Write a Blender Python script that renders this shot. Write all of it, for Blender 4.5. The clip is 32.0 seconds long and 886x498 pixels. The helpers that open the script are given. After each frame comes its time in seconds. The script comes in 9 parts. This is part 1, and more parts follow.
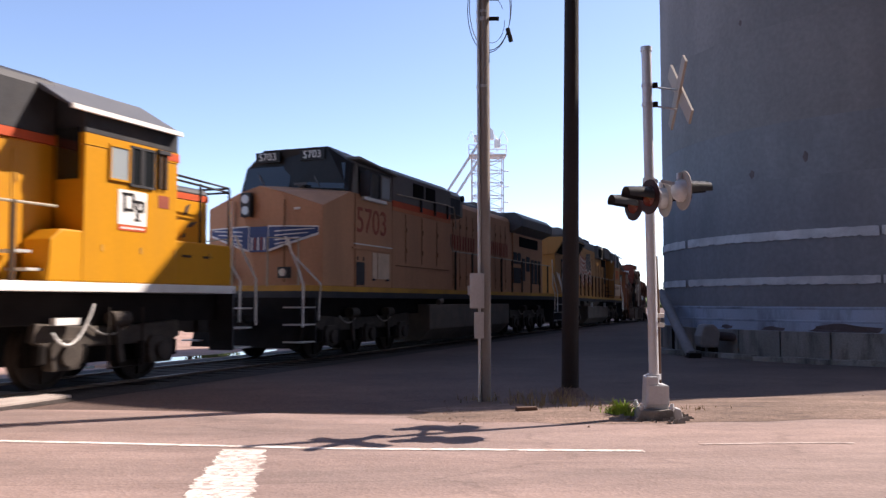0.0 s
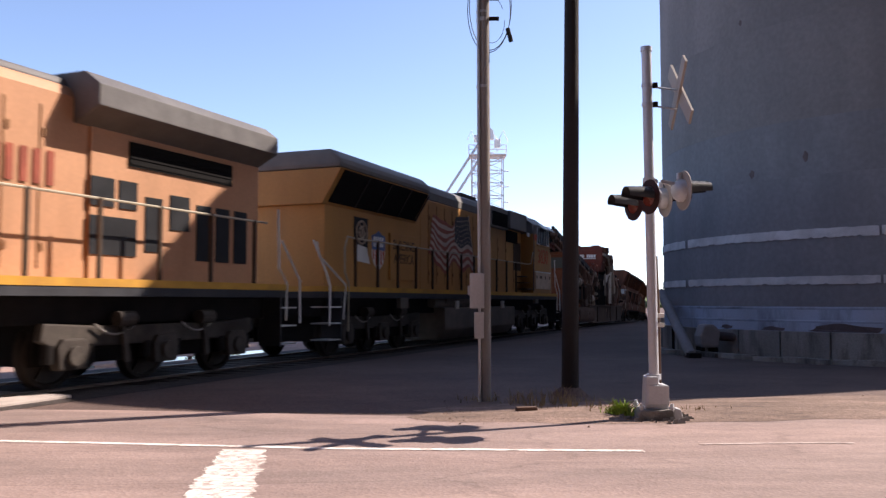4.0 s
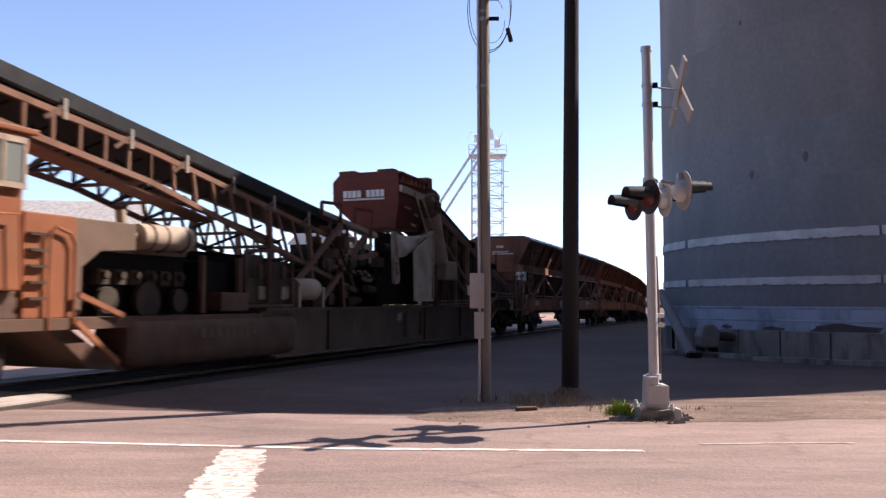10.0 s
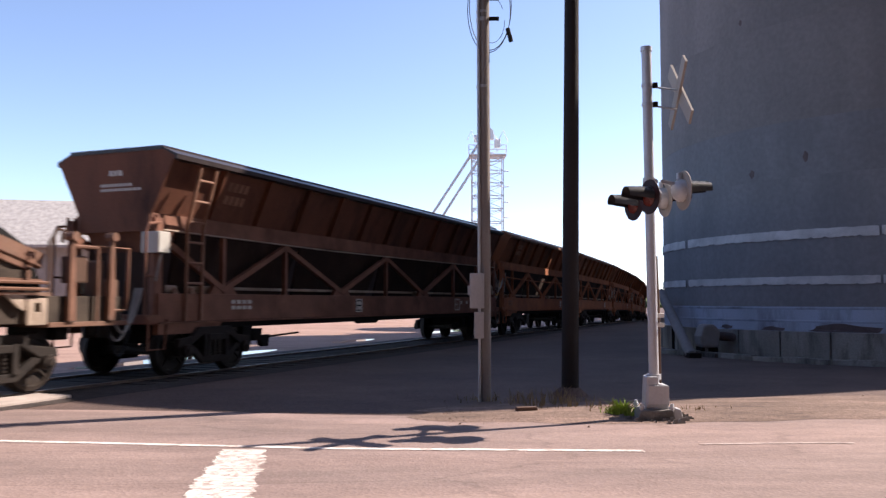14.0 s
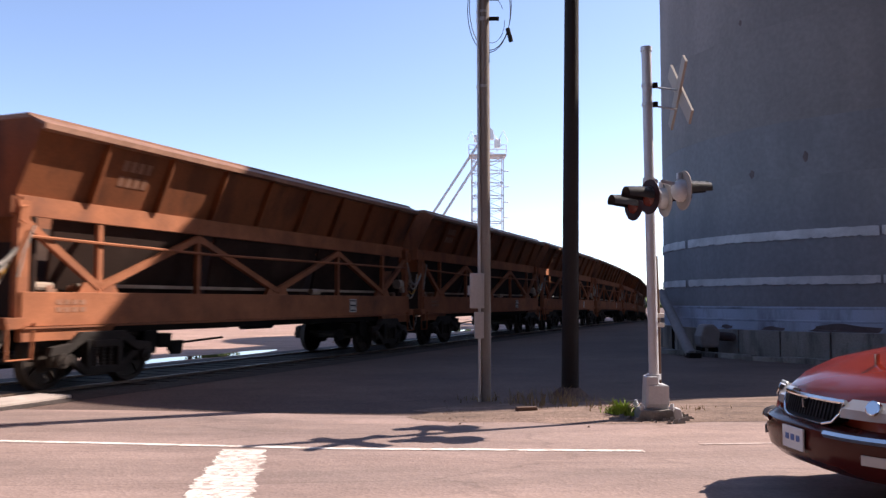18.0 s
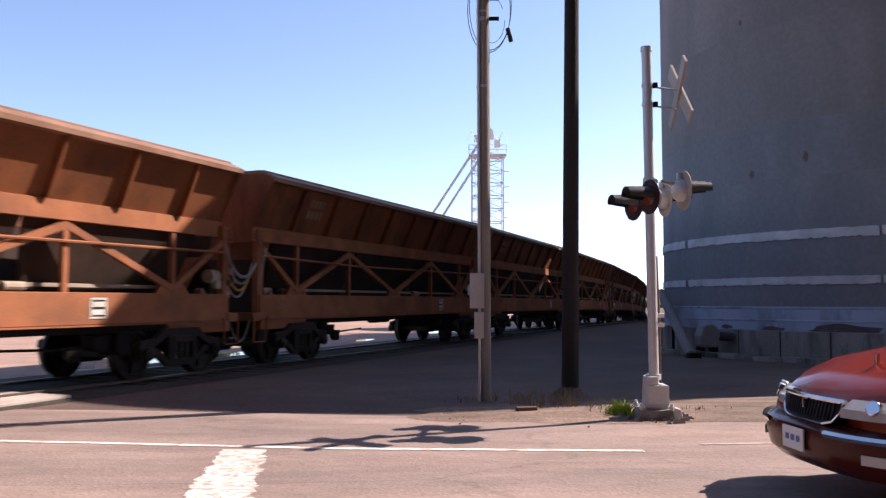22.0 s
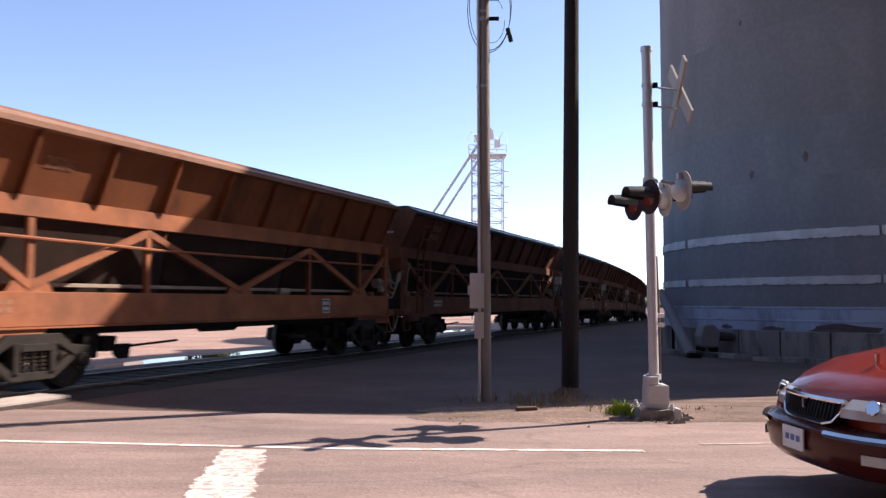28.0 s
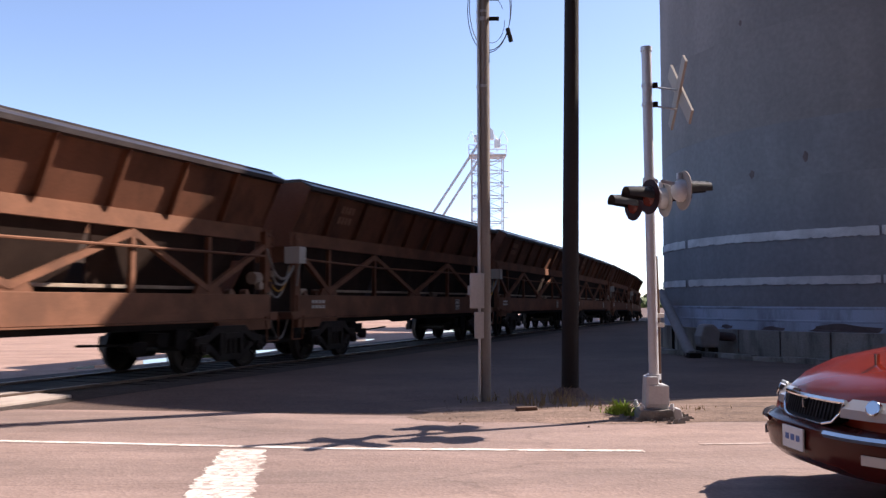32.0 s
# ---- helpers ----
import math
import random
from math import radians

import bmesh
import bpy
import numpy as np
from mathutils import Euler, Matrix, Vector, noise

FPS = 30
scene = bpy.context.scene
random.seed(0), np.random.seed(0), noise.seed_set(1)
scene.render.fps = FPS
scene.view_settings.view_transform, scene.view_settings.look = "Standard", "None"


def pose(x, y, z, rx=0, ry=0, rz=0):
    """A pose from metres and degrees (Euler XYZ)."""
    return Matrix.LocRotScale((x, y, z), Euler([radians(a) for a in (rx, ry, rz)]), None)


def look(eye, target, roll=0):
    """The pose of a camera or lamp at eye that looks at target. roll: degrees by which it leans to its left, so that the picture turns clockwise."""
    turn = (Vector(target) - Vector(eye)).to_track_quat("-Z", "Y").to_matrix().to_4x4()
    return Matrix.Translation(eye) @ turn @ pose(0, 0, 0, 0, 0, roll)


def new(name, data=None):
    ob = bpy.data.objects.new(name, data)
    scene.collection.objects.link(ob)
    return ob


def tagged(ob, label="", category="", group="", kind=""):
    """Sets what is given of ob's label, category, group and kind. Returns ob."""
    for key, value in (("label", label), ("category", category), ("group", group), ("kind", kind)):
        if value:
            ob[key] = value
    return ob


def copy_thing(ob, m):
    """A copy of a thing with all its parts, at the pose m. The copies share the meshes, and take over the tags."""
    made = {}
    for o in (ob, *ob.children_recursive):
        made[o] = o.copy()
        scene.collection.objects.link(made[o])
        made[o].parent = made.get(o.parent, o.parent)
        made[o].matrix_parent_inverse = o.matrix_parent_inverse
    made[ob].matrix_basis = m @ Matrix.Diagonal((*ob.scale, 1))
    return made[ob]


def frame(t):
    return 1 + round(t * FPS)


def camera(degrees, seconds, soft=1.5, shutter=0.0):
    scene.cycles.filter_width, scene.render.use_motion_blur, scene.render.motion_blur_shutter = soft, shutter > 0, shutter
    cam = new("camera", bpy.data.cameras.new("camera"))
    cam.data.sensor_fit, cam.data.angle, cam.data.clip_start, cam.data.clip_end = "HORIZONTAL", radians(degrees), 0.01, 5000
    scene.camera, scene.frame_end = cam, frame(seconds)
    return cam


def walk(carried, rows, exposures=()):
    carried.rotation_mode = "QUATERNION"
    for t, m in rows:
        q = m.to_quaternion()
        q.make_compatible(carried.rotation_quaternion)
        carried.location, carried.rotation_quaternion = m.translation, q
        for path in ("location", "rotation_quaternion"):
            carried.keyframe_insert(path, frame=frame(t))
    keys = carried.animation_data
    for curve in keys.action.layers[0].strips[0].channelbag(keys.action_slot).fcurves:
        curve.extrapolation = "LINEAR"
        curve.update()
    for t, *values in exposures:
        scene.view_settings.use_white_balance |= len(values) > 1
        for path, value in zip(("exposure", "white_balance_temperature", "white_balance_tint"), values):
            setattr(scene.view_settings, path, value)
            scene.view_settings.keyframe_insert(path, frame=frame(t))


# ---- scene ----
cam = camera(55.0, 32.0, soft=1.4, shutter=0.5)
EYE = (0.0, 0.0, 1.37)
AIM = look(EYE, (0.0, 10.0, 1.981))
walk(cam, [(0.0, AIM), (32.0, AIM)])

# ---- world and sun ----
SUN_AZ = math.atan2(0.913, 0.407)
SUN_EL = radians(43.2)
world = bpy.data.worlds.new("sky")
scene.world = world
world.use_nodes = True
wn = world.node_tree
sky = wn.nodes.new("ShaderNodeTexSky")
sky.sky_type = "NISHITA"
sky.sun_disc = False
sky.sun_elevation = SUN_EL
sky.sun_rotation = SUN_AZ
sky.air_density, sky.dust_density, sky.ozone_density = 0.7, 1.0, 1.1
sky.altitude = 1100.0
wn.nodes["Background"].inputs["Strength"].default_value = 0.17
wn.links.new(sky.outputs[0], wn.nodes["Background"].inputs[0])
sun = new("sun", bpy.data.lights.new("sun", "SUN"))
sun.data.energy, sun.data.angle, sun.data.color = 5.4, radians(0.55), (1.0, 0.92, 0.82)
SUN_DIR = Vector((math.sin(SUN_AZ) * math.cos(SUN_EL), math.cos(SUN_AZ) * math.cos(SUN_EL), math.sin(SUN_EL)))
sun.matrix_world = look(SUN_DIR * 60, (0, 0, 0))
scene.view_settings.exposure = 0.77
scene.view_settings.use_white_balance = True
scene.view_settings.white_balance_temperature = 6700
scene.view_settings.white_balance_tint = 17


# ---- materials ----
def mat(name, color, rough=0.7, metal=0.0, vary=0.18, scale=3.0, bump=0.15, fine=40.0, dirt=None, dirt_amount=0.35,
        dirt_scale=0.8, streak=0.0, spec=0.22):
    """Paint, stone or metal with large stains, fine grain and some relief, in object space."""
    m = bpy.data.materials.new(name)
    m.use_nodes = True
    t = m.node_tree
    b = t.nodes["Principled BSDF"]
    co = t.nodes.new("ShaderNodeTexCoord")
    info = t.nodes.new("ShaderNodeObjectInfo")
    add = t.nodes.new("ShaderNodeVectorMath")
    add.operation = "MULTIPLY_ADD"
    add.inputs[1].default_value = (1, 1, 1)
    off = t.nodes.new("ShaderNodeVectorMath")
    off.operation = "SCALE"
    off.inputs[0].default_value = (13.0, 7.0, 3.0)
    t.links.new(info.outputs["Random"], off.inputs["Scale"])
    t.links.new(co.outputs["Object"], add.inputs[0])
    t.links.new(off.outputs[0], add.inputs[2])
    n1 = t.nodes.new("ShaderNodeTexNoise")
    n1.inputs["Scale"].default_value, n1.inputs["Detail"].default_value = scale, 5
    n2 = t.nodes.new("ShaderNodeTexNoise")
    n2.inputs["Scale"].default_value, n2.inputs["Detail"].default_value = fine, 3
    src = add.outputs[0]
    if streak:
        sq = t.nodes.new("ShaderNodeVectorMath")
        sq.operation = "MULTIPLY"
        sq.inputs[1].default_value = (1.0, 1.0, streak)
        t.links.new(add.outputs[0], sq.inputs[0])
        src = sq.outputs[0]
    t.links.new(src, n1.inputs["Vector"])
    t.links.new(add.outputs[0], n2.inputs["Vector"])
    ramp = t.nodes.new("ShaderNodeMapRange")
    ramp.inputs[1].default_value, ramp.inputs[2].default_value = 0.3, 0.7
    ramp.inputs[3].default_value, ramp.inputs[4].default_value = 1 - vary, 1 + vary
    t.links.new(n1.outputs[0], ramp.inputs[0])
    r2 = t.nodes.new("ShaderNodeMapRange")
    r2.inputs[1].default_value, r2.inputs[2].default_value = 0.3, 0.7
    r2.inputs[3].default_value, r2.inputs[4].default_value = 1 - vary * 0.5, 1 + vary * 0.5
    t.links.new(n2.outputs[0], r2.inputs[0])
    mul = t.nodes.new("ShaderNodeMath")
    mul.operation = "MULTIPLY"
    t.links.new(ramp.outputs[0], mul.inputs[0])
    t.links.new(r2.outputs[0], mul.inputs[1])
    sc = t.nodes.new("ShaderNodeVectorMath")
    sc.operation = "SCALE"
    sc.inputs[0].default_value = color
    t.links.new(mul.outputs[0], sc.inputs["Scale"])
    last = sc.outputs[0]
    if dirt:
        n3 = t.nodes.new("ShaderNodeTexNoise")
        n3.inputs["Scale"].default_value, n3.inputs["Detail"].default_value = dirt_scale, 8
        n3.inputs["Roughness"].default_value = 0.65
        t.links.new(src, n3.inputs["Vector"])
        r3 = t.nodes.new("ShaderNodeMapRange")
        r3.inputs[1].default_value, r3.inputs[2].default_value = 0.48, 0.72
        r3.inputs[3].default_value, r3.inputs[4].default_value = 0.0, dirt_amount * 2
        t.links.new(n3.outputs[0], r3.inputs[0])
        mx = t.nodes.new("ShaderNodeMix")
        mx.data_type = "RGBA"
        t.links.new(r3.outputs[0], mx.inputs["Factor"])
        t.links.new(last, mx.inputs["A"])
        mx.inputs["B"].default_value = (*dirt, 1)
        last = mx.outputs["Result"]
    t.links.new(last, b.inputs["Base Color"])
    rr = t.nodes.new("ShaderNodeMapRange")
    rr.inputs[3].default_value, rr.inputs[4].default_value = max(rough - 0.12, 0.03), min(rough + 0.12, 1)
    t.links.new(n1.outputs[0], rr.inputs[0])
    t.links.new(rr.outputs[0], b.inputs["Roughness"])
    b.inputs["Metallic"].default_value = metal
    b.inputs["Specular IOR Level"].default_value = spec
    if bump:
        bp = t.nodes.new("ShaderNodeBump")
        bp.inputs["Strength"].default_value, bp.inputs["Distance"].default_value = bump, 0.02
        t.links.new(n2.outputs[0], bp.inputs["Height"])
        t.links.new(bp.outputs[0], b.inputs["Normal"])
    return m


M_YELLOW = mat("armour_yellow", (0.5, 0.25, 0.078), 0.5, vary=0.1, scale=0.7, fine=18, bump=0.03, dirt=(0.27, 0.14, 0.06), dirt_amount=0.2, streak=0.25)
M_YELLOW2 = mat("faded_yellow", (0.5, 0.26, 0.145), 0.6, vary=0.12, scale=0.7, fine=18, bump=0.03, dirt=(0.3, 0.16, 0.09), dirt_amount=0.25, streak=0.25)
M_BRIGHT = mat("bright_yellow", (0.58, 0.26, 0.013), 0.35, vary=0.06, scale=0.7, fine=18, bump=0.02, dirt=(0.35, 0.18, 0.04), dirt_amount=0.12, streak=0.25)
M_SILL = mat("sill_yellow", (0.58, 0.3, 0.05), 0.5, vary=0.1, dirt=(0.25, 0.12, 0.05), dirt_amount=0.3)
M_GREY = mat("roof_grey", (0.14, 0.132, 0.128), 0.6, vary=0.15, dirt=(0.1, 0.09, 0.09), dirt_amount=0.3)
M_DKGREY = mat("dark_grey_paint", (0.045, 0.045, 0.05), 0.55, vary=0.2, dirt=(0.1, 0.08, 0.06), dirt_amount=0.2)
M_RED = mat("red_stripe", (0.55, 0.09, 0.03), 0.55, vary=0.12)
M_CABSTRIPE = mat("bleached_orange", (0.55, 0.2, 0.09), 0.6, vary=0.12)
M_FADERED = mat("faded_red", (0.3, 0.075, 0.045), 0.65, vary=0.2)
M_RAILING = mat("worn_railing", (0.42, 0.36, 0.27), 0.6, vary=0.15)
M_WHITE = mat("white_paint", (0.78, 0.77, 0.74), 0.5, vary=0.06, dirt=(0.4, 0.33, 0.28), dirt_amount=0.15)
M_BLUE = mat("emblem_blue", (0.06, 0.09, 0.2), 0.55, vary=0.15)
M_BLACK = mat("black_paint", (0.018, 0.018, 0.02), 0.5, vary=0.25)
M_TANK = mat("tank_grey", (0.2, 0.165, 0.135), 0.65, vary=0.15, dirt=(0.12, 0.09, 0.07), dirt_amount=0.35)
M_TRUCK = mat("truck_frame", (0.076, 0.062, 0.052), 0.75, vary=0.25, scale=5, dirt=(0.035, 0.026, 0.022), dirt_amount=0.5)
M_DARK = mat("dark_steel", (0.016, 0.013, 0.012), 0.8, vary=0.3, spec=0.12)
M_RUST = mat("oxide_red_paint", (0.235, 0.08, 0.033), 0.75, vary=0.2, scale=1.2, fine=25, bump=0.1, dirt=(0.075, 0.031, 0.019), dirt_amount=0.5, dirt_scale=1.1, streak=0.35)
M_RUST2 = mat("oxide_red_frame", (0.34, 0.125, 0.06), 0.75, vary=0.2, scale=2, fine=30, bump=0.1, dirt=(0.16, 0.07, 0.045), dirt_amount=0.45)
M_DKBROWN = mat("dark_brown_paint", (0.18, 0.073, 0.042), 0.75, vary=0.2, scale=1.2, fine=25, bump=0.1, dirt=(0.06, 0.03, 0.02), dirt_amount=0.5, dirt_scale=1.1, streak=0.35)
M_DKBROWN2 = mat("brown_frame_paint", (0.22, 0.1, 0.06), 0.75, vary=0.2, scale=2, fine=30, bump=0.1, dirt=(0.12, 0.06, 0.04), dirt_amount=0.45)
M_DKRED = mat("dark_maroon_paint", (0.175, 0.07, 0.042), 0.75, vary=0.2, scale=1.2, fine=25, bump=0.1, dirt=(0.05, 0.022, 0.016), dirt_amount=0.5, dirt_scale=1.1, streak=0.35)
M_DKRED2 = mat("dark_maroon_frame", (0.235, 0.11, 0.074), 0.75, vary=0.2, scale=2, fine=30, bump=0.1, dirt=(0.11, 0.05, 0.035), dirt_amount=0.45)
M_DKRIM = mat("dark_rim", (0.05, 0.04, 0.04), 0.35, vary=0.2)
M_MAROON = mat("maroon_paint", (0.15, 0.034, 0.022), 0.65, vary=0.2, scale=1.5, dirt=(0.12, 0.06, 0.04), dirt_amount=0.4)
M_BROWN = mat("dusty_brown", (0.115, 0.066, 0.047), 0.8, vary=0.25, scale=2, dirt=(0.17, 0.115, 0.09), dirt_amount=0.4)
M_TAN = mat("dusty_tan", (0.42, 0.33, 0.26), 0.8, vary=0.2, scale=2, dirt=(0.2, 0.14, 0.1), dirt_amount=0.4)
M_CANVAS = mat("canvas", (0.58, 0.51, 0.43), 0.85, vary=0.12, scale=3, fine=90, bump=0.2, dirt=(0.34, 0.27, 0.21), dirt_amount=0.4, dirt_scale=1.6)
M_RUBBER = mat("rubber", (0.018, 0.018, 0.019), 0.75, vary=0.2, spec=0.15)
M_HOSE = mat("grey_hose", (0.3, 0.27, 0.24), 0.6, vary=0.2)
M_ALU = mat("aluminium_paint", (0.52, 0.52, 0.54), 0.45, metal=0.2, vary=0.1, dirt=(0.4, 0.36, 0.32), dirt_amount=0.25, streak=0.3)
M_WOOD = mat("weathered_pole", (0.31, 0.285, 0.27), 0.85, vary=0.2, scale=3, fine=60, bump=0.4, streak=0.08, dirt=(0.2, 0.16, 0.14), dirt_amount=0.35)
M_WOODDK = mat("creosote_pole", (0.03, 0.024, 0.023), 0.8, vary=0.3, scale=3, fine=60, bump=0.5, streak=0.08)
M_SILO = mat("bin_panel", (0.23, 0.211, 0.21), 0.75, metal=0.0, vary=0.16, scale=0.4, fine=9, bump=0.05, dirt=(0.15, 0.14, 0.142), dirt_amount=0.3, dirt_scale=0.35, streak=0.3)
M_SILO2 = mat("bin_panel_dark", (0.222, 0.216, 0.23), 0.75, metal=0.0, vary=0.16, scale=0.4, fine=9, bump=0.05, dirt=(0.13, 0.13, 0.139), dirt_amount=0.3, dirt_scale=0.35, streak=0.3)
M_SILOW = mat("pale_sealant", (0.6, 0.58, 0.58), 0.7, vary=0.15, scale=1.5, dirt=(0.3, 0.29, 0.3), dirt_amount=0.35, dirt_scale=1.6)
M_SILOB = mat("pale_bin_skirt", (0.37, 0.42, 0.52), 0.6, metal=0.1, vary=0.15, scale=0.5, dirt=(0.1, 0.105, 0.12), dirt_amount=0.45, dirt_scale=1.2, streak=0.25)
M_CONC = mat("foundation_concrete", (0.27, 0.25, 0.23), 0.9, vary=0.25, scale=1.2, fine=30, bump=0.4, dirt=(0.035, 0.03, 0.027), dirt_amount=0.6, dirt_scale=1.4, streak=0.25)
M_LENS = mat("red_lens", (0.13, 0.022, 0.015), 0.25, vary=0.1, spec=0.6)
M_CARRED = mat("car_red", (0.22, 0.022, 0.009), 0.16, metal=0.0, vary=0.03, scale=1, bump=0.0, spec=0.35)
# car red darkened for the dim surroundings the low nose mirrors
M_CARLOW = mat("car_cladding", (0.07, 0.009, 0.006), 0.22, vary=0.04, bump=0.0)
M_CHROME = mat("chrome", (0.75, 0.75, 0.76), 0.12, metal=1.0, vary=0.03, bump=0.0)
M_TOWER = mat("bleached_galvanised", (0.72, 0.7, 0.71), 0.5, metal=0.1, vary=0.08)
M_HOUSE = mat("grey_siding", (0.33, 0.29, 0.27), 0.8, vary=0.1)
M_ROOF = mat("shingle_roof", (0.4, 0.37, 0.35), 0.85, vary=0.2, scale=4)
M_LEAF = mat("leaf", (0.06, 0.09, 0.025), 0.7, vary=0.4, scale=8)
M_DRYGRASS = mat("dry_grass", (0.3, 0.22, 0.12), 0.85, vary=0.3, scale=8)
M_GREEN = mat("green_weed", (0.27, 0.36, 0.06), 0.7, vary=0.3, scale=8)
M_GALV = mat("galvanised", (0.5, 0.5, 0.52), 0.45, metal=0.5, vary=0.1)
M_PAINT = mat("road_paint", (0.8, 0.72, 0.66), 0.7, vary=0.1, scale=6, fine=60, dirt=(0.31, 0.222, 0.197), dirt_amount=0.6, dirt_scale=10)

M_FAINT = mat("faint_road_paint", (0.5, 0.4, 0.36), 0.75, vary=0.15, scale=6, fine=60, dirt=(0.28, 0.2, 0.175), dirt_amount=0.6, dirt_scale=14)
M_MAROONDISC = mat("dark_maroon_disc", (0.035, 0.012, 0.01), 0.5, vary=0.2)


def glass(name, color, rough=0.05):
    m = bpy.data.materials.new(name)
    m.use_nodes = True
    b = m.node_tree.nodes["Principled BSDF"]
    b.inputs["Base Color"].default_value = (*color, 1)
    b.inputs["Roughness"].default_value = rough
    b.inputs["Specular IOR Level"].default_value = 0.9
    return m


M_GLASS = glass("dark_window_glass", (0.015, 0.017, 0.018))
M_SIGN = mat("weathered_sign_back", (0.36, 0.315, 0.275), 0.6, vary=0.12, dirt=(0.3, 0.24, 0.2), dirt_amount=0.3)
M_SCREEN = mat("matt_screen", (0.012, 0.011, 0.011), 0.95, vary=0.2, spec=0.1)
M_STAIN = mat("rust_stain", (0.13, 0.1, 0.1), 0.85, vary=0.3, scale=3, streak=0.3)
M_GLASS2 = glass("dusty_window_glass", (0.16, 0.17, 0.15), 0.25)
M_LAMP = glass("headlamp_glass", (0.45, 0.42, 0.4), 0.08)
M_STOP = mat("worn_stop_paint", (0.78, 0.7, 0.64), 0.75, vary=0.12, scale=9, fine=70, dirt=(0.36, 0.26, 0.225), dirt_amount=0.75, dirt_scale=14)
# low albedo for the added walls that block skylight
M_BLOCKER = mat("dark_brick", (0.07, 0.045, 0.038), 0.9, vary=0.2)
M_RAIL = mat("rail_steel", (0.2, 0.14, 0.11), 0.4, metal=0.7, vary=0.2)
M_TIE = mat("tie_timber", (0.05, 0.039, 0.034), 0.9, vary=0.3, scale=6)
M_PANEL = mat("panel_concrete", (0.45, 0.38, 0.34), 0.85, vary=0.15, scale=3, dirt=(0.25, 0.2, 0.17), dirt_amount=0.3)
M_HOOD = mat("hood_grey", (0.09, 0.09, 0.092), 0.26, metal=0.2, vary=0.1, spec=0.6)
M_WHEEL = mat("wheel_steel", (0.036, 0.028, 0.024), 0.6, metal=0.3, vary=0.25, scale=6, dirt=(0.075, 0.055, 0.043), dirt_amount=0.35)
M_TRUCKDK = mat("truck_cast_dark", (0.03, 0.024, 0.021), 0.85, vary=0.25, scale=5, dirt=(0.05, 0.037, 0.03), dirt_amount=0.4)
M_STEPEDGE = mat("step_edge", (0.5, 0.48, 0.45), 0.6, vary=0.2)
M_POSTDK = mat("stanchion_brown", (0.07, 0.045, 0.03), 0.6, vary=0.2)
# pale base colour stands in for bright sky mirrored in the panes
M_SKYGLASS = glass("pale_reflecting_glass", (0.32, 0.36, 0.38), 0.12)
M_ROOFDK = mat("cab_roof_grey", (0.12, 0.12, 0.125), 0.5, vary=0.15)
M_YSEAM = mat("seam_shade", (0.25, 0.125, 0.06), 0.7, vary=0.2)
M_FLAGRED = mat("flag_red", (0.36, 0.12, 0.08), 0.6, vary=0.2)
M_FLAGWHITE = mat("flag_white", (0.6, 0.47, 0.38), 0.6, vary=0.15)
M_FLAGBLUE = mat("flag_blue", (0.075, 0.07, 0.07), 0.6, vary=0.25)
M_PALEROOF = mat("pale_grey_roof", (0.19, 0.178, 0.17), 0.6, vary=0.12, dirt=(0.15, 0.13, 0.12), dirt_amount=0.25)
M_ROOFLT = mat("bleached_roof", (0.175, 0.165, 0.158), 0.6, vary=0.12, dirt=(0.2, 0.17, 0.15), dirt_amount=0.25)
M_PALEYEL = mat("pale_yellow", (0.68, 0.5, 0.36), 0.6, vary=0.1, dirt=(0.4, 0.25, 0.15), dirt_amount=0.25)
M_SHIELDBLUE = mat("shield_blue", (0.13, 0.19, 0.38), 0.6, vary=0.15)
M_GIRDER = mat("girder_brown", (0.14, 0.097, 0.075), 0.75, vary=0.2, scale=1.5, dirt=(0.07, 0.052, 0.042), dirt_amount=0.45, dirt_scale=0.9, streak=0.4)
M_PANELDK = mat("sooty_panel", (0.062, 0.047, 0.037), 0.85, vary=0.3, scale=3, dirt=(0.11, 0.085, 0.065), dirt_amount=0.35)
# grime, with the interior's deep shade darkened into the colour
M_CAGE = mat("grimy_interior", (0.055, 0.042, 0.034), 0.5, vary=0.3, scale=2.5, dirt=(0.11, 0.088, 0.07), dirt_amount=0.3)
M_CABRUST = mat("cab_rust_orange", (0.26, 0.09, 0.042), 0.6, vary=0.12, scale=1.5, dirt=(0.2, 0.09, 0.05), dirt_amount=0.3)
M_BOOM = mat("boom_brown", (0.195, 0.1, 0.068), 0.75, vary=0.2, scale=3, dirt=(0.25, 0.165, 0.125), dirt_amount=0.4)
M_TANBR = mat("engine_tan", (0.15, 0.1, 0.075), 0.8, vary=0.2, scale=2, dirt=(0.16, 0.1, 0.07), dirt_amount=0.4)
M_RIM = mat("worn_rim", (0.29, 0.16, 0.11), 0.6, vary=0.2, scale=4, dirt=(0.2, 0.09, 0.05), dirt_amount=0.4)
# oxide red darkened to hold the shade inside the hopper frames
M_RUSTSHADE = mat("oxide_dark", (0.034, 0.018, 0.013), 0.85, vary=0.25, scale=1.5, dirt=(0.075, 0.045, 0.032), dirt_amount=0.35)
M_STENCIL = mat("stencil_white", (0.62, 0.57, 0.52), 0.7, vary=0.15)
M_FADEMARK = mat("faded_stencil", (0.3, 0.15, 0.095), 0.8, vary=0.2)
M_PALEBOX = mat("pale_box", (0.55, 0.52, 0.47), 0.6, vary=0.1)


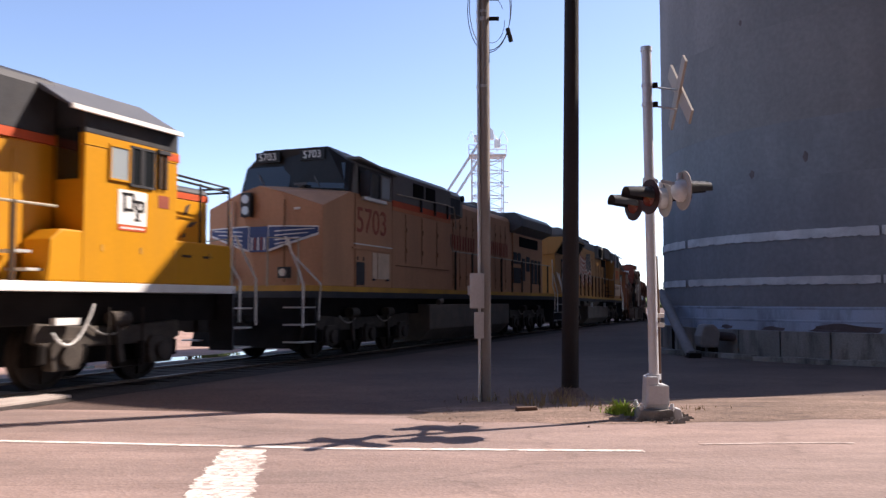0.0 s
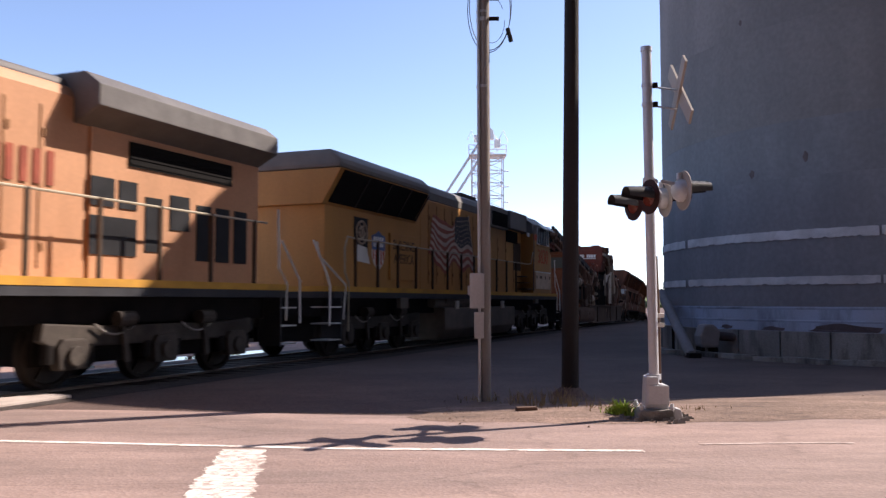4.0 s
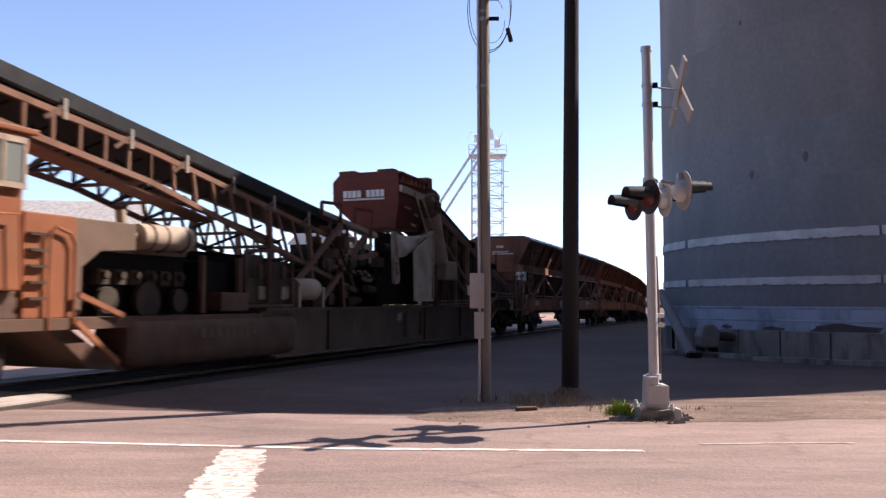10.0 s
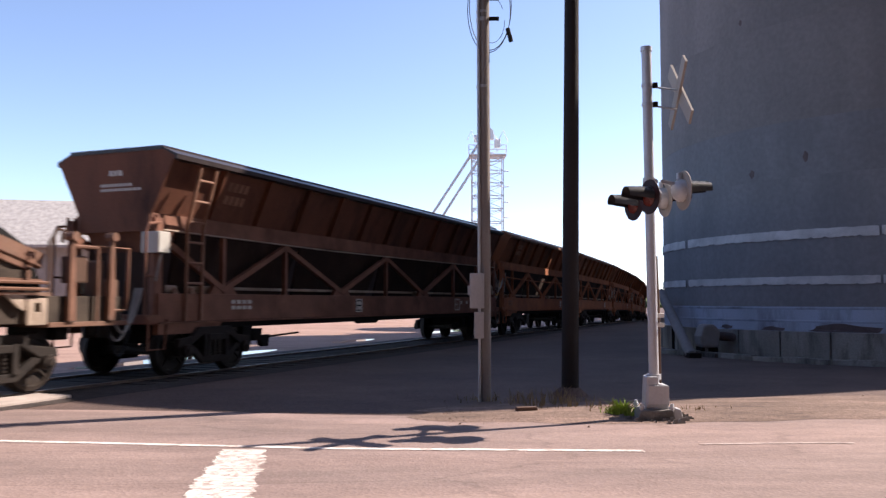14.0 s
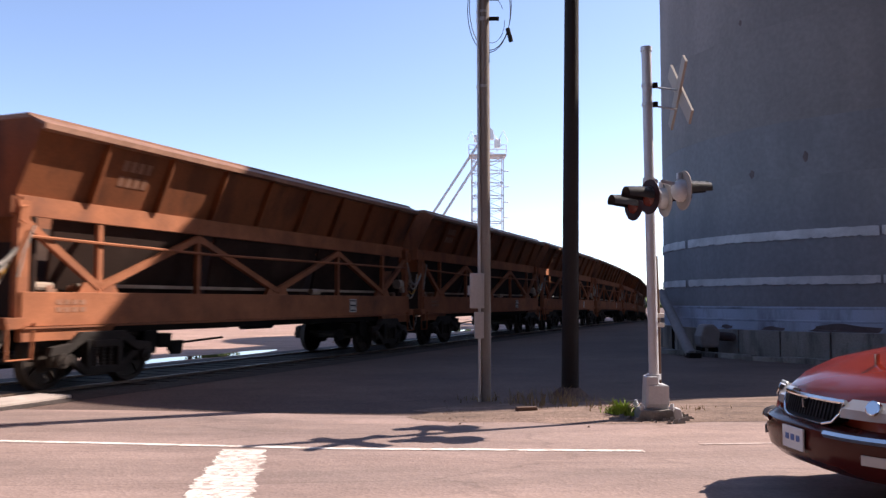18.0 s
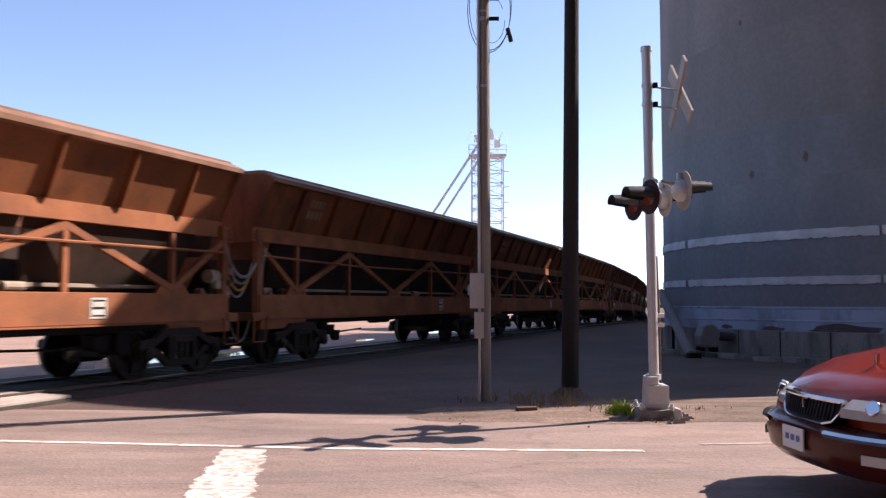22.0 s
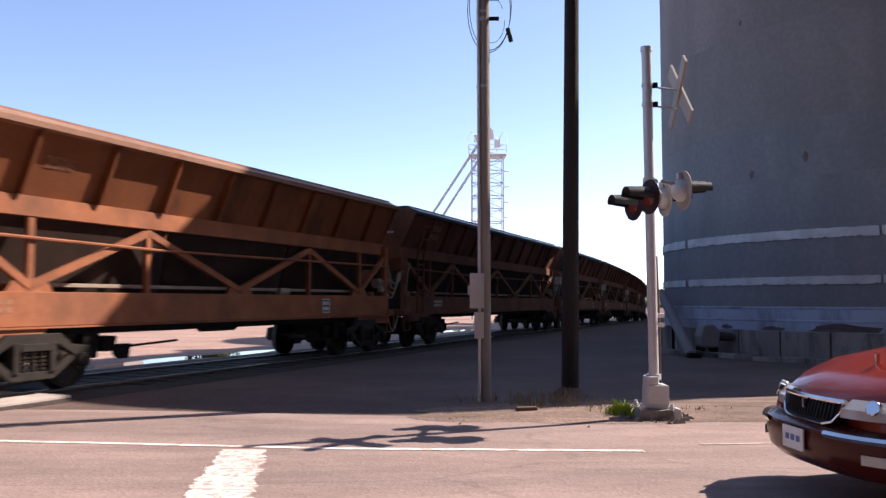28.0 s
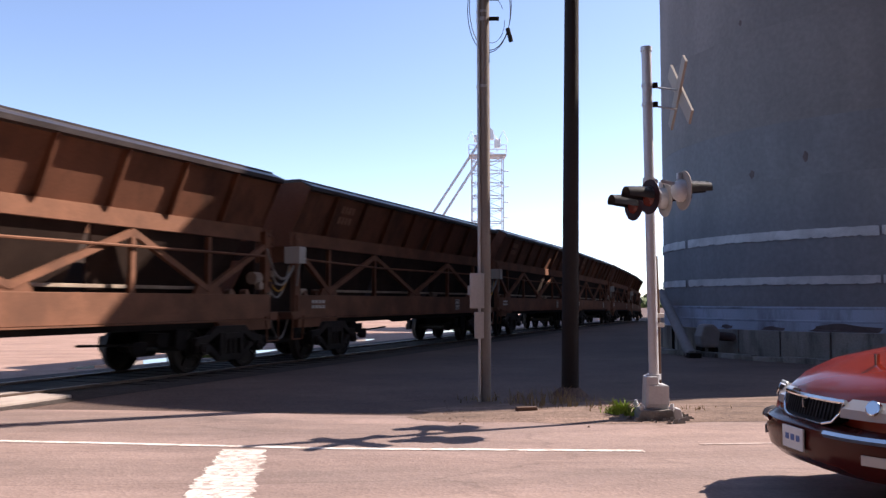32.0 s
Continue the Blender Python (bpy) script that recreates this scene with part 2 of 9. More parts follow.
# ---- mesh helpers ----
def box(bm, x0, x1, y0, y1, z0, z1):
    vs = [bm.verts.new((x, y, z)) for x in (x0, x1) for y in (y0, y1) for z in (z0, z1)]
    for f in ((0, 1, 3, 2), (4, 6, 7, 5), (0, 4, 5, 1), (2, 3, 7, 6), (0, 2, 6, 4), (1, 5, 7, 3)):
        bm.faces.new([vs[i] for i in f])
    return bm


def prism(bm, pts, a, b, axis="y"):
    """A closed outline pushed from a to b along an axis. Outline in (x,z) for y, (y,z) for x, (x,y) for z."""
    def at(p, v):
        return {"y": (p[0], v, p[1]), "x": (v, p[0], p[1]), "z": (p[0], p[1], v)}[axis]
    lo = [bm.verts.new(at(p, a)) for p in pts]
    hi = [bm.verts.new(at(p, b)) for p in pts]
    n = len(pts)
    for i in range(n):
        bm.faces.new((lo[i], lo[(i + 1) % n], hi[(i + 1) % n], hi[i]))
    bm.faces.new(lo[::-1])
    bm.faces.new(hi)
    return bm


def loft(bm, rings, cap=True, closed=True):
    """Skin between rings of the same number of points."""
    vs = [[bm.verts.new(p) for p in r] for r in rings]
    n = len(rings[0])
    for a, b in zip(vs, vs[1:]):
        for i in range(n if closed else n - 1):
            bm.faces.new((a[i], a[(i + 1) % n], b[(i + 1) % n], b[i]))
    if cap and closed:
        bm.faces.new(vs[0][::-1])
        bm.faces.new(vs[-1])
    return bm


def rod(bm, p, q, r, n=8, r2=None):
    p, q = Vector(p), Vector(q)
    d = (q - p).normalized()
    u = d.orthogonal().normalized()
    w = d.cross(u)
    r2 = r if r2 is None else r2
    ring = [[c + (u * math.cos(2 * math.pi * i / n) + w * math.sin(2 * math.pi * i / n)) * k for i in range(n)] for c, k in ((p, r), (q, r2))]
    return loft(bm, ring)


def tube(bm, pts, r, n=6):
    """A bent rod through several points."""
    pts = [Vector(p) for p in pts]
    rings = []
    u = (pts[1] - pts[0]).normalized().orthogonal().normalized()
    for i, p in enumerate(pts):
        d = (pts[min(i + 1, len(pts) - 1)] - pts[max(i - 1, 0)]).normalized()
        u = (u - d * u.dot(d)).normalized()
        w = d.cross(u)
        rings.append([p + (u * math.cos(2 * math.pi * k / n) + w * math.sin(2 * math.pi * k / n)) * r for k in range(n)])
    return loft(bm, rings)


def bar(bm, p, q, wide, deep, up=(0, 0, 1)):
    """A square bar between two points."""
    p, q = Vector(p), Vector(q)
    d = (q - p).normalized()
    u = Vector(up)
    if abs(d.dot(u)) > 0.98:
        u = Vector((1, 0, 0))
    s = d.cross(u).normalized()
    u = s.cross(d)
    offs = [s * a * deep / 2 + u * b * wide / 2 for a, b in ((-1, -1), (1, -1), (1, 1), (-1, 1))]
    return loft(bm, [[p + o for o in offs], [q + o for o in offs]])


def sag(p, q, drop, n=10):
    p, q = Vector(p), Vector(q)
    return [p.lerp(q, i / n) - Vector((0, 0, drop * 4 * (i / n) * (1 - i / n))) for i in range(n + 1)]


def finish(ob, bm, material, bevel=0.0, smooth=False):
    bmesh.ops.recalc_face_normals(bm, faces=bm.faces)
    if bevel:
        edges = [e for e in bm.edges if len(e.link_faces) == 2 and e.calc_face_angle(0) > 0.5]
        bmesh.ops.bevel(bm, geom=edges, offset=bevel, segments=2, profile=0.6, affect="EDGES", clamp_overlap=True)
    bm.to_mesh(ob.data)
    bm.free()
    ob.data.materials.append(material)
    if smooth:
        for p in ob.data.polygons:
            p.use_smooth = True
        ob.data.set_sharp_from_angle(angle=radians(35))
    return ob


def part(name, bm, material, parent, label="", bevel=0.0, smooth=False):
    ob = new(name, bpy.data.meshes.new(name))
    finish(ob, bm, material, bevel, smooth)
    ob.parent = parent
    if label:
        ob["label"] = label
    return ob


def thing(name, label, category, m=None, group="", kind=""):
    ob = new(name)
    tagged(ob, label, category, group, kind)
    if m is not None:
        ob.matrix_world = m
    return ob


def solo(name, bm, material, label, category, m=None, group="", kind="", bevel=0.0, smooth=False):
    ob = new(name, bpy.data.meshes.new(name))
    finish(ob, bm, material, bevel, smooth)
    tagged(ob, label, category, group, kind)
    if m is not None:
        ob.matrix_world = m
    return ob


def B():
    return bmesh.new()


def share(ob, parent, x, y, z, rz=0):
    """Another part on the same mesh."""
    o = new(ob.name.split(".")[0], ob.data)
    o.parent = parent
    o.matrix_basis = pose(x, y, z, 0, 0, rz)
    for k in ob.keys():
        o[k] = ob[k]
    return o


def letters(name, text, size, m, material, parent, depth=0.004, label="", width=1.0):
    cu = bpy.data.curves.new(name, "FONT")
    cu.body, cu.size, cu.extrude, cu.align_x, cu.align_y = text, size, depth, "CENTER", "CENTER"
    tmp = bpy.data.objects.new(name, cu)
    me = bpy.data.meshes.new_from_object(tmp)
    bpy.data.objects.remove(tmp)
    ob = new(name, me)
    me.materials.clear()
    me.materials.append(material)
    ob.parent = parent
    ob.matrix_basis = m @ Matrix.Diagonal((width, 1, 1, 1))
    if label:
        ob["label"] = label
    return ob


# ---- the track and the train's run ----
PHI = radians(22.25)
TX, TY = math.sin(PHI), math.cos(PHI)
FOOT = Vector((-10.05, 4.11))
RAIL_Z = 0.08


def on_track(q, lat=0.0):
    """World place q metres along the track, lat metres toward the road's corner. The track bends and dips gently far off."""
    e = max(q - 18.0, 0.0)
    side = lat - e * e / 1150.0
    e2 = max(q - 26.0, 0.0)
    return Vector((FOOT.x + q * TX + side * TY, FOOT.y + q * TY - side * TX, RAIL_Z - e2 * e2 * 0.00018))


SPEEDS = [(0, 5.48), (5, 5.37), (16, 5.40), (19, 5.50), (22, 5.58), (24, 5.78), (28, 5.94), (32, 5.94)]


def run(t):
    """How far the train has gone at t seconds."""
    s, (t0, v0) = 0.0, SPEEDS[0]
    for t1, v1 in SPEEDS[1:]:
        if t <= t1:
            v = v0 + (v1 - v0) * (t - t0) / (t1 - t0)
            return s + (v0 + v) / 2 * (t - t0)
        s += (v0 + v1) / 2 * (t1 - t0)
        t0, v0 = t1, v1
    return s


def car_pose(front, length, t):
    """Pose of a vehicle whose front end lies at that place in the train; its x axis points to the rear."""
    q = front - run(t) - 3.82
    a, b = on_track(q + length * 0.2), on_track(q + length * 0.8)
    d = (b - a).normalized()
    mid = a - d * length * 0.2
    rz = math.degrees(math.atan2(d.y, d.x))
    ry = -math.degrees(math.asin(d.z))
    return pose(mid.x, mid.y, mid.z, 0, ry, rz)


TRAIN = []


def rolling(ob, front, length):
    TRAIN.append((ob, front, length))
    return ob


# ---- ground ----
def drop(x, y):
    q = (x - FOOT.x) * TX + (y - FOOT.y) * TY
    e = min(max(q - 26.0, 0.0), 75.0)
    return -e * e * 0.00018


def ground_mat(name, base, spots, patch, rough=0.9, big=0.25, lines=0.0, grit=0.22, fleck=0.55, relief=0.5, tone=0.26, stretch=(0.45, 1.6)):
    """Worn paving or gravel: grit, stones, broad stains."""
    m = bpy.data.materials.new(name)
    m.use_nodes = True
    t = m.node_tree
    b = t.nodes["Principled BSDF"]
    co = t.nodes.new("ShaderNodeTexCoord")
    n1 = t.nodes.new("ShaderNodeTexNoise")
    n1.inputs["Scale"].default_value, n1.inputs["Detail"].default_value, n1.inputs["Roughness"].default_value = big, 9, 0.62
    n2 = t.nodes.new("ShaderNodeTexNoise")
    n2.inputs["Scale"].default_value, n2.inputs["Detail"].default_value = 22.0, 6
    vo = t.nodes.new("ShaderNodeTexVoronoi")
    vo.inputs["Scale"].default_value = 38.0
    sq = t.nodes.new("ShaderNodeVectorMath")
    sq.operation = "MULTIPLY"
    sq.inputs[1].default_value = (*stretch, 1.0)
    t.links.new(co.outputs["Object"], sq.inputs[0])
    for n in (n2, vo):
        t.links.new(co.outputs["Object"], n.inputs["Vector"])
    t.links.new(sq.outputs[0], n1.inputs["Vector"])
    r1 = t.nodes.new("ShaderNodeValToRGB")
    r1.color_ramp.elements[0].position, r1.color_ramp.elements[1].position = 0.36, 0.66
    r1.color_ramp.elements[0].color = (*patch, 1)
    r1.color_ramp.elements[1].color = (*base, 1)
    t.links.new(n1.outputs[0], r1.inputs[0])
    r2 = t.nodes.new("ShaderNodeMapRange")
    r2.inputs[1].default_value, r2.inputs[2].default_value = 0.45, 0.75
    r2.inputs[3].default_value, r2.inputs[4].default_value = 0.0, fleck
    t.links.new(n2.outputs[0], r2.inputs[0])
    mx = t.nodes.new("ShaderNodeMix")
    mx.data_type = "RGBA"
    t.links.new(r2.outputs[0], mx.inputs["Factor"])
    t.links.new(r1.outputs[0], mx.inputs["A"])
    mx.inputs["B"].default_value = (*spots, 1)
    # tone that changes over metres, then single stones
    n4 = t.nodes.new("ShaderNodeTexNoise")
    n4.inputs["Scale"].default_value, n4.inputs["Detail"].default_value, n4.inputs["Roughness"].default_value = big * 5, 7, 0.7
    t.links.new(sq.outputs[0], n4.inputs["Vector"])
    r4 = t.nodes.new("ShaderNodeMapRange")
    r4.inputs[1].default_value, r4.inputs[2].default_value = 0.3, 0.7
    r4.inputs[3].default_value, r4.inputs[4].default_value = 1 - tone, 1 + tone
    t.links.new(n4.outputs[0], r4.inputs[0])
    r5 = t.nodes.new("ShaderNodeMapRange")
    r5.inputs[1].default_value, r5.inputs[2].default_value = 0.0, 1.0
    r5.inputs[3].default_value, r5.inputs[4].default_value = 1 - grit, 1 + grit
    sp = t.nodes.new("ShaderNodeSeparateColor")
    t.links.new(vo.outputs["Color"], sp.inputs[0])
    t.links.new(sp.outputs[0], r5.inputs[0])
    mm = t.nodes.new("ShaderNodeMath")
    mm.operation = "MULTIPLY"
    t.links.new(r4.outputs[0], mm.inputs[0])
    t.links.new(r5.outputs[0], mm.inputs[1])
    fin = t.nodes.new("ShaderNodeVectorMath")
    fin.operation = "SCALE"
    t.links.new(mx.outputs["Result"], fin.inputs[0])
    t.links.new(mm.outputs[0], fin.inputs["Scale"])
    last = fin.outputs[0]
    if lines:
        # cracks
        v2 = t.nodes.new("ShaderNodeTexVoronoi")
        v2.feature = "DISTANCE_TO_EDGE"
        v2.inputs["Scale"].default_value = 0.55
        wob = t.nodes.new("ShaderNodeVectorMath")
        wob.operation = "MULTIPLY_ADD"
        wob.inputs[1].default_value = (0.5, 0.5, 0.0)
        t.links.new(n4.outputs["Color"], wob.inputs[0])
        t.links.new(sq.outputs[0], wob.inputs[2])
        t.links.new(wob.outputs[0], v2.inputs["Vector"])
        r6 = t.nodes.new("ShaderNodeMapRange")
        r6.inputs[1].default_value, r6.inputs[2].default_value = 0.0, 0.012
        r6.inputs[3].default_value, r6.inputs[4].default_value = 1 - lines, 1.0
        t.links.new(v2.outputs[0], r6.inputs[0])
        f2 = t.nodes.new("ShaderNodeVectorMath")
        f2.operation = "SCALE"
        t.links.new(last, f2.inputs[0])
        t.links.new(r6.outputs[0], f2.inputs["Scale"])
        last = f2.outputs[0]
    t.links.new(last, b.inputs["Base Color"])
    b.inputs["Roughness"].default_value = rough
    b.inputs["Specular IOR Level"].default_value = 0.25
    bp = t.nodes.new("ShaderNodeBump")
    bp.inputs["Strength"].default_value, bp.inputs["Distance"].default_value = relief, 0.012
    t.links.new(vo.outputs[0], bp.inputs["Height"])
    t.links.new(bp.outputs[0], b.inputs["Normal"])
    return m


# gravel darkened to hold the bin's shade; M_LOT is its sunlit counterpart
M_GROUND = ground_mat("gravel_lot", (0.165, 0.111, 0.094), (0.075, 0.05, 0.044), (0.1, 0.07, 0.062), tone=0.14, stretch=(0.8, 1.1))
M_ROAD = ground_mat("worn_pink_asphalt", (0.345, 0.242, 0.211), (0.19, 0.134, 0.12), (0.2, 0.15, 0.135), 0.85, 0.2, 0.22, 0.1, 0.3, 0.25)
M_LOT = ground_mat("pale_gravel", (0.4, 0.262, 0.208), (0.25, 0.16, 0.128), (0.3, 0.195, 0.158))
M_DIRT = ground_mat("dry_dirt", (0.27, 0.185, 0.148), (0.1, 0.07, 0.056), (0.14, 0.097, 0.077), 0.95, 0.9)
M_BALLAST = ground_mat("ballast", (0.075, 0.058, 0.052), (0.03, 0.024, 0.023), (0.05, 0.04, 0.037), 0.95, 2.0)


def ground():
    xs = [-1500, -700, -300, -150, -90] + list(range(-60, 62, 4)) + [90, 150, 300, 700, 1500]
    ys = [-1500, -500, -150, -60, -20] + list(range(-8, 130, 4)) + [160, 220, 320, 500, 900, 2000, 4000]
    bm = B()
    g = [[bm.verts.new((x, y, drop(x, y))) for x in xs] for y in ys]
    for a, b in zip(g, g[1:]):
        for i in range(len(xs) - 1):
            bm.faces.new((a[i], a[i + 1], b[i + 1], b[i]))
    solo("ground", bm, M_GROUND, "pinkish gravel and hard-packed earth around the tracks", "ground", kind="structure")

    bm = B()
    edge = [(-60, 12.2), (-30, 11.6), (-8, 11.0), (-4, 10.75), (-1, 10.3), (0.8, 10.1), (2.2, 10.0), (4, 10.0), (6, 10.4), (9, 11.5), (14, 12.8), (60, 14)]
    low = [(x, -7.5) for x, _ in edge]
    a = [bm.verts.new((x, y, 0.006)) for x, y in edge]
    c = [bm.verts.new((x, y, 0.006)) for x, y in low]
    for i in range(len(edge) - 1):
        bm.faces.new((a[i], a[i + 1], c[i + 1], c[i]))
    solo("road", bm, M_ROAD, "sunlit worn pinkish asphalt road at a level crossing", "road", kind="structure")

    # dirt verge round the signal
    bm = B()
    rnd = random.Random(4)
    pts = []
    for i in range(40):
        a = 2 * math.pi * i / 40
        r = 1 + 0.08 * rnd.uniform(-1, 1)
        pts.append((3.7 + 4.1 * r * math.cos(a), 10.95 + 1.2 * r * math.sin(a) + 0.16 * (4.1 * math.cos(a))))
    c = bm.verts.new((3.7, 10.95, 0.05))
    vs = [bm.verts.new((x, y, 0.009)) for x, y in pts]
    mid = [bm.verts.new((3.7 + (x - 3.7) * 0.6, 10.95 + (y - 10.95) * 0.6, 0.04)) for x, y in pts]
    for i in range(40):
        j = (i + 1) % 40
        bm.faces.new((vs[i], vs[j], mid[j], mid[i]))
        bm.faces.new((mid[i], mid[j], c))
    solo("verge", bm, M_DIRT, "low mound of dry brown dirt around the signal's foot", "verge", kind="structure", smooth=True)

    # plain dark walls added out of view to cut skylight on the train
    bm = B()
    box(bm, -14, 19.9, -9.0, -8.0, -0.2, 60.0)
    solo("wall_south", bm, M_BLOCKER, "plain dark wall added out of view to block skylight", "wall", kind="structure")
    bm = B()
    # gap left in the added wall so that the car can pass
    box(bm, 20.0, 21.0, -9.0, 2.0, -0.2, 60.0)
    box(bm, 20.0, 21.0, 2.003, 11.0, 5.5, 60.0)
    box(bm, 20.0, 21.0, 11.003, 12.0, -0.2, 60.0)
    solo("wall_east", bm, M_BLOCKER, "plain dark wall added out of view to block skylight, open over the road", "wall", kind="structure")

    # lot beyond the track, in the lighter gravel tone that stands for sunlit ground
    bm = B()
    a, b = [], []
    for i in range(80):
        q = -40 + i * 2.4
        p, r = on_track(q, -1.95), on_track(q, -42.0)
        a.append(bm.verts.new((p.x, p.y, drop(p.x, p.y) + 0.004)))
        b.append(bm.verts.new((r.x, r.y, drop(r.x, r.y) + 0.004)))
    for i in range(79):
        bm.faces.new((a[i], a[i + 1], b[i + 1], b[i]))
    solo("lot", bm, M_LOT, "pinkish gravel lot beyond the track in a sunlit tone", "ground", kind="structure")

    # painted lines
    def stripe(pts, w, seed, z=0.011):
        bm = B()
        rnd = random.Random(seed)
        a, b = [], []
        fine = []
        for (x0, y0), (x1, y1) in zip(pts, pts[1:]):
            n = max(int(math.hypot(x1 - x0, y1 - y0) / 0.12), 1)
            fine += [(x0 + (x1 - x0) * k / n, y0 + (y1 - y0) * k / n) for k in range(n)]
        fine.append(pts[-1])
        for i, (x, y) in enumerate(fine):
            j = min(i + 1, len(fine) - 1)
            k = max(i - 1, 0)
            dx, dy = fine[j][0] - fine[k][0], fine[j][1] - fine[k][1]
            l = math.hypot(dx, dy)
            nx, ny = -dy / l, dx / l
            wa, wb = w * (0.5 + rnd.uniform(-0.12, 0.1)), w * (0.5 + rnd.uniform(-0.12, 0.1))
            a.append(bm.verts.new((x + nx * wa, y + ny * wa, z)))
            b.append(bm.verts.new((x - nx * wb, y - ny * wb, z)))
        for i in range(len(fine) - 1):
            bm.faces.new((a[i], a[i + 1], b[i + 1], b[i]))
        return bm
    line = [(-40, 10.8), (-12, 8.85), (-4.32, 8.4), (-0.96, 7.96), (1.83, 7.84)]
    solo("road_line", stripe(line, 0.09, 1), M_PAINT, "worn white painted edge line on the road", "road line", kind="structure")
    solo("road_line", stripe([(2.45, 8.2), (3.3, 8.27), (3.95, 8.27)], 0.06, 2), M_FAINT, "faint worn white painted road line", "road line", kind="structure")
    solo("road_line", stripe([(5.2, 8.4), (7.4, 8.5)], 0.06, 3), M_FAINT, "faint worn white painted road line", "road line", kind="structure")

    # stop bar in worn strokes
    bm = B()
    rnd = random.Random(9)
    ja = jb = 0.0
    for i in range(90):
        y1 = 7.9 - 1.95 * i / 90
        y0 = y1 - 1.95 / 90 * rnd.uniform(0.85, 1.1)
        f = i / 90
        ja = 0.7 * ja + rnd.uniform(-0.02, 0.025)
        jb = 0.7 * jb + rnd.uniform(-0.025, 0.02)
        xa = -2.02 + 0.22 * f + ja
        xb = -1.60 + 0.30 * f + jb
        cuts = sorted([xa, xb] + ([xa + (xb - xa) * rnd.uniform(0.2, 0.8)] if rnd.random() < 0.6 else []))
        for u, v in zip(cuts, cuts[1:]):
            vs = [bm.verts.new(p) for p in ((u, y0, 0.011), (v - 0.02 * rnd.random(), y0 + rnd.uniform(0, 0.01), 0.011), (v - 0.02 * rnd.random(), y1, 0.011), (u, y1, 0.011))]
            bm.faces.new(vs)
    solo("stop_line", bm, M_STOP, "thick worn white stop bar painted on the asphalt", "road line", kind="structure")

    # puddles beyond the far rail
    m = glass("puddle_water", (0.03, 0.028, 0.025), 0.03)
    for q0, q1, lat, w, seed in ((13.0, 20.5, -2.55, 0.5, 1), (33.0, 40.0, -3.4, 0.6, 2), (24.5, 27.5, -3.0, 0.35, 3)):
        bm = B()
        rnd = random.Random(seed)
        n = 60
        a, b = [], []
        for i in range(n + 1):
            f = i / n
            k = math.sqrt(max(1 - (2 * f - 1) ** 2, 0.001)) * w
            q = q0 + (q1 - q0) * f
            p, r = on_track(q, lat + k * (0.9 + 0.2 * math.sin(9 * f + seed))), on_track(q, lat - k * (0.9 + 0.2 * math.sin(13 * f + 2 * seed)))
            a.append(bm.verts.new((p.x, p.y, drop(p.x, p.y) + 0.008)))
            b.append(bm.verts.new((r.x, r.y, drop(r.x, r.y) + 0.008)))
        for i in range(n):
            bm.faces.new((a[i], a[i + 1], b[i + 1], b[i]))
        solo("puddle", bm, m, "shallow puddle reflecting the sky beside the track", "puddle", kind="structure", group="puddles beside the track")


ground()


def track():
    tr = thing("track", "railway track on dark ballast with worn steel rails", "railway track", kind="structure")
    # ballast bed
    bm = B()
    rings = []
    for i in range(90):
        q = -40 + i * 2.2
        row = []
        for lat, z in ((-2.0, 0.004), (-1.3, -0.02), (1.3, -0.02), (1.75, 0.004)):
            p = on_track(q, lat)
            row.append((p.x, p.y, p.z - RAIL_Z + 0.012 + (0.02 if abs(lat) < 1.5 else -0.006)))
        rings.append(row)
    loft(bm, rings, closed=False)
    part("ballast", bm, M_BALLAST, tr, "dark dusty stone ballast")
    for lat in (-0.755, 0.755):
        bm = B()
        rings = []
        for i in range(90):
            q = -40 + i * 2.2
            row = []
            for dl, z in ((-0.065, -0.15), (0.065, -0.15), (0.065, -0.135), (0.012, -0.11), (0.012, -0.045), (0.036, -0.035), (0.036, -0.006), (0.026, 0.0),
                          (-0.026, 0.0), (-0.036, -0.006), (-0.036, -0.035), (-0.012, -0.045), (-0.012, -0.11), (-0.065, -0.135)):
                p = on_track(q, lat + dl)
                row.append((p.x, p.y, p.z + z))
            rings.append(row)
        loft(bm, rings)
        part("rail", bm, M_RAIL, tr, "rust-sided steel rail with a polished head")
    bm = B()
    box(bm, -0.115, 0.115, -1.28, 1.28, -0.12, 0.0)
    tie = None
    for i in range(120):
        q = 11 + i * 0.54
        p = on_track(q)
        d = on_track(q + 0.5) - on_track(q - 0.5)
        if tie is None:
            tie = part("tie", bm, M_TIE, tr, "weathered timber sleeper")
            o = tie
        else:
            o = share(tie, tr, 0, 0, 0)
        o.matrix_basis = pose(p.x, p.y, p.z - 0.04, 0, 0, math.degrees(math.atan2(d.y, d.x)) + 0.8 * math.sin(i * 7.3))
    # crossing panels
    for i in range(6):
        bm = B()
        q0 = 9.2 - 2.5 * (i + 1)
        a = [on_track(q0, 0.86), on_track(q0 + 2.46, 0.86), on_track(q0 + 2.46, 1.5), on_track(q0, 1.5)]
        prism(bm, [(p.x, p.y) for p in a], -0.1, 0.06, "z")
        part("crossing_panel", bm, M_PANEL, tr, "pale concrete crossing panel", bevel=0.015)
        bm = B()
        a = [on_track(q0, -0.66), on_track(q0 + 2.46, -0.66), on_track(q0 + 2.46, 0.66), on_track(q0, 0.66)]
        prism(bm, [(p.x, p.y) for p in a], -0.1, 0.06, "z")
        part("crossing_panel", bm, M_PANEL, tr, "pale concrete crossing panel", bevel=0.015)


track()


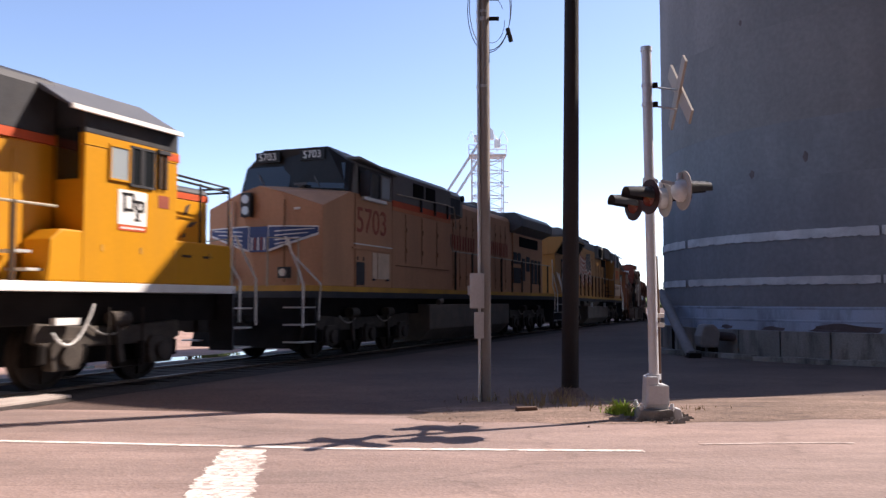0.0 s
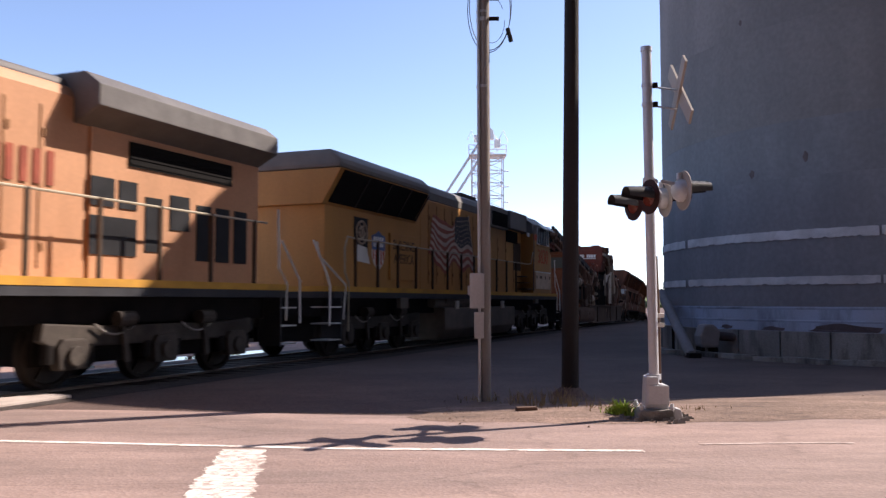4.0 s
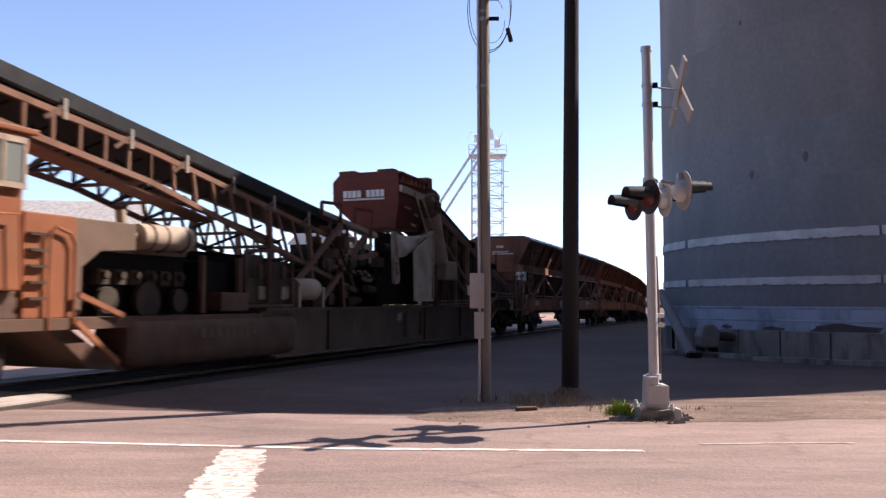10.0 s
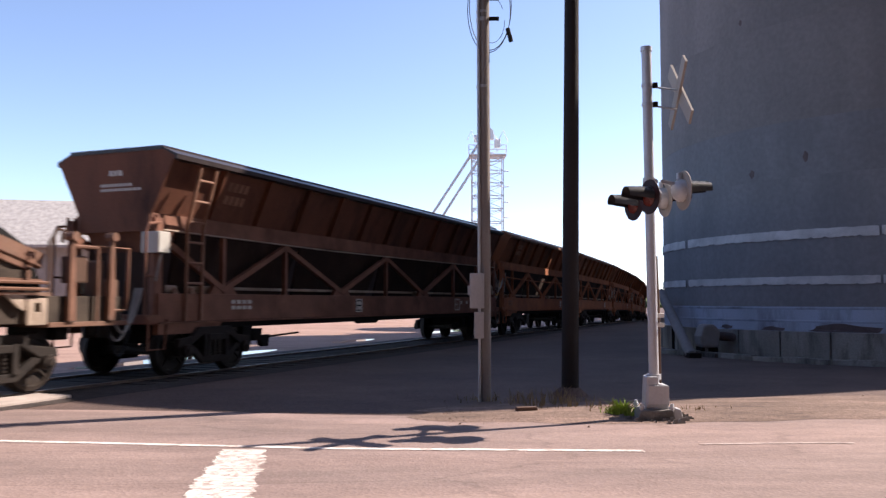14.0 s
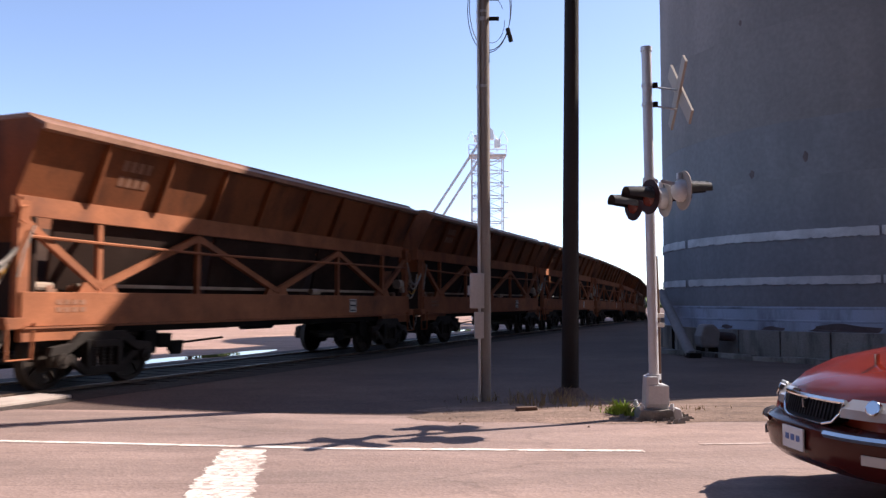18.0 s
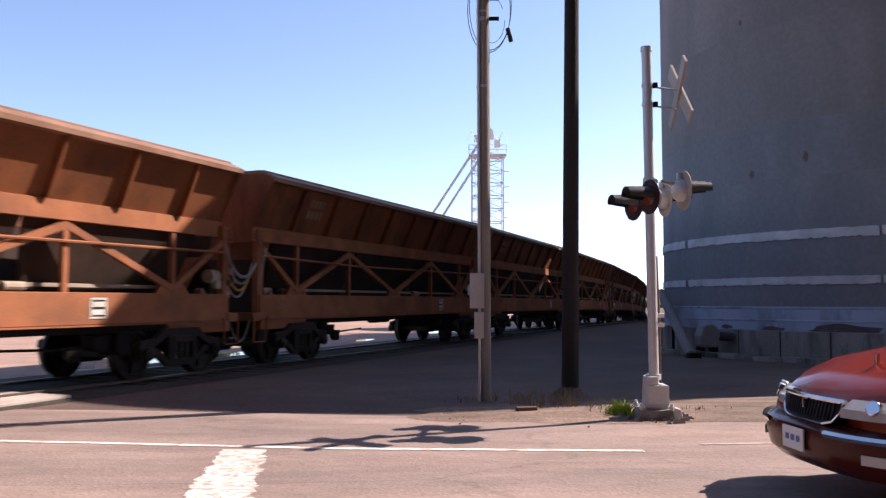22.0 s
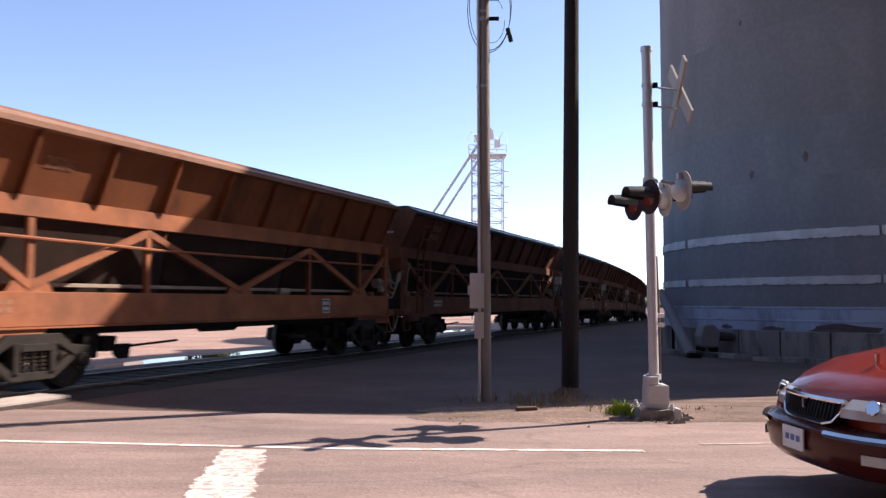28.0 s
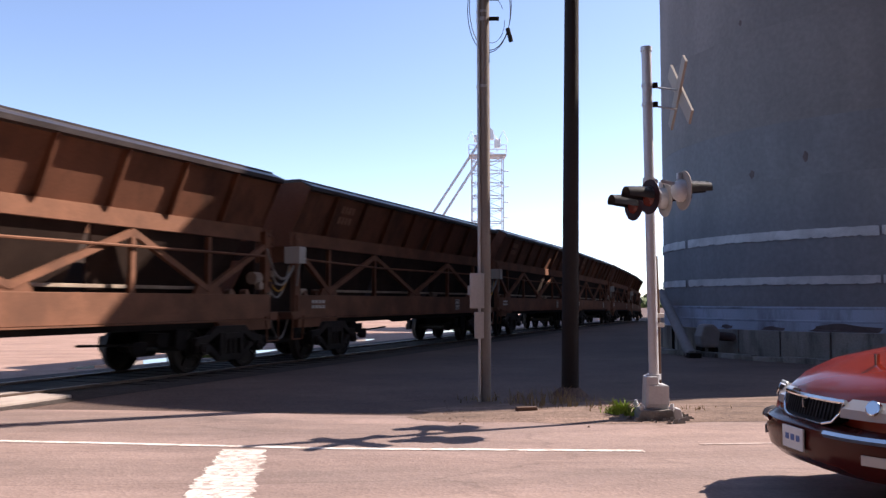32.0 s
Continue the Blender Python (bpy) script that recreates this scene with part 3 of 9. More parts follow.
# ---- grain bin ----
def grain_bin():
    cx, cy, R, H = SILO
    o = thing("grain_bin", "huge round grey grain bin in ringed panels on a concrete base", "grain bin", pose(cx, cy, 0, 0, 0, 0))
    n = 72

    def ring(r0, z0, z1, out=0.0):
        bm = B()
        loft(bm, [[((r0 + k) * math.cos(2 * math.pi * i / n), (r0 + k) * math.sin(2 * math.pi * i / n), z) for i in range(n)] for z, k in ((z0, out), (z1, 0.0))], cap=False)
        return bm
    zs = BIN_RINGS
    for i, (z0, z1, m, inset) in enumerate(zs):
        bm = ring(R - inset, z0, z1, 0.004)
        part("wall_course", bm, m, o, smooth=True)
    # pale sealant bands with ragged lower edges, parted at the seams
    rnd = random.Random(3)
    for z, w in BIN_BANDS:
        for a0, a1 in ((150, 188.7), (190.0, 232.9), (233.3, 290), (290.4, 330)):
            k = int((a1 - a0) * 1.6)
            bm = B()
            drops = [w / 2 * rnd.choice((1, 1, 1, 0.8, 0.65, 1.05)) for _ in range(k + 1)]
            rise = [w / 2 * rnd.choice((1, 1, 0.9, 1.05)) for _ in range(k + 1)]
            rr = []
            for low, e in ((1, 0.004), (1, 0.03), (0, 0.03), (0, 0.004)):
                rr.append([((R + e) * math.cos(radians(a0 + (a1 - a0) * i / k)), (R + e) * math.sin(radians(a0 + (a1 - a0) * i / k)), z - drops[i] if low else z + rise[i]) for i in range(k + 1)])
            loft(bm, rr, closed=False)
            part("band", bm, M_SILOW, o, "chipped pale band")
    # rolled ridges on the skirt and the shadowed gap under it
    for z in (0.9, 1.2):
        bm = B()
        loft(bm, [[((R + e) * math.cos(2 * math.pi * i / n), (R + e) * math.sin(2 * math.pi * i / n), z + dz) for i in range(n)] for dz, e in ((-0.03, 0.002), (-0.012, 0.011), (0.012, 0.011), (0.03, 0.002))], cap=False)
        part("ridge", bm, M_SILOB, o, smooth=True)
    for a, z, w, h in ((227, 0.72, 0.75, 0.24), (214, 0.7, 0.3, 0.12), (203, 0.72, 0.2, 0.1)):
        bm = B()
        rr = R + 0.03
        k = [(math.cos(i * math.pi / 8) * (1 + 0.2 * math.sin(i * 2.3)), math.sin(i * math.pi / 8) * (1 + 0.25 * math.sin(i * 1.7))) for i in range(16)]
        bm.faces.new([bm.verts.new((rr * math.cos(radians(a) + w / R * u), rr * math.sin(radians(a) + w / R * u), max(z + h / 2 * v, 0.665))) for u, v in k])
        part("moss_stain", bm, M_STAIN, o, "dark damp stain")
    # small rust stains
    for a, z, w, h in ((221, 4.75, 0.06, 0.28), (210, 4.5, 0.07, 0.22), (219, 9.0, 0.05, 0.22), (208, 8.4, 0.045, 0.16), (240, 7.0, 0.05, 0.16), (246, 8.3, 0.045, 0.18)):
        bm = B()
        w, rr = w / R, R + 0.006
        k = [(math.cos(i * math.pi / 6) * (1 + 0.3 * math.sin(i * 2.3)), math.sin(i * math.pi / 6)) for i in range(12)]
        bm.faces.new([bm.verts.new((rr * math.cos(radians(a) + w * u), rr * math.sin(radians(a) + w * u), z + h / 2 * v)) for u, v in k])
        part("rust_stain", bm, M_STAIN, o, "small rusty stain")
    # foundation in cast lengths
    m = 40
    for i in range(m):
        a0, a1 = 2 * math.pi * i / m + 0.002, 2 * math.pi * (i + 1) / m - 0.002
        bm = B()
        pts = [(math.cos(a), math.sin(a)) for a in (a0, (a0 + a1) / 2, a1)]
        outer, inner = R + 0.16, R - 0.6
        prism(bm, [(x * outer, y * outer) for x, y in pts] + [(x * inner, y * inner) for x, y in reversed(pts)], -0.6, 0.66, "z")
        part("foundation_block", bm, M_CONC, o, "stained concrete ring wall", bevel=0.02)
    # roof
    bm = B()
    loft(bm, [[(r * math.cos(2 * math.pi * i / n), r * math.sin(2 * math.pi * i / n), z) for i in range(n)] for r, z in ((R + 0.12, H - 0.02), (R + 0.12, H + 0.06), (0.7, H + 3.6), (0.7, H + 4.0))])
    part("roof", bm, M_GALV, o, "conical steel roof", smooth=True)


SILO = (14.16, 24.7, 7.5, 15.35)
BIN_RINGS = [(0.66, 1.24, M_SILOB, 0.0), (1.24, 1.84, M_SILO2, 0.0), (1.84, 2.92, M_SILO2, 0.0), (2.92, 4.3, M_SILO2, 0.0), (4.3, 5.65, M_SILO2, 0.0)]
for _i in range(4):
    BIN_RINGS.append((5.65 + _i * 2.425, 5.65 + (_i + 1) * 2.425, M_SILO, 0.0))
BIN_BANDS = [(1.85, 0.19), (2.93, 0.22)]
grain_bin()


def far_bins():
    """Slimmer silos in a row along the track behind the large bin; their shade lies along the train, with narrow chinks of sun."""
    src = thing("grain_silo", "slim grey steel grain silo in a row along the track", "grain silo", group="row of grain silos")
    R, H, n = 4.25, 18.5, 40
    for i in range(9):
        z = 0.4 + i * 2.0
        bm = B()
        loft(bm, [[((R + k) * math.cos(2 * math.pi * a / n), (R + k) * math.sin(2 * math.pi * a / n), zz) for a in range(n)] for zz, k in ((z, 0.02), (z + 0.06, 0.02), (z + 0.08, 0.0), (z + 2.0, 0.0))], cap=False)
        part("wall_course", bm, M_SILO if i % 2 else M_SILO2, src, smooth=True)
    bm = B()
    loft(bm, [[(r * math.cos(2 * math.pi * a / n), r * math.sin(2 * math.pi * a / n), z) for a in range(n)] for r, z in ((R + 0.15, -1.5), (R + 0.15, 0.4))])
    part("foundation", bm, M_CONC, src)
    bm = B()
    loft(bm, [[(r * math.cos(2 * math.pi * a / n), r * math.sin(2 * math.pi * a / n), z) for a in range(n)] for r, z in ((R + 0.1, H - 0.1), (0.4, H + 1.7), (0.4, H + 2.0))])
    part("roof", bm, M_GALV, src, smooth=True)
    # the last three are added out of view to block low sky
    spots = [(14.54, 38.08), (17.77, 50.2), (20.96, 62.3), (24.19, 74.42), (27.42, 86.54), (30.65, 98.66), (33.9, 110.8), (37.1, 122.9)]
    for i, (x, y) in enumerate(spots):
        if i:
            copy_thing(src, pose(x, y, drop(x, y), 0, 0, 37 * i))
        else:
            src.matrix_world = pose(x, y, drop(x, y))
    # unseen panels added between neighbours to block sun, each slotted high up for a chink
    g = thing("conveyor_gallery", "unseen grey panels added between the silos to shape the sun's chinks", "gallery")
    links = [(12.9, 32.0, 15.2, 16.2, 0.95)] + [((a[0] + b[0]) / 2, (a[1] + b[1]) / 2, 13.7, 15.1, 0.8) for a, b in zip(spots, spots[1:])]
    for x, y, z0, z1, w in links:
        m = pose(x, y, 0, 0, 0, 114.0)
        for x0, x1, a, b in ((-w, w, -1.0, z0), (-w, w, z1, 20.5), (-w, -0.2, z0, z1), (0.2, w, z0, z1)):
            bm = B()
            box(bm, x0, x1, -0.12, 0.12, a, b)
            part("link_panel", bm, M_SILO2, g, "added grey panel that blocks sun between silos").matrix_basis = m


far_bins()


# ---- poles and wires ----
def poles():
    p = thing("utility_pole", "slim weathered grey service pole with conduit and boxes", "utility pole", pose(0.577, 11.79, 0))
    bm = B()
    rod(bm, (0, 0, -0.3), (-0.01, 0, 9.2), 0.088, 14, 0.08)
    part("shaft", bm, M_WOOD, p, smooth=True)
    bm = B()
    tube(bm, [(-0.075, -0.075, 0.0), (-0.078, -0.075, 2.0), (-0.09, -0.075, 9.0)], 0.022, 8)
    part("conduit", bm, M_GALV, p, "thin grey conduit", smooth=True)
    bm = B()
    box(bm, -0.21, -0.015, -0.2, -0.085, 1.27, 1.75)
    mb = part("meter_box", bm, M_GALV, p, "pale grey metal service box", bevel=0.012)
    bm = B()
    box(bm, -0.24, -0.2105, -0.17, -0.1, 1.45, 1.58)
    part("latch", bm, M_GALV, mb, bevel=0.006)
    bm = B()
    box(bm, -0.15, -0.02, -0.18, -0.085, 0.86, 1.22)
    part("switch_box", bm, M_GALV, p, "small grey metal box", bevel=0.012)
    for z, w in ((4.35, 0.04), (5.3, 0.05), (5.42, 0.03)):
        bm = B()
        rod(bm, (-0.02, 0, z), (-0.02, 0, z + w), 0.09, 14)
        part("pole_band", bm, M_GALV, p, "metal strap")
    for z in (5.33, 5.62):
        bm = B()
        bar(bm, (0.07, -0.05, z), (0.21, -0.05, z), 0.05, 0.04)
        part("bracket", bm, M_DARK, p, bevel=0.005)
    # slack service wire in loops
    for k, (cx, cz, rx, rz, yy) in enumerate(((0.08, 5.52, 0.305, 0.62, 0.13), (0.10, 5.6, 0.3, 0.66, 0.15), (0.13, 5.36, 0.17, 0.33, 0.1))):
        bm = B()
        pts = [(cx + rx * math.cos(a), yy + 0.03 * math.sin(2 * a), cz + rz * math.sin(a)) for a in [radians(v) for v in range(70 - 20 * k, 420 - 25 * k, 10)]]
        tube(bm, pts, 0.006 if k < 2 else 0.004, 5)
        part("service_wire", bm, M_BLACK, p, "looped black service wire", smooth=True)
    for x, z in ((0.345, 5.2), (0.372, 5.1)):
        bm = B()
        rod(bm, (x, 0.13, z + 0.05), (x + 0.02, 0.13, z - 0.04), 0.033, 8)
        part("splice", bm, M_BLACK, p, "black wire splice")
    p = thing("utility_pole", "dark creosoted timber pole standing in the verge", "utility pole", pose(1.845, 12.49, 0))
    bm = B()
    rod(bm, (0, 0, -0.3), (0.14, 0, 10.5), 0.128, 18, 0.09)
    part("shaft", bm, M_WOODDK, p, smooth=True)
    bm = B()
    loft(bm, [[(r * math.cos(2 * math.pi * i / 14) * (1 + 0.12 * math.sin(i * 3)), r * math.sin(2 * math.pi * i / 14), z) for i in range(14)] for r, z in ((0.26, 0.0), (0.2, 0.06), (0.13, 0.12))])
    # earth in the gravel colour that was darkened for shade
    part("soil_collar", bm, M_GROUND, p, "heaped earth at the foot", smooth=True)


poles()


# ---- crossing signal ----
def crossing_signal():
    s = thing("crossing_signal", "silver level-crossing signal mast with crossbuck and paired red lights", "crossing signal", pose(2.46, 9.99, 0, 0, 0, -3))
    bm = B()
    rod(bm, (0, 0, 0.3), (-0.035, 0, 4.36), 0.058, 18)
    part("mast", bm, M_ALU, s, "silver painted steel mast", smooth=True)
    bm = B()
    rod(bm, (-0.035, 0, 4.34), (-0.035, 0, 4.395), 0.068, 18)
    part("mast_cap", bm, M_GALV, s, smooth=True)
    bm = B()
    prism(bm, [(-0.13, 0.12), (0.14, 0.12), (0.14, 0.4), (0.03, 0.42), (0.03, 0.5), (-0.11, 0.5)], -0.13, 0.13)
    jb = part("junction_base", bm, M_ALU, s, "silver cast junction box base", bevel=0.02)
    bm = B()
    box(bm, -0.1, 0.14, -0.16, -0.131, 0.18, 0.4)
    part("cover", bm, M_ALU, jb, bevel=0.01)
    bm = B()
    rod(bm, (-0.005, 0, 0.46), (-0.006, 0, 0.52), 0.085, 16)
    part("collar", bm, M_ALU, s, smooth=True)
    bm = B()
    prism(bm, [(-0.24, 0.0), (0.2, 0.0), (0.17, 0.13), (-0.2, 0.13)], -0.24, 0.24)
    part("footing", bm, M_CONC, s, "dirty concrete footing", bevel=0.02)
    for x, y in ((-0.18, -0.2), (0.16, -0.2), (-0.18, 0.2), (0.16, 0.2)):
        bm = B()
        rod(bm, (x, y, 0.1), (x, y, 0.2), 0.02, 6)
        rod(bm, (x, y, 0.14), (x, y, 0.165), 0.036, 6)
        part("anchor_bolt", bm, M_GALV, s)
    bm = B()
    prism(bm, [(0.14, 0.0), (0.3, 0.0), (0.26, 0.14), (0.18, 0.16)], -0.2, -0.06)
    part("cable_bootleg", bm, M_ALU, s, "pale cable fitting", bevel=0.02)
    bm = B()
    tube(bm, [(0.075, 0.05, 0.3), (0.07, 0.05, 1.2), (0.055, 0.06, 1.9)], 0.02, 8)
    part("cable_tube", bm, M_BROWN, s, "rust-brown cable tube", smooth=True)
    # crossbuck, facing along the road
    cz, cxx = 3.86, 0.325
    for k, a in enumerate((43, -47)):
        bm = B()
        L, W = (0.46, 0.075) if k == 0 else (0.55, 0.09)
        prism(bm, [(-L, -W), (L, -W), (L, W), (-L, W)], -0.014, 0.014, "z")
        m = pose(cxx + 0.03 * k, 0.0, cz - 0.03) @ pose(0, 0, 0, 0, 90, 4) @ pose(0, 0, 0, 0, 0, a)
        ob = part("crossbuck_blade", bm, M_SIGN, s, "weathered pale crossbuck blade", bevel=0.003)
        ob.matrix_basis = m
        for w in (-0.34, -0.2, 0.2, 0.34):
            bm = B()
            box(bm, w - 0.05, w + 0.05, -0.05, 0.05, 0.0155, 0.018)
            part("lettering_bar", bm, M_BLACK, ob)
    for z in (3.93, 3.7):
        bm = B()
        rod(bm, (0.06, 0, z - 0.02), (cxx - 0.012, 0, z - 0.06), 0.012, 6)
        rod(bm, (-0.032, 0, z - 0.02), (-0.032, 0, z + 0.02), 0.066, 14)
        br = part("bracket", bm, M_GALV, s, "thin sign bracket and clamp")
        bm = B()
        box(bm, 0.035, 0.09, -0.03, 0.03, z - 0.03, z + 0.03)
        part("clamp_bolt", bm, M_DARK, br, bevel=0.006)
    for z in (1.09, 1.2):
        bm = B()
        box(bm, 0.05, 0.13, 0.0, 0.05, z - 0.025, z + 0.025)
        part("cable_clamp", bm, M_WHITE, s, "pale cable clamp", bevel=0.006)
    # lamps
    bm = B()
    rod(bm, (-0.03, -0.42, 2.72), (-0.03, 0.42, 2.72), 0.03, 10)
    rod(bm, (-0.023, 0, 2.62), (-0.023, 0, 2.82), 0.075, 14)
    part("crossarm", bm, M_ALU, s, "silver pipe crossarm", smooth=True)
    for sx, x in ((-1, -0.13), (1, 0.22)):
        for y in (-0.38, 0.38):
            lamp = part("lamp_housing", _lamp_house(sx), M_ALU, s, "silver lamp housing", smooth=True)
            lamp.matrix_basis = pose(x + (0.05 if y < 0 else 0), y, 2.55 if sx < 0 else 2.62, 0, 0, 23 if sx < 0 else 11)
            bm = B()
            rod(bm, (sx * 0.012, 0, 0), (sx * 0.022, 0, 0), 0.225 if sx > 0 else 0.2, 32)
            part("background_disc", bm, M_MAROONDISC if sx < 0 else M_SIGN, lamp, "dark maroon background disc" if sx < 0 else "silver-backed background disc", bevel=0.003)
            bm = B()
            loft(bm, [[(sx * d, r * math.cos(2 * math.pi * i / 24), r * math.sin(2 * math.pi * i / 24)) for i in range(24)] for d, r in ((0.025, 0.112), (0.045, 0.105), (0.065, 0.07), (0.075, 0.01))])
            part("lens", bm, M_LENS, lamp, "dark red lens, unlit", smooth=True)
            bm = B()
            aa = [radians(v) for v in range(-15, 196, 15)]
            r = 0.123
            loft(bm, [[(sx * 0.024, r * math.cos(a), r * math.sin(a)) for a in aa], [(sx * 0.33, r * 0.72 * math.cos(a), r * 0.72 * math.sin(a) + 0.02) for a in aa]], closed=False)
            hd = part("hood", bm, M_HOOD, lamp, "grey-topped lamp hood", smooth=True)
            bm = B()
            r = 0.117
            loft(bm, [[(sx * 0.024, r * math.cos(a), r * math.sin(a)) for a in aa], [(sx * 0.328, r * 0.72 * math.cos(a), r * 0.72 * math.sin(a) + 0.02) for a in aa]], closed=False)
            part("hood_lining", bm, M_BLACK, hd, smooth=True)
            bm = B()
            rod(bm, (-sx * 0.03, 0, 0.13), (-sx * 0.03, 0, 0.2), 0.03, 10)
            part("swivel_knob", bm, M_ALU, lamp, smooth=True)
            bm = B()
            bar(bm, (-0.03 - x, 0, 0.1), (0, 0, 0.06), 0.035, 0.03)
            part("lamp_arm", bm, M_ALU, lamp)


def _lamp_house(sx):
    bm = B()
    loft(bm, [[(sx * d, r * math.cos(2 * math.pi * i / 20), r * math.sin(2 * math.pi * i / 20)) for i in range(20)] for d, r in ((0.015, 0.13), (-0.03, 0.13), (-0.08, 0.1), (-0.11, 0.05))])
    return bm


crossing_signal()


# ---- running gear ----
SPIN = []


def wheelset(parent, x, r, gear_mat=None):
    """Two wheels on an axle, which turn as the train rolls."""
    bm = B()
    rod(bm, (0, -0.75, 0), (0, 0.75, 0), 0.08, 8)
    n = 24
    for s in (-1, 1):
        prof = ((0.69, r + 0.025), (0.72, r + 0.02), (0.735, r), (0.83, r - 0.012), (0.835, r - 0.075), (0.80, r - 0.09), (0.79, 0.17), (0.85, 0.15), (0.86, 0.0001))
        loft(bm, [[(k * math.cos(2 * math.pi * i / n), s * y, k * math.sin(2 * math.pi * i / n)) for i in range(n)] for y, k in prof], cap=False)
        for a in range(4):
            c, d = math.cos(a * math.pi / 2), math.sin(a * math.pi / 2)
            bar(bm, (c * 0.13, s * 0.805, d * 0.13), (c * (r - 0.1), s * 0.805, d * (r - 0.1)), 0.06, 0.03, up=(0, 1, 0))
    w = part("wheelset", bm, M_WHEEL, parent, "dusty steel wheels on an axle", smooth=True)
    w.matrix_basis = pose(x, 0, r)
    SPIN.append((w, x, r))
    return w


def freight_truck(parent, cx, wb=1.7):
    """Two axles in open cast side frames with coil springs in the window."""
    a = wb / 2
    for x in (cx - a, cx + a):
        wheelset(parent, x, 0.42)
    top = [(-a - 0.2, 0.5), (-a - 0.16, 0.63), (-a + 0.2, 0.67), (-0.45, 0.83), (0.45, 0.83), (a - 0.2, 0.67), (a + 0.16, 0.63), (a + 0.2, 0.5), (a - 0.12, 0.5), (0.4, 0.68), (-0.4, 0.68), (-a + 0.12, 0.5)]
    low = [(-a + 0.1, 0.46), (-a + 0.22, 0.52), (-0.34, 0.31), (0.34, 0.31), (a - 0.22, 0.52), (a - 0.1, 0.46), (0.36, 0.19), (-0.36, 0.19)]
    for s in (-1, 1):
        y0, y1 = min(s * 1.0, s * 1.12), max(s * 1.0, s * 1.12)
        bm = B()
        prism(bm, [(cx + x, z) for x, z in top], y0, y1)
        prism(bm, [(cx + x, z) for x, z in low], y0 + 0.01, y1 - 0.01)
        for x in (-0.36, 0.26):
            box(bm, cx + x, cx + x + 0.1, y0 - 0.02, y1 + 0.02, 0.29, 0.72)
        part("side_frame", bm, M_TRUCKDK, parent, "open cast steel truck side frame", bevel=0.015)
        for dx in (-0.15, 0.0, 0.15):
            bm = B()
            rod(bm, (cx + dx, s * 1.06, 0.31), (cx + dx, s * 1.06, 0.6), 0.045, 8)
            for k in range(5):
                rod(bm, (cx + dx, s * 1.06, 0.33 + 0.055 * k), (cx + dx, s * 1.06, 0.355 + 0.055 * k), 0.066, 8)
            part("spring", bm, M_WHEEL, parent, "rusty coil spring")
        bm = B()
        box(bm, cx - 0.25, cx + 0.25, min(s * 0.9, s * 1.15), max(s * 0.9, s * 1.15), 0.59, 0.7)
        part("bolster_end", bm, M_TRUCKDK, parent, bevel=0.015)
        for dx in (-a, a):
            bm = B()
            box(bm, cx + dx - 0.15, cx + dx + 0.15, y0 + 0.01, y1 + 0.015, 0.34, 0.56)
            part("axle_adapter", bm, M_TRUCKDK, parent, bevel=0.03)
            bm = B()
            rod(bm, (cx + dx, s * 1.1, 0.43), (cx + dx, s * 1.19, 0.43), 0.11, 14)
            rod(bm, (cx + dx, s * 1.18, 0.43), (cx + dx, s * 1.22, 0.43), 0.06, 10)
            part("bearing_cap", bm, M_WHEEL, parent, "round axle bearing cap", bevel=0.01)
    bm = B()
    box(bm, cx - 0.2, cx + 0.2, -0.95, 0.95, 0.5, 0.82)
    part("bolster", bm, M_DARK, parent)


def loco_truck(parent, cx, axles=3):
    wb = 1.95
    xs = [cx + (i - (axles - 1) / 2) * wb for i in range(axles)]
    for x in xs:
        wheelset(parent, x, 0.52)
    s = -1
    for s in (-1, 1):
        bm = B()
        a = (axles - 1) / 2 * wb
        prism(bm, [(cx - a - 0.55, 0.72), (cx - a - 0.5, 0.98), (cx - a + 0.5, 0.92), (cx + a - 0.5, 0.92), (cx + a + 0.5, 0.98), (cx + a + 0.55, 0.72), (cx + a + 0.3, 0.62), (cx - a - 0.3, 0.62)], min(s * 1.08, s * 1.22), max(s * 1.08, s * 1.22))
        part("truck_frame", bm, M_TRUCK, parent, "dusty grey cast locomotive truck frame", bevel=0.03)
        for x in xs:
            bm = B()
            prism(bm, [(x - 0.26, 0.3), (x + 0.26, 0.3), (x + 0.3, 0.62), (x + 0.2, 0.75), (x - 0.2, 0.75), (x - 0.3, 0.62)], min(s * 1.1, s * 1.3), max(s * 1.1, s * 1.3))
            part("journal_box", bm, M_TRUCK, parent, bevel=0.03)
            bm = B()
            rod(bm, (x, s * 1.29, 0.5), (x, s * 1.37, 0.5), 0.15, 14)
            part("bearing_cap", bm, M_TRUCK, parent, bevel=0.015)
            for dx in (-0.38, 0.38):
                bm = B()
                rod(bm, (x + dx, s * 1.17, 0.4), (x + dx, s * 1.17, 0.66), 0.09, 10)
                part("coil_spring", bm, M_DARK, parent)
        for x in [(p + q) / 2 for p, q in zip(xs, xs[1:])]:
            bm = B()
            rod(bm, (x - 0.18, s * 1.3, 1.02), (x + 0.18, s * 1.3, 1.02), 0.12, 12)
            bar(bm, (x, s * 1.27, 1.0), (x + 0.1, s * 1.27, 0.35), 0.12, 0.06)
            part("brake_cylinder", bm, M_TRUCK, parent, "brake cylinder and hanger", bevel=0.01)
            bm = B()
            tube(bm, sag((x - 0.6, s * 1.28, 0.95), (x + 0.3, s * 1.28, 0.98), 0.18), 0.018)
            part("sand_hose", bm, M_HOSE, parent, smooth=True)
    bm = B()
    box(bm, cx - a - 0.4, cx + a + 0.4, -0.9, 0.9, 0.35, 1.0)
    part("traction_gear", bm, M_DARK, parent)


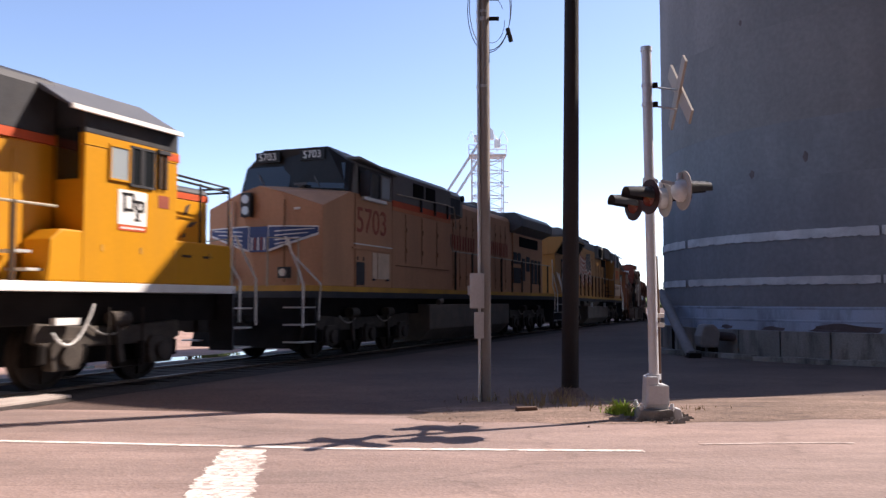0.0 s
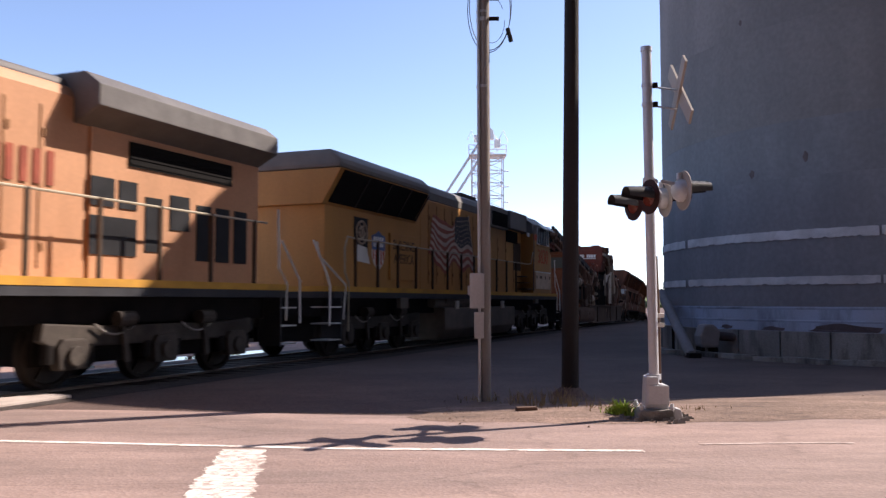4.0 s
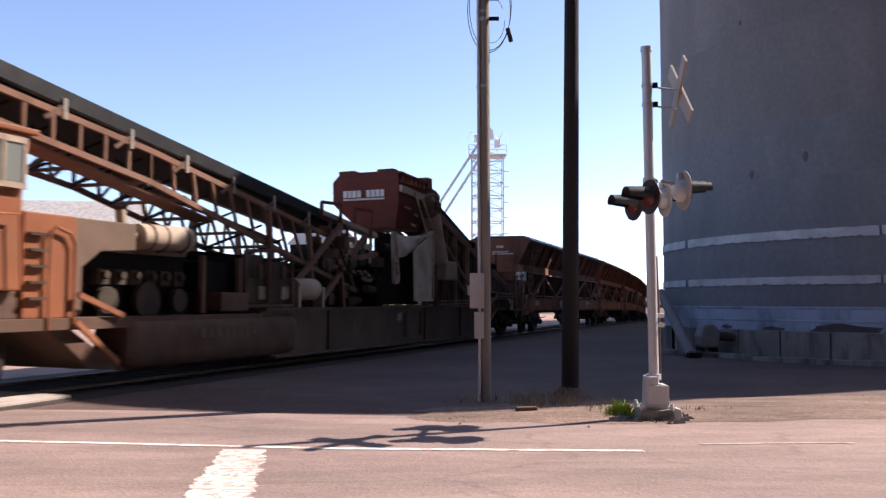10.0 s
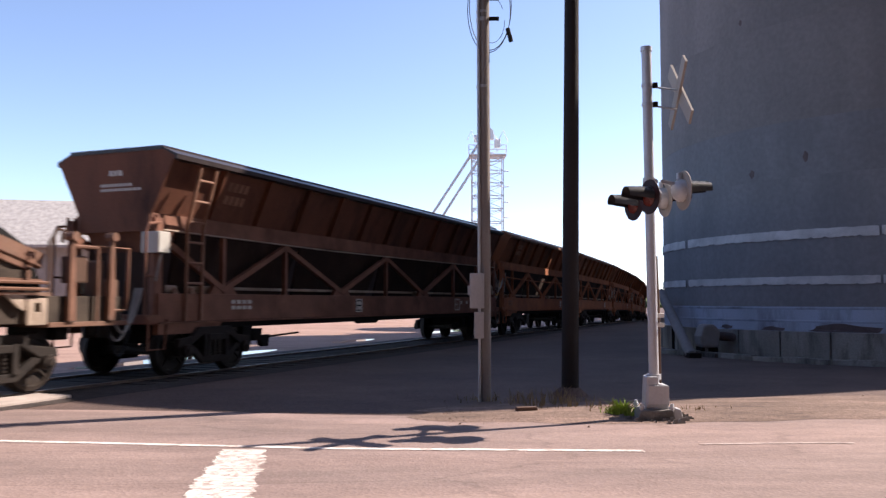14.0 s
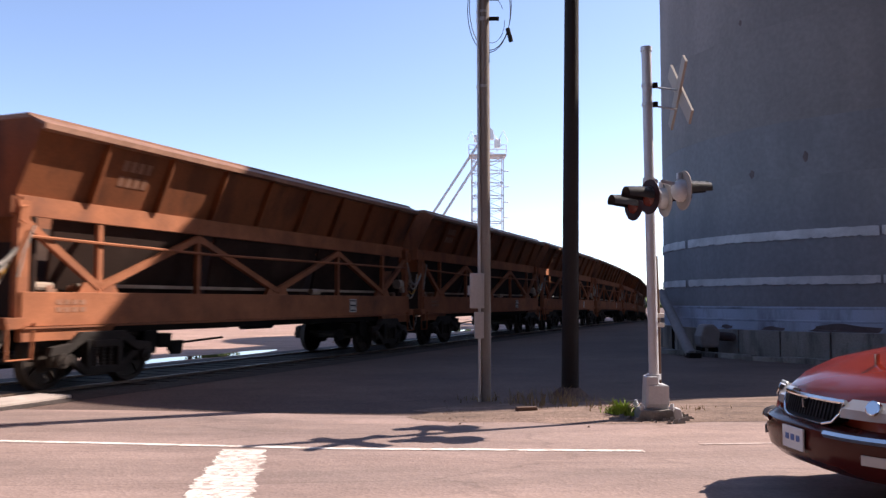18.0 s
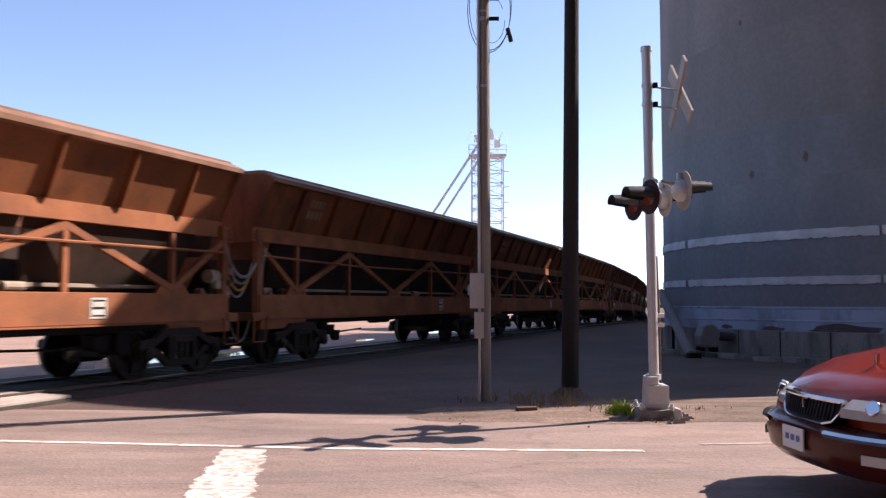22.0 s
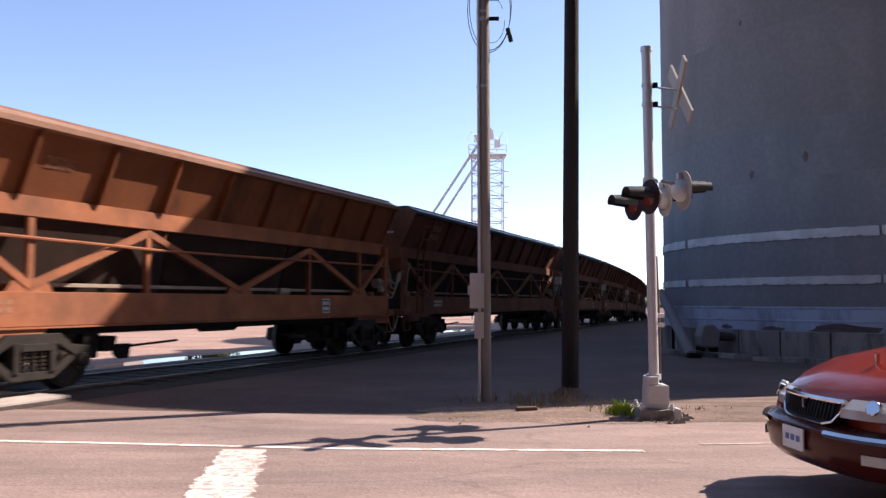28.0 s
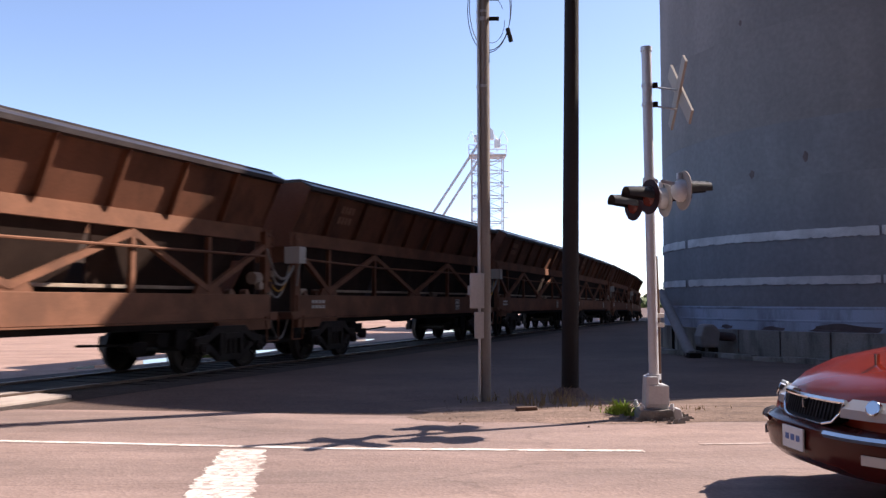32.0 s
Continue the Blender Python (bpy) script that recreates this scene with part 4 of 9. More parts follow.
def coupler(parent, x, d):
    bm = B()
    box(bm, min(x, x + d * 0.9), max(x, x + d * 0.9), -0.1, 0.1, 0.72, 0.98)
    prism(bm, [(x, -0.2), (x + d * 0.3, -0.2), (x + d * 0.3, 0.16), (x + d * 0.05, 0.22), (x - d * 0.06, 0.05), (x + d * 0.1, 0.0)], 0.68, 1.0, "z")
    part("coupler", bm, M_TRUCKDK, parent, "steel knuckle coupler", bevel=0.012)


def rail_tube(parent, pts, mat_, r=0.02, label="", name="handrail"):
    bm = B()
    tube(bm, pts, r, 6)
    return part(name, bm, mat_, parent, label, smooth=True)


def plate(parent, name, x0, x1, z0, z1, y, thick, m, label="", bevel=0.0):
    """A flat panel standing proud of the near side (y negative) or the far side."""
    bm = B()
    box(bm, x0, x1, min(y, y - thick if y < 0 else y + thick), max(y, y - thick if y < 0 else y + thick), z0, z1)
    return part(name, bm, m, parent, label, bevel=bevel)


def end_steps(parent, x, d, rails=M_WHITE):
    """Stepwell and grab rails at a locomotive's corner; d points outward."""
    for s in (-1, 1):
        for z in (0.42, 0.78, 1.14):
            bm = B()
            box(bm, min(x, x + d * 0.55), max(x, x + d * 0.55), min(s * 1.05, s * 1.5), max(s * 1.05, s * 1.5), z, z + 0.03)
            part("step", bm, M_STEPEDGE, parent, "steel step with a pale edge")
        bm = B()
        box(bm, min(x, x - d * 0.05), max(x, x - d * 0.05), min(s * 1.0, s * 1.5), max(s * 1.0, s * 1.5), 0.4, 1.5)
        part("step_side", bm, M_DKGREY, parent)
        if d > 0:
            rail_tube(parent, [(x - 0.1, s * 1.46, 3.1), (x - 0.08, s * 1.48, 1.94), (x + 0.17, s * 1.5, 1.65), (x + 0.16, s * 1.5, 0.9)], rails, 0.024, "pale bent grab rail")
            rail_tube(parent, [(x + 0.04, s * 1.46, 2.49), (x + 0.66, s * 1.5, 1.71), (x + 0.68, s * 1.5, 0.84)], rails, 0.024, "pale bent grab rail")
        else:
            rail_tube(parent, [(x - 0.93, s * 1.4, 2.56), (x - 0.88, s * 1.44, 2.25), (x + 0.2, s * 1.5, 1.66), (x + 0.12, s * 1.5, 0.88)], rails, 0.024, "pale bent grab rail")
            rail_tube(parent, [(x - 0.9, s * 1.3, 2.6), (x - 0.6, s * 1.46, 1.9), (x - 0.5, s * 1.5, 1.6), (x - 0.52, s * 1.5, 0.75)], rails, 0.024, "pale bent grab rail")


def walkway_rail(parent, x0, x1, n, z=2.62, s=-1, xs=()):
    rail_tube(parent, [(x0, s * 1.46, z), ((x0 + x1) / 2, s * 1.46, z), (x1, s * 1.46, z)], M_RAILING, 0.02, "long pale handrail")
    for x in xs or [x0 + (x1 - x0) * (i + 0.5) / n for i in range(n)]:
        bm = B()
        bar(bm, (x, s * 1.46, 1.55), (x, s * 1.46, z + 0.02), 0.055, 0.055)
        part("stanchion", bm, M_POSTDK, parent, "brown handrail post")


def body_profile(w, z0, z1, crown=0.12, cut=0.2):
    """Hood cross-section in (y, z) with rounded shoulders."""
    return [(-w, z0), (w, z0), (w, z1 - cut), (w - cut * 0.35, z1 - cut * 0.35), (w - cut, z1), (0, z1 + crown * 0.4), (-w + cut, z1), (-w + cut * 0.35, z1 - cut * 0.35), (-w, z1 - cut)]


def hood(parent, name, x0, x1, w, z0, z1, m, cut=0.2, label=""):
    bm = B()
    prism(bm, body_profile(w, z0, z1, cut=cut), x0, x1, "x")
    return part(name, bm, m, parent, label, bevel=0.015)


def seams(parent, xs, z0, z1, y, m):
    """Door joints: thin raised battens and hinges."""
    for x in xs:
        bm = B()
        box(bm, x - 0.012, x + 0.012, y - 0.014, y - 0.002, z0, z1)
        box(bm, x + 0.05, x + 0.09, y - 0.02, y - 0.002, z0 + 0.25, z0 + 0.37)
        box(bm, x + 0.05, x + 0.09, y - 0.02, y - 0.002, z1 - 0.45, z1 - 0.33)
        part("door_seam", bm, m, parent, "dark door joint with hinges")


def grille(parent, x0, x1, z0, z1, y, n, name="louvre_grille"):
    g = plate(parent, name, x0, x1, z0, z1, y, 0.02, M_SCREEN, "black louvred intake")
    for i in range(n):
        z = z0 + (z1 - z0) * (i + 0.5) / n
        bm = B()
        bar(bm, (x0 + 0.03, y - 0.028, z), (x1 - 0.03, y - 0.028, z), 0.03, 0.012)
        part("slat", bm, M_SCREEN, g)


def window(parent, name, x0, x1, z0, z1, y, casing=M_DKGREY, m=None, rim=0.05):
    f = plate(parent, name, x0, x1, z0, z1, y, 0.02, m or M_GLASS, "dark window glass")
    for a, b, c, d in ((x0 - rim, x1 + rim, z0 - rim, z0), (x0 - rim, x1 + rim, z1, z1 + rim), (x0 - rim, x0, z0, z1), (x1, x1 + rim, z0, z1)):
        plate(f, "frame", a, b, c, d, y, 0.035, casing)
    return f


def writing(parent, text, x, z, y, size, m, label, width=1.0):
    return letters("lettering", text, size, pose(x, y, z, 90, 0, 0), m, parent, 0.004, label, width)


def word_bars(parent, x0, x1, z0, z1, y, n, m, label, gap=0.25):
    w = (x1 - x0) / n
    for i in range(n):
        plate(parent, "lettering_bar", x0 + i * w, x0 + (i + 1 - gap) * w, z0, z1, y, 0.006, m, label)


def stroke_bars(parent, x0, x1, z0, z1, y, n, m, label):
    """Bold marks, each of two plain upright bars."""
    w = (x1 - x0) / n
    for i in range(n):
        a, b, k = x0 + i * w, x0 + (i + 0.78) * w, 0.125
        for u in (a, b - k):
            bm = B()
            box(bm, u, u + k, y - 0.006, y, z0, z1)
            part("lettering_bar", bm, m, parent, label)


# ---- lead switcher ----
def switcher():
    o = thing("lead_locomotive", "bright yellow road switcher locomotive with black roof and red stripe", "locomotive")
    bm = B()
    box(bm, 1.4, 16.0, -1.5, 1.5, 1.42, 1.56)
    part("sill", bm, M_WHITE, o, "white painted frame sill", bevel=0.015)
    bm = B()
    box(bm, 1.5, 15.9, -1.15, 1.15, 0.95, 1.41)
    part("underframe", bm, M_DARK, o)
    hood(o, "long_hood", 1.6, 12.3, 0.95, 1.56, 3.55, M_BRIGHT, 0.02, "yellow long hood")
    hood(o, "hood_top", 1.6, 12.3, 0.97, 3.68, 4.55, M_DKGREY, 0.18, "black upper hood")
    bm = B()
    box(bm, 1.6, 12.3, -0.985, 0.985, 3.55, 3.68)
    part("stripe", bm, M_RED, o, "red stripe")
    seams(o, [3, 4.5, 6, 7.5, 9, 10.5, 11.6], 1.7, 3.4, -0.95, M_SILL)
    walkway_rail(o, 2.0, 11.9, 7, 2.6)
    # cab
    bm = B()
    prism(bm, [(-1.5, 1.56), (1.5, 1.56), (1.5, 3.55), (-1.5, 3.55)], 12.35, 14.35, "x")
    part("cab", bm, M_BRIGHT, o, "yellow cab", bevel=0.02)
    bm = B()
    prism(bm, [(-1.5, 3.72), (1.5, 3.72), (1.5, 4.05), (0.7, 4.5), (-0.7, 4.5), (-1.5, 4.05)], 12.35, 14.35, "x")
    part("cab_top", bm, M_DKGREY, o, "black upper cab", bevel=0.02)
    bm = B()
    box(bm, 12.34, 14.36, -1.51, 1.51, 3.55, 3.72)
    part("stripe", bm, M_BRIGHT, o)
    plate(o, "stripe_end", 14.05, 14.37, 3.58, 3.7, -1.51, 0.006, M_RED, "red stripe")
    bm = B()
    prism(bm, [(-1.62, 4.0), (-1.58, 4.06), (-0.72, 4.56), (0.72, 4.56), (1.58, 4.06), (1.62, 4.0), (0.7, 4.46), (-0.7, 4.46)], 11.98, 14.32, "x")
    part("roof", bm, M_ROOFDK, o, "dark angled cab roof", bevel=0.01)
    bm = B()
    box(bm, 11.98, 14.3, -1.64, -1.58, 3.99, 4.06)
    part("gutter", bm, M_WHITE, o, "pale roof gutter")
    window(o, "cab_window", 12.84, 13.2, 3.12, 3.6, -1.5, M_BRIGHT, M_SKYGLASS, 0.03)
    window(o, "cab_window", 13.28, 13.46, 3.08, 3.64, -1.5, M_DKGREY, M_GLASS, 0.035)
    window(o, "cab_window", 13.54, 13.74, 3.08, 3.64, -1.5, M_DKGREY, M_GLASS, 0.035)
    for x in (13.87, 14.0):
        plate(o, "window_post", x, x + 0.06, 3.08, 3.64, -1.5, 0.05, M_POSTDK, "dark window post", bevel=0.008)
    plate(o, "window_shade", 13.82, 14.1, 3.64, 3.7, -1.5, 0.08, M_DKGREY)
    bm = B()
    box(bm, 12.315, 12.345, -1.4, -1.0, 3.05, 3.8)
    part("rear_window", bm, M_GLASS, o, "dark window glass")
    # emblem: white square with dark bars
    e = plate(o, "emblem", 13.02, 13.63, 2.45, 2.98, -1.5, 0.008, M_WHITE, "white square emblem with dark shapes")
    for x0, x1, z0, z1 in ((13.09, 13.18, 2.9, 2.94), (13.12, 13.17, 2.64, 2.94), (13.09, 13.34, 2.9, 2.94), (13.31, 13.36, 2.7, 2.9), (13.12, 13.34, 2.66, 2.7),
                           (13.3, 13.55, 2.8, 2.84), (13.4, 13.45, 2.54, 2.84), (13.52, 13.57, 2.68, 2.82), (13.42, 13.55, 2.66, 2.7), (13.36, 13.49, 2.52, 2.55)):
        plate(e, "emblem_bar", x0, x1, z0, z1, -1.51, 0.006, M_BLACK)
    for i in range(6):
        plate(e, "emblem_mark", 13.08 + 0.085 * i, 13.14 + 0.085 * i, 2.385, 2.415, -1.508, 0.004, M_WHITE)
    plate(e, "emblem_foot", 13.02, 13.63, 2.36, 2.44, -1.5, 0.008, M_RED)
    plate(o, "flag_decal", 13.9, 14.15, 2.78, 2.98, -1.5, 0.006, M_FADERED, "small faded flag decal")
    # side boxes and nose
    bm = B()
    prism(bm, [(11.75, 1.56), (15.86, 1.56), (15.86, 2.22), (15.8, 2.28), (11.97, 2.3), (11.78, 2.14)], -1.49, -0.98)
    part("equipment_box", bm, M_BRIGHT, o, "yellow equipment box along the walkway", bevel=0.03)
    for x in (12.7, 13.5, 14.3, 15.2):
        plate(o, "latch", x, x + 0.05, 2.02, 2.12, -1.49, 0.02, M_SILL)
    word_bars(o, 13.05, 13.6, 1.75, 1.95, -1.49, 4, M_BLACK, "dark lettering on the yellow box")
    hood(o, "short_nose", 14.36, 15.9, 0.9, 1.56, 3.1, M_BRIGHT, 0.02, "yellow short nose")
    hood(o, "nose_top", 14.36, 15.9, 0.905, 3.21, 3.34, M_DKGREY, 0.1, "black nose top")
    bm = B()
    box(bm, 14.36, 15.92, -0.91, 0.91, 3.1, 3.21)
    part("stripe", bm, M_RED, o, "red stripe")
    for u, v, w, h, lean in ((15.3, 2.92, 0.14, 0.22, 0.05), (15.42, 2.66, 0.22, 0.14, 0.1), (15.25, 2.45, 0.16, 0.1, -0.04), (15.05, 2.72, 0.12, 0.05, 0.08)):
        bm = B()
        prism(bm, [(u - w / 2, v - h / 2), (u + w / 4, v - h / 2 + 0.03), (u + w / 2 + lean, v + h / 2), (u, v + h / 4)], -0.912, -0.901)
        part("bird_decal", bm, M_POSTDK, o, "dark bird-shaped mark")
    for z, zz in ((3.42, 3.36), (3.34, 3.28)):
        rail_tube(o, [(14.45, -1.3, z), (15.2, -1.3, z - 0.03), (16.02, -1.3, zz), (16.02, 1.3, zz)], M_BLACK, 0.02)
    for x, y in ((16.02, -1.3), (16.02, 1.3), (15.2, -1.3)):
        rail_tube(o, [(x, y, 1.56), (x, y, 3.34)], M_BLACK, 0.025, "", "rail_post")
    for x in (14.5, 14.62, 15.05, 15.17):
        plate(o, "hinge", x, x + 0.1, 2.02, 2.06, -1.49, 0.018, M_POSTDK)
    for x in (11.75, 11.55):
        plate(o, "cab_step", x - 0.25, x, 1.7 + (11.75 - x) * 1.2, 1.74 + (11.75 - x) * 1.2, -1.0, 0.4, M_STEPEDGE)
    end_steps(o, 15.95, 1)
    loco_truck(o, 13.3, 2)
    loco_truck(o, 4.2, 2)
    bm = B()
    prism(bm, [(-1.4, 1.3), (1.4, 1.3), (1.4, 0.5), (1.0, 0.25), (-1.0, 0.25), (-1.4, 0.5)], 6.4, 10.8, "x")
    part("fuel_tank", bm, M_DARK, o, bevel=0.03)
    rail_tube(o, sag((11.9, -1.45, 0.85), (12.6, -1.5, 1.25), 0.35), M_WHITE, 0.02, "pale hose", "brake_hose")
    rail_tube(o, [(12.9, -1.5, 1.2), (12.9, -1.5, 0.3), (13.6, -1.5, 0.3), (13.6, -1.5, 1.2)], M_TRUCKDK, 0.02)
    plate(o, "sand_box", 12.0, 12.45, 0.95, 1.05, -1.3, 0.1, M_WHITE)
    coupler(o, 16.9, -1)
    rolling(o, 0.75, 17.4)


switcher()


# ---- faded yellow locomotive ----
def loco_a():
    o = thing("locomotive", "faded yellow road locomotive with grey roof and wide nose", "locomotive", group="locomotives")
    Y = M_YELLOW2
    bm = B()
    box(bm, 0.7, 21.7, -1.5, 1.5, 1.36, 1.5)
    part("sill", bm, M_DKGREY, o)
    bm = B()
    box(bm, 0.72, 21.68, -1.51, 1.51, 1.5, 1.62)
    part("sill_stripe", bm, M_SILL, o, "yellow reflective sill stripe")
    bm = B()
    box(bm, 0.9, 21.5, -1.1, 1.1, 0.95, 1.36)
    part("underframe", bm, M_DARK, o)
    # nose with a peaked top and canted front
    bm = B()
    w = 1.48
    r0 = [(1.27, -w, 1.62), (1.05, -0.55, 1.62), (1.05, 0, 1.62), (1.05, 0.55, 1.62), (1.27, w, 1.62), (1.27, w, 3.37), (1.07, 0.55, 3.68), (1.06, 0, 3.83), (1.07, -0.55, 3.68), (1.27, -w, 3.37)]
    r1 = [(2.5, -w, 1.62), (2.5, -0.55, 1.62), (2.5, 0, 1.62), (2.5, 0.55, 1.62), (2.5, w, 1.62), (2.5, w, 3.81), (2.5, 0.55, 3.92), (2.5, 0, 3.95), (2.5, -0.55, 3.92), (2.5, -w, 3.81)]
    r2 = [(2.75, y, z) for _, y, z in r1]
    loft(bm, [r0, r1, r2])
    part("nose", bm, Y, o, "wide faded yellow nose with a peaked top", bevel=0.02)

    def nose_x(y):
        return 1.045 + 0.236 * max(abs(y) - 0.55, 0) / 0.93

    def nose_strip(name, ya, yb, za, zb, zc, zd, proud, m, label):
        """A strip on the nose's face from ya to yb; its lower and upper edges run za-zc and zb-zd."""
        bm = B()
        lo, hi = [], []
        for i in range(9):
            f = i / 8
            y = ya + (yb - ya) * f
            x = nose_x(y) - proud
            lo.append((x, y, za + (zc - za) * f))
            hi.append((x, y, zb + (zd - zb) * f))
        loft(bm, [lo, hi, [(x + 0.02, y, z) for x, y, z in hi], [(x + 0.02, y, z) for x, y, z in lo]], closed=False)
        part(name, bm, m, o, label)
    for s in (-1, 1):
        nose_strip("wing_emblem", s * 0.24, s * 1.44, 2.36, 2.94, 2.74, 2.92, 0.006, M_WHITE, "pale outline of the winged emblem")
        nose_strip("wing_emblem", s * 0.26, s * 1.38, 2.41, 2.91, 2.775, 2.89, 0.010, M_BLUE, "dark blue wing of the emblem")
        for za, zb, y1 in ((2.79, 2.82, 1.3), (2.7, 2.73, 1.16), (2.6, 2.635, 0.98), (2.51, 2.54, 0.76)):
            nose_strip("wing_emblem", s * 0.42, s * y1, za, zb, za + 0.06, zb + 0.05, 0.014, M_WHITE, "pale feather of the wing")
    nose_strip("shield_emblem", -0.23, 0.23, 2.36, 2.92, 2.36, 2.92, 0.012, M_BLUE, "blue shield emblem")
    for i in range(5):
        y = -0.18 + 0.08 * i
        nose_strip("shield_stripe", y, y + 0.04, 2.4, 2.68, 2.4, 2.68, 0.016, M_FADERED if i % 2 else M_WHITE, "striped foot of the shield")
    # front door, seams, hand rail and small fittings of the nose
    for y in (0.62, -0.66):
        nose_strip("door_seam", y, y + 0.03, 1.7, 3.5, 1.7, 3.5, 0.006, M_YSEAM, "dark door joint")
    nose_strip("hood_latch", -0.98, -0.86, 3.28, 3.33, 3.27, 3.32, 0.02, M_WHITE, "pale latch")
    bm = B()
    box(bm, 0.96, 1.08, 0.17, 0.43, 3.14, 3.68)
    hl = part("headlight_box", bm, M_DKGREY, o, "black headlight box", bevel=0.01)
    for z in (3.28, 3.53):
        bm = B()
        rod(bm, (0.945, 0.3, z), (0.965, 0.3, z), 0.095, 16)
        part("headlight", bm, M_LAMP, hl, "round headlight")
    for y in (-0.75, 0.75):
        bm = B()
        box(bm, 0.84, 0.98, y - 0.13, y + 0.13, 1.78, 2.02)
        dl = part("ditch_light_box", bm, M_DKGREY, o, "ditch light box", bevel=0.01)
        bm = B()
        rod(bm, (0.825, y, 1.9), (0.84, y, 1.9), 0.085, 14)
        part("ditch_light", bm, M_LAMP, dl, "round ditch light")
    # cab
    bm = B()
    prism(bm, [(-1.5, 1.62), (1.5, 1.62), (1.5, 3.8), (-1.5, 3.8)], 2.76, 4.78, "x")
    part("cab", bm, Y, o, "faded yellow cab side", bevel=0.015)
    bm = B()
    # upper cab with raked windscreen
    r0 = [(2.6, -1.49, 3.8), (2.6, 1.49, 3.8), (2.82, 1.46, 4.52), (2.62, 0.85, 4.92), (2.62, -0.85, 4.92), (2.82, -1.46, 4.52)]
    r1 = [(4.78, -1.49, 3.8), (4.78, 1.49, 3.8), (4.95, 1.46, 4.52), (4.95, 0.85, 4.86), (4.95, -0.85, 4.86), (4.95, -1.46, 4.52)]
    loft(bm, [r0, r1])
    part("upper_cab", bm, M_PALEROOF, o, "pale grey upper cab", bevel=0.02)
    # black face of the cab with its windscreens
    bm = B()
    ring = [(2.44, -1.46, 3.83), (2.44, 0, 3.97), (2.44, 1.46, 3.83), (2.66, 1.43, 4.5), (2.52, 0.86, 4.9), (2.52, -0.86, 4.9), (2.66, -1.43, 4.5)]
    loft(bm, [ring, [(x + 0.2, y, z) for x, y, z in ring]])
    part("cab_face", bm, M_BLACK, o, "black face of the cab")
    for y0, y1 in ((-1.36, -0.1), (0.1, 1.36)):
        bm = B()
        za, zb = 3.98 - 0.08 * abs(y0), 3.98 - 0.08 * abs(y1)
        ring = [(2.425, y0, za), (2.425, y1, zb), (2.56, y1 * 0.98, 4.5), (2.56, y0 * 0.98, 4.5)]
        loft(bm, [ring, [(x + 0.03, y, z) for x, y, z in ring]])
        ws = part("windscreen", bm, M_GLASS, o, "dark raked windscreen")
        bm = B()
        ym = (y0 + y1) / 2
        bar(bm, (2.42, ym, 3.96), (2.5, ym + 0.25, 4.32), 0.025, 0.02)
        part("wiper", bm, M_GREY, ws)
    bm = B()
    box(bm, 2.35, 2.52, -0.32, -0.18, 3.95, 4.02)
    box(bm, 2.32, 2.36, -0.44, -0.1, 3.99, 4.05)
    part("nose_bracket", bm, M_GREY, o, "grey bracket before the windscreen", bevel=0.008)
    for y in (-0.3, 0.35):
        bm = B()
        box(bm, 3.0, 3.5, y - 0.22, y + 0.22, 4.86, 5.0)
        part("roof_box", bm, M_DKGREY, o, "dark box on the cab roof", bevel=0.03)
    for y in (-0.5, 0.72):
        bm = B()
        box(bm, 2.46, 2.53, y - 0.33, y + 0.33, 4.6, 4.84)
        nb = part("number_board", bm, M_BLACK, o, "black number board")
        letters("lettering", "5703", 0.25, pose(2.455, y, 4.72, 90, 0, -90), M_WHITE, nb, 0.003, "white road number")
    bm = B()
    prism(bm, [(2.75, 4.6), (4.9, 4.46), (4.9, 4.52), (2.75, 4.66)], -1.6, -1.2)
    part("window_visor", bm, M_PALEROOF, o, "grey sunshade over the window", bevel=0.01)
    plate(o, "window_recess", 2.92, 4.68, 3.74, 4.46, -1.49, 0.006, M_BLACK, "dark window band")
    window(o, "cab_window", 3.3, 3.44, 3.8, 4.38, -1.496, M_PALEROOF, M_SKYGLASS, 0.03)
    window(o, "cab_window", 3.52, 3.98, 3.8, 4.38, -1.496, M_DKGREY)
    window(o, "cab_window", 4.1, 4.6, 3.84, 4.36, -1.496, M_PALEROOF, M_SKYGLASS, 0.04)
    bm = B()
    box(bm, 2.98, 3.06, -1.75, -1.5, 3.75, 4.35)
    part("mirror", bm, M_DKGREY, o, "side wind deflector", bevel=0.01)
    bm = B()
    box(bm, 3.05, 4.3, -1.58, -1.49, 3.68, 3.76)
    part("armrest", bm, M_WHITE, o, "pale window ledge", bevel=0.01)
    writing(o, "5703", 3.62, 3.16, -1.505, 0.86, M_FADERED, "faded red road number", 0.98)
    bm = B()
    box(bm, 2.6, 4.7, -1.53, -1.49, 2.5, 2.54)
    part("drip_strip", bm, Y, o)
    plate(o, "battery_door", 2.8, 3.22, 1.66, 2.2, -1.5, 0.012, M_DKGREY, "dark louvred battery door")
    for x in (2.84, 3.14):
        plate(o, "latch", x, x + 0.04, 2.24, 2.32, -1.5, 0.02, M_DKGREY)
    for x, w in ((3.62, 0.26), (3.92, 0.66)):
        plate(o, "access_door", x, x + w, 1.82, 2.46, -1.5, 0.02, M_PALEYEL, "pale yellow access door", bevel=0.008)
    for x in (3.65, 4.42):
        plate(o, "door_foot", x, x + 0.12, 1.78, 1.83, -1.5, 0.03, M_DKGREY)
    plate(o, "drip_rail", 2.62, 4.66, 2.6, 2.63, -1.53, 0.03, M_WHITE, "pale drip rail")
    # full-width cabinet behind the cab
    bm = B()
    box(bm, 4.79, 8.9, -1.5, 1.5, 1.62, 3.6)
    part("cabinet", bm, Y, o, "faded yellow equipment cabinet", bevel=0.012)
    bm = B()
